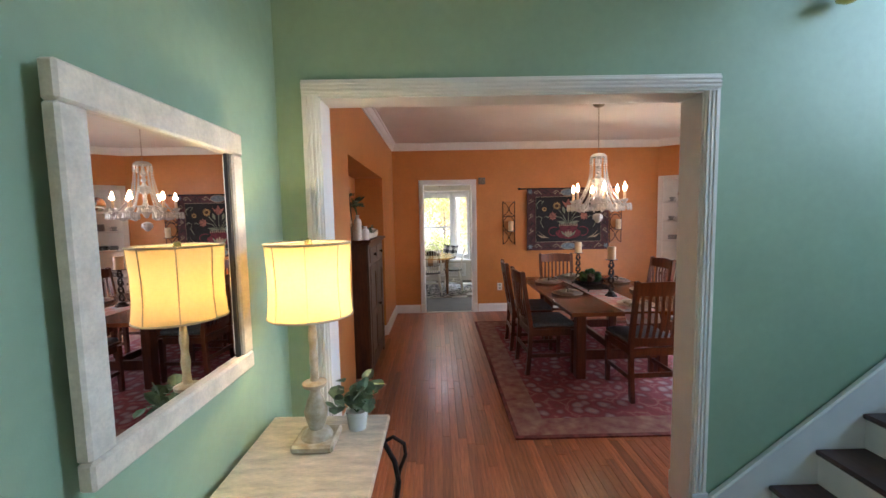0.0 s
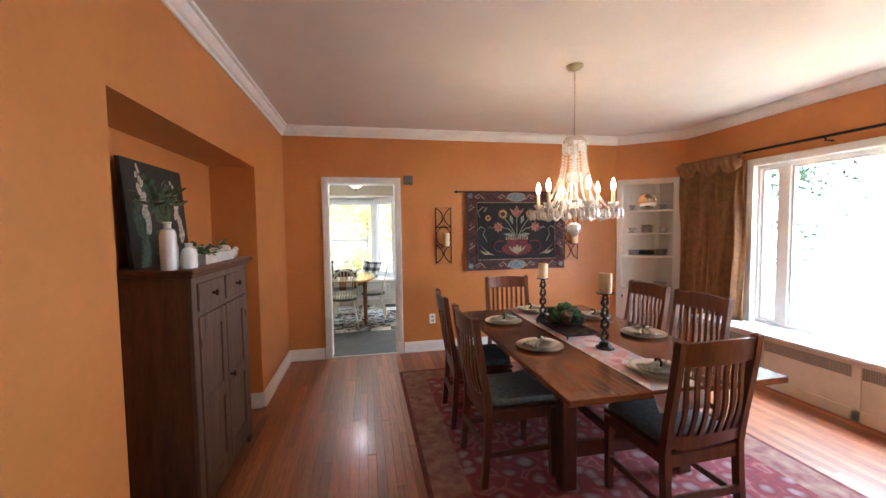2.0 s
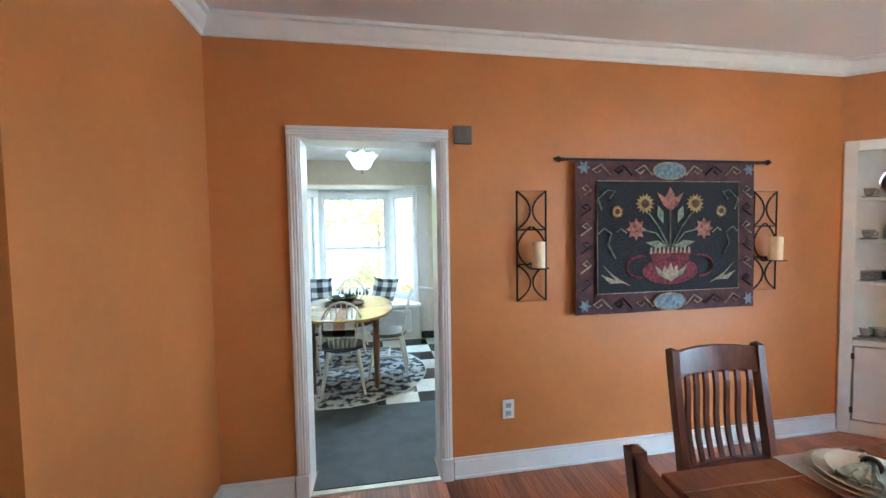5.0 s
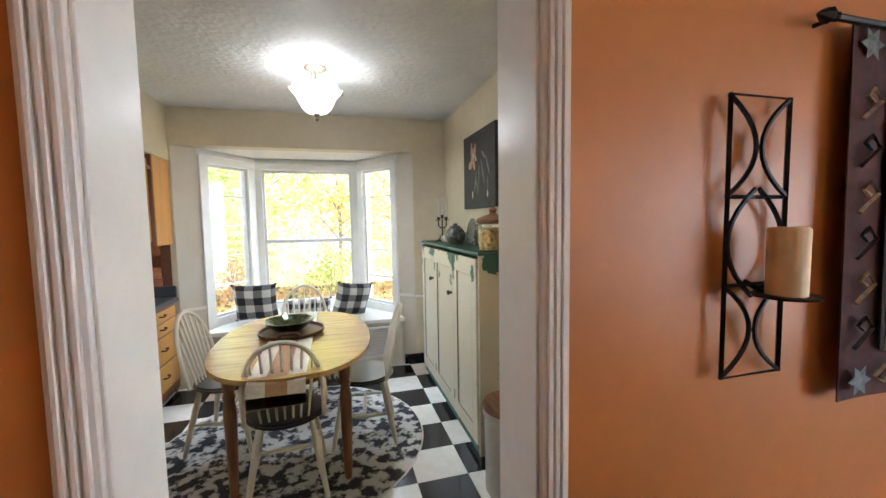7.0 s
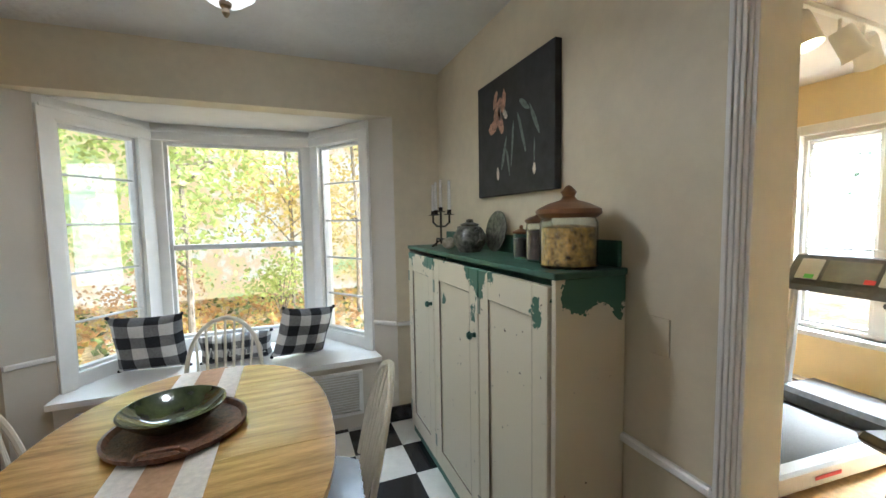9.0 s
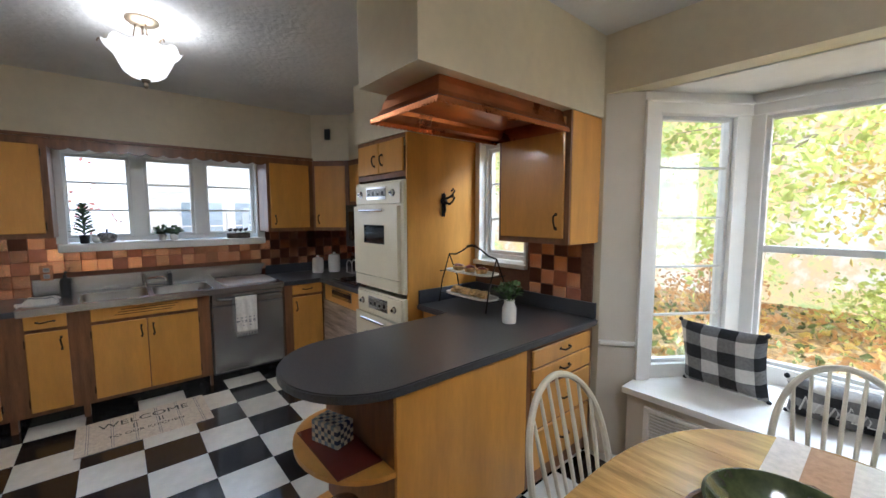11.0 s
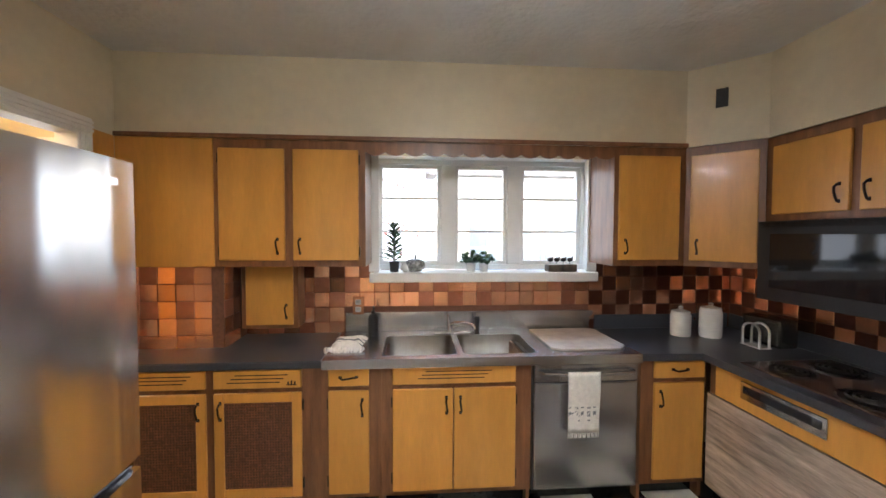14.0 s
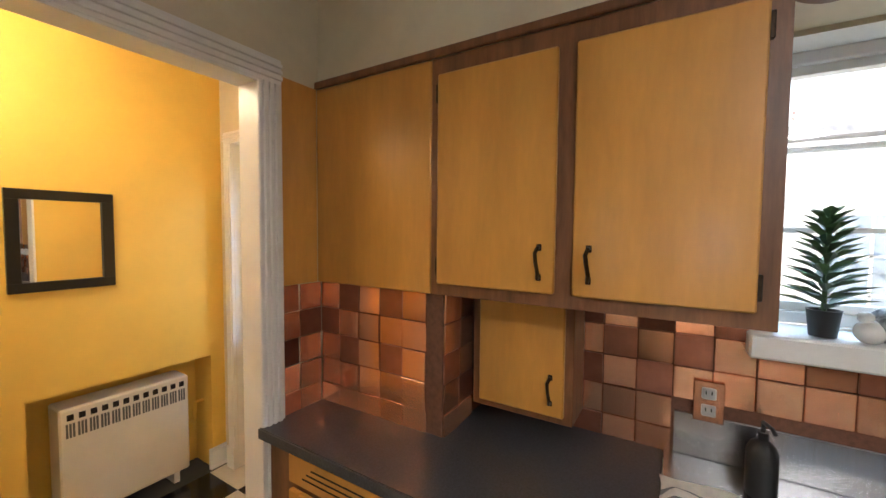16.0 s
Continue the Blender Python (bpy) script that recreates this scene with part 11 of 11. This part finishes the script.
tree(-0.9, 13.2, 3.8, 1.25, 4200, LF[0], 1, "slender tree with dense yellow-green autumn leaves")
tree(1.7, 14.4, 4.8, 1.3, 3000, LF[1], 2, "tree with golden autumn leaves")
tree(3.2, 13.0, 4.4, 1.3, 4200, LF[1], 3, "tree with golden autumn leaves by the house")
tree(-2.8, 13.0, 4.6, 1.2, 4200, LF[0], 4, "tall tree with thin yellow-green leaves")
tree(0.5, 15.8, 5.0, 1.4, 2600, LF[1], 5, "tree with pale gold autumn leaves")
tree(-5.0, 14.6, 5.0, 1.5, 3000, LF[0], 9, "broad green tree at the edge of the lawn")
for k, (x, y, m) in enumerate(((-1.9, 15.2, LF[2]), (0.3, 14.6, LF[0]), (2.4, 15.6, LF[1]), (4.6, 14.8, LF[2]), (-3.9, 14.9, LF[2]))):
    t = thing("shrub", "low shrub with mixed autumn leaves on the lawn", "shrub", (x, y, -0.35), "shrubs behind the house")
    rnd = random.Random(40 + k)
    bm = B()
    tips = []
    for j in range(9):
        a = rnd.random() * 6.28
        e = Vector((x + 0.7 * rnd.random() * math.cos(a), y + 0.5 * rnd.random() * math.sin(a), rnd.uniform(0.0, 0.75)))
        tube(bm, [(x, y, -0.36), (x * 0.6 + e.x * 0.4, y * 0.6 + e.y * 0.4, e.z * 0.5), e], [0.012, 0.009, 0.004], 4)
        tips.append(e)
    part("stem", bm, BARK, t)
    bm = B()
    for j in range(900):
        leaf_quad(bm, rnd.choice(tips) + Vector((rnd.gauss(0, 0.22), rnd.gauss(0, 0.2), rnd.gauss(0, 0.16))), rnd.uniform(0.025, 0.055), rnd)
    part("foliage", bm, m, t)
rnd = random.Random(61)
for nm, m, n in (("fallen_leaves", LF[2], 2600), ("fallen_leaves", LF[1], 1800), ("grass_tufts", mat("dull_grass", (0.20, 0.24, 0.08), 0.8, var=0.4, scale=5, per_island=0.4), 1500)):
    bm = B()
    for k in range(n):
        x, y = rnd.uniform(-6, 6), 10.6 + 6.6 * rnd.random()
        leaf_quad(bm, Vector((x, y, -0.335 + rnd.uniform(0, 0.05))), rnd.uniform(0.04, 0.10), rnd)
    tagged(part(nm, bm, m), "loose autumn leaves and grass lying on the lawn", "leaves", kind="stuff")
tree(7.2, 7.6, 3.4, 1.3, 2200, mat("evergreen_leaves", (0.06, 0.12, 0.06), 0.6, var=0.3, scale=3, per_island=0.4), 6, "dense dark green shrub beyond the exercise room")
t = thing("neighbour_house", "white clapboard house front with divided windows", "house", (-9.5, 9.5, -0.35))
CLAP = mat("white_clapboard", (0.78, 0.78, 0.78), 0.6, var=0.05)
part("wall", one(-9.8, -9.5, 7.6, 13.0, -0.36, 2.7), CLAP, t)
part("roof", one(-9.9, -9.2, 7.4, 13.2, 2.7, 2.85), mat("grey_shingle", (0.25, 0.25, 0.27), 0.8, var=0.3), t)
for k in range(20):
    part("clapboard", one(-9.5, -9.485, 7.6, 13.0, -0.3 + k * 0.15, -0.16 + k * 0.15), CLAP, t)
for y in (8.3, 9.3, 10.3):
    w = part("window", one(-9.484, -9.46, y, y + 0.75, 0.3, 1.75), mat("dark_window", (0.34, 0.42, 0.52), 0.1), t)
    bm = B()
    for a in ((y - 0.06, y, 0.25, 1.8), (y + 0.75, y + 0.81, 0.25, 1.8), (y, y + 0.75, 1.75, 1.8), (y, y + 0.75, 0.25, 0.3), (y + 0.36, y + 0.39, 0.3, 1.75), (y, y + 0.75, 0.76, 0.79), (y, y + 0.75, 1.24, 1.27)):
        box(bm, -9.47, -9.45, *a)
    part("frame", bm, CLAP, w)
t = thing("porch_railing", "white porch railing with square balusters in the next yard", "railing", (-7.5, 9.9, -0.35))
RAILP = mat("blue_white_rail_paint", (0.50, 0.56, 0.66), 0.5, var=0.05)
for y in (9.05, 10.02, 11.0):
    part("post", one(-7.55, -7.45, y - 0.05, y + 0.05, -0.36, 1.62, bev=0.006), RAILP, t)
for z in (1.49, 0.95):
    part("rail", one(-7.53, -7.47, 9.1, 10.95, z, z + 0.06, bev=0.004), RAILP, t)
for k in range(16):
    if k != 7:
        part("baluster", one(-7.518, -7.482, 9.17 + k * 0.11, 9.206 + k * 0.11, 1.01, 1.49), RAILP, t)
tree(-8.2, 6.2, 3.0, 1.2, 500, mat("red_maple_leaves", (0.75, 0.35, 0.32), 0.6, var=0.3, scale=3, per_island=0.4), 8, "small maple with red autumn leaves")

# ---- pieces: kitchen wall tiles ----
TS = 0.0995


def tile_mesh(name, m, w, h):
    bm = B()
    box(bm, 0, 0.007, 0.0012, w - 0.0012, 0.0012, h - 0.0012, 0.0018)
    me = bpy.data.meshes.new(name)
    bm.to_mesh(me)
    bm.free()
    me.materials.append(m)
    return me


ML, MD = tile_mesh("tile_light", COPT, TS, TS), tile_mesh("tile_dark", COPTD, TS, TS)
MB, MR = tile_mesh("tile_bright", COPTB, TS, TS), tile_mesh("tile_rose", COPTR, TS, TS)


def mixed(i, j, dark):
    """Which copper a tile of a chequered run shows; dark: the share of dark ones among the odd tiles."""
    if (i + j) % 2:
        return MD if rnd.random() < dark else MR if rnd.random() < 0.55 else ML
    return MB if rnd.random() < 0.5 else ML


rnd = random.Random(77)
wallw = bpy.data.objects["kitchen_wall_west"]
walln = bpy.data.objects["kitchen_wall_north"]
bm = B()
for a in ((5.505, 6.88, 1.329), (6.88, 8.42, 1.205), (8.42, 9.455, 1.329)):
    box(bm, -4.1995, -4.187, a[0], a[1], CT - 0.02, a[2])
tagged(part("tile_backing", bm, GROUT), "dark grout bed behind the copper tiles", "wall", kind="structure")
bm = B()
for a in ((-4.18, -2.03, 1.329), (-2.03, -1.503, 1.11), (-1.503, -1.015, 1.329)):
    box(bm, a[0], a[1], 9.446, 9.4595, CT, a[2])
tagged(part("tile_backing_b", bm, GROUT), "dark grout bed behind the copper tiles", "wall", kind="structure")
bump = tagged(part("tiled_boxing", one(-4.187, -3.872, 5.505, 6.062, CT, 1.329), GROUT), "boxed-out wall faced with copper tiles", "wall", kind="structure")


def put_tile(parent, me, m):
    o = new("tile", me)
    o.parent = parent
    o.matrix_basis = m @ pose(0, 0, 0, 0, rnd.uniform(-2.2, 2.2), rnd.uniform(-2.2, 2.2)) if parent is not kitchen_floor else m
    return o


k = 0
y = 5.505
while y < 9.44:
    for j in range(5):
        z = 1.329 - (j + 1) * TS
        if z < CT - 0.03:
            continue
        if 6.87 < y + 0.05 < 8.43 and z + TS > 1.23:
            continue
        if 6.68 < y + 0.05 < 8.43 and z < CT + 0.12:
            continue
        i = round((y - 5.505) / TS)
        x = -3.872 if y < 6.0 else -4.187
        if y + TS > 6.06 and x > -4.0 or 6.10 < y + 0.05 < 6.45 and z + TS > 0.95:
            continue
        put_tile(bump if x > -4.1 else wallw, mixed(i, j, 0.95) if y > 8.30 else mixed(i, j, 0.4) if 6.4 < y < 6.75 else mixed(i, j, 0.0), pose(x, y, z))
    y += TS
x = -4.17
while x + TS < -1.01:
    for j in range(5):
        z = 1.329 - (j + 1) * TS
        if z < CT - 0.03 or (-2.72 < x + 0.05 < -2.0) or (-2.0 < x + 0.05 < -1.5):
            continue
        i = round((x + 4.17) / TS)
        if x < -2.72:
            put_tile(walln, mixed(i, j, 0.95), pose(x, 9.446, z, 0, 0, -90))
        else:
            put_tile(walln, mixed(i, j, 0.5), pose(x, 9.446, z, 0, 0, -90))
    x += TS
for k in range(2):
    for j in range(5):
        z = 1.329 - (j + 1) * TS
        if z > CT - 0.03:
            put_tile(bpy.data.objects["kitchen_wall_south"], mixed(k, j, 0.1), pose(-3.862 + (k + 1) * TS, 5.501, z, 0, 0, 90))
            put_tile(bump, mixed(k + 1, j, 0.1), pose(-3.875 - k * TS, 6.063, z, 0, 0, 90))

# ---- pieces: kitchen floor tiles ----
FT = 0.305


def ftile(name, m):
    bm = B()
    box(bm, 0.0006, FT - 0.0006, 0.0006, FT - 0.0006, -0.006, 0.0, 0.0008)
    me = bpy.data.meshes.new(name)
    bm.to_mesh(me)
    bm.free()
    me.materials.append(m)
    return me


FB, FW = ftile("black_tile", BLACKT), ftile("white_tile", WHITET)
for i in range(-4, 16):
    for j in range(-10, 9):
        x, y = -3.16 + i * FT, 6.98 + j * FT
        if x + FT > 1.54:
            continue
        if y < 6.4 and x > -1.3:
            continue
        if y < 4.0 or y > 9.45 or x < -4.4:
            continue
        if x < -3.77 and y > 5.5:
            continue
        put_tile(kitchen_floor, FB if (i + j) % 2 == 0 else FW, pose(x, y, 0)).name = "tile"

# ---- pieces: wood strip floor ----
SW = 0.057
LEN = [0.7, 0.95, 1.25, 1.6]


def plank(name, L, m):
    bm = B()
    box(bm, 0.0007, SW - 0.0007, 0.0007, L - 0.0007, -0.006, 0.0, 0.0012)
    me = bpy.data.meshes.new(name)
    bm.to_mesh(me)
    bm.free()
    me.materials.append(m)
    return me


PM = [plank("plank", L, WOODF) for L in LEN]
rnd = random.Random(5)
far = B()
for i in range(95):
    x = -0.82 + i * SW
    y = 1.86 - rnd.random() * 0.6
    while y < 6.26:
        k = rnd.randrange(4)
        if x < 2.2 and y > 1.4:
            o = new("plank", PM[k])
            o.parent = dining_floor
            o.location = (x, y, 0)
        else:
            box(far, x + 0.0004, x + SW - 0.0004, y + 0.0004, y + LEN[k] - 0.0004, -0.006, 0.0)
        y += LEN[k]
for i in range(70):
    x = -0.62 + i * SW
    y = -2.6 + rnd.random() * 0.5
    while y < 1.0:
        k = rnd.randrange(4)
        if y + LEN[k] < 1.75:
            box(far, x + 0.0004, x + SW - 0.0004, y + 0.0004, y + LEN[k] - 0.0004, -0.006, 0.0)
        y += LEN[k]
tagged(part("floor_strips", far, WOODJ), "red oak floor strips under the window and in the hall", "floor", kind="stuff")
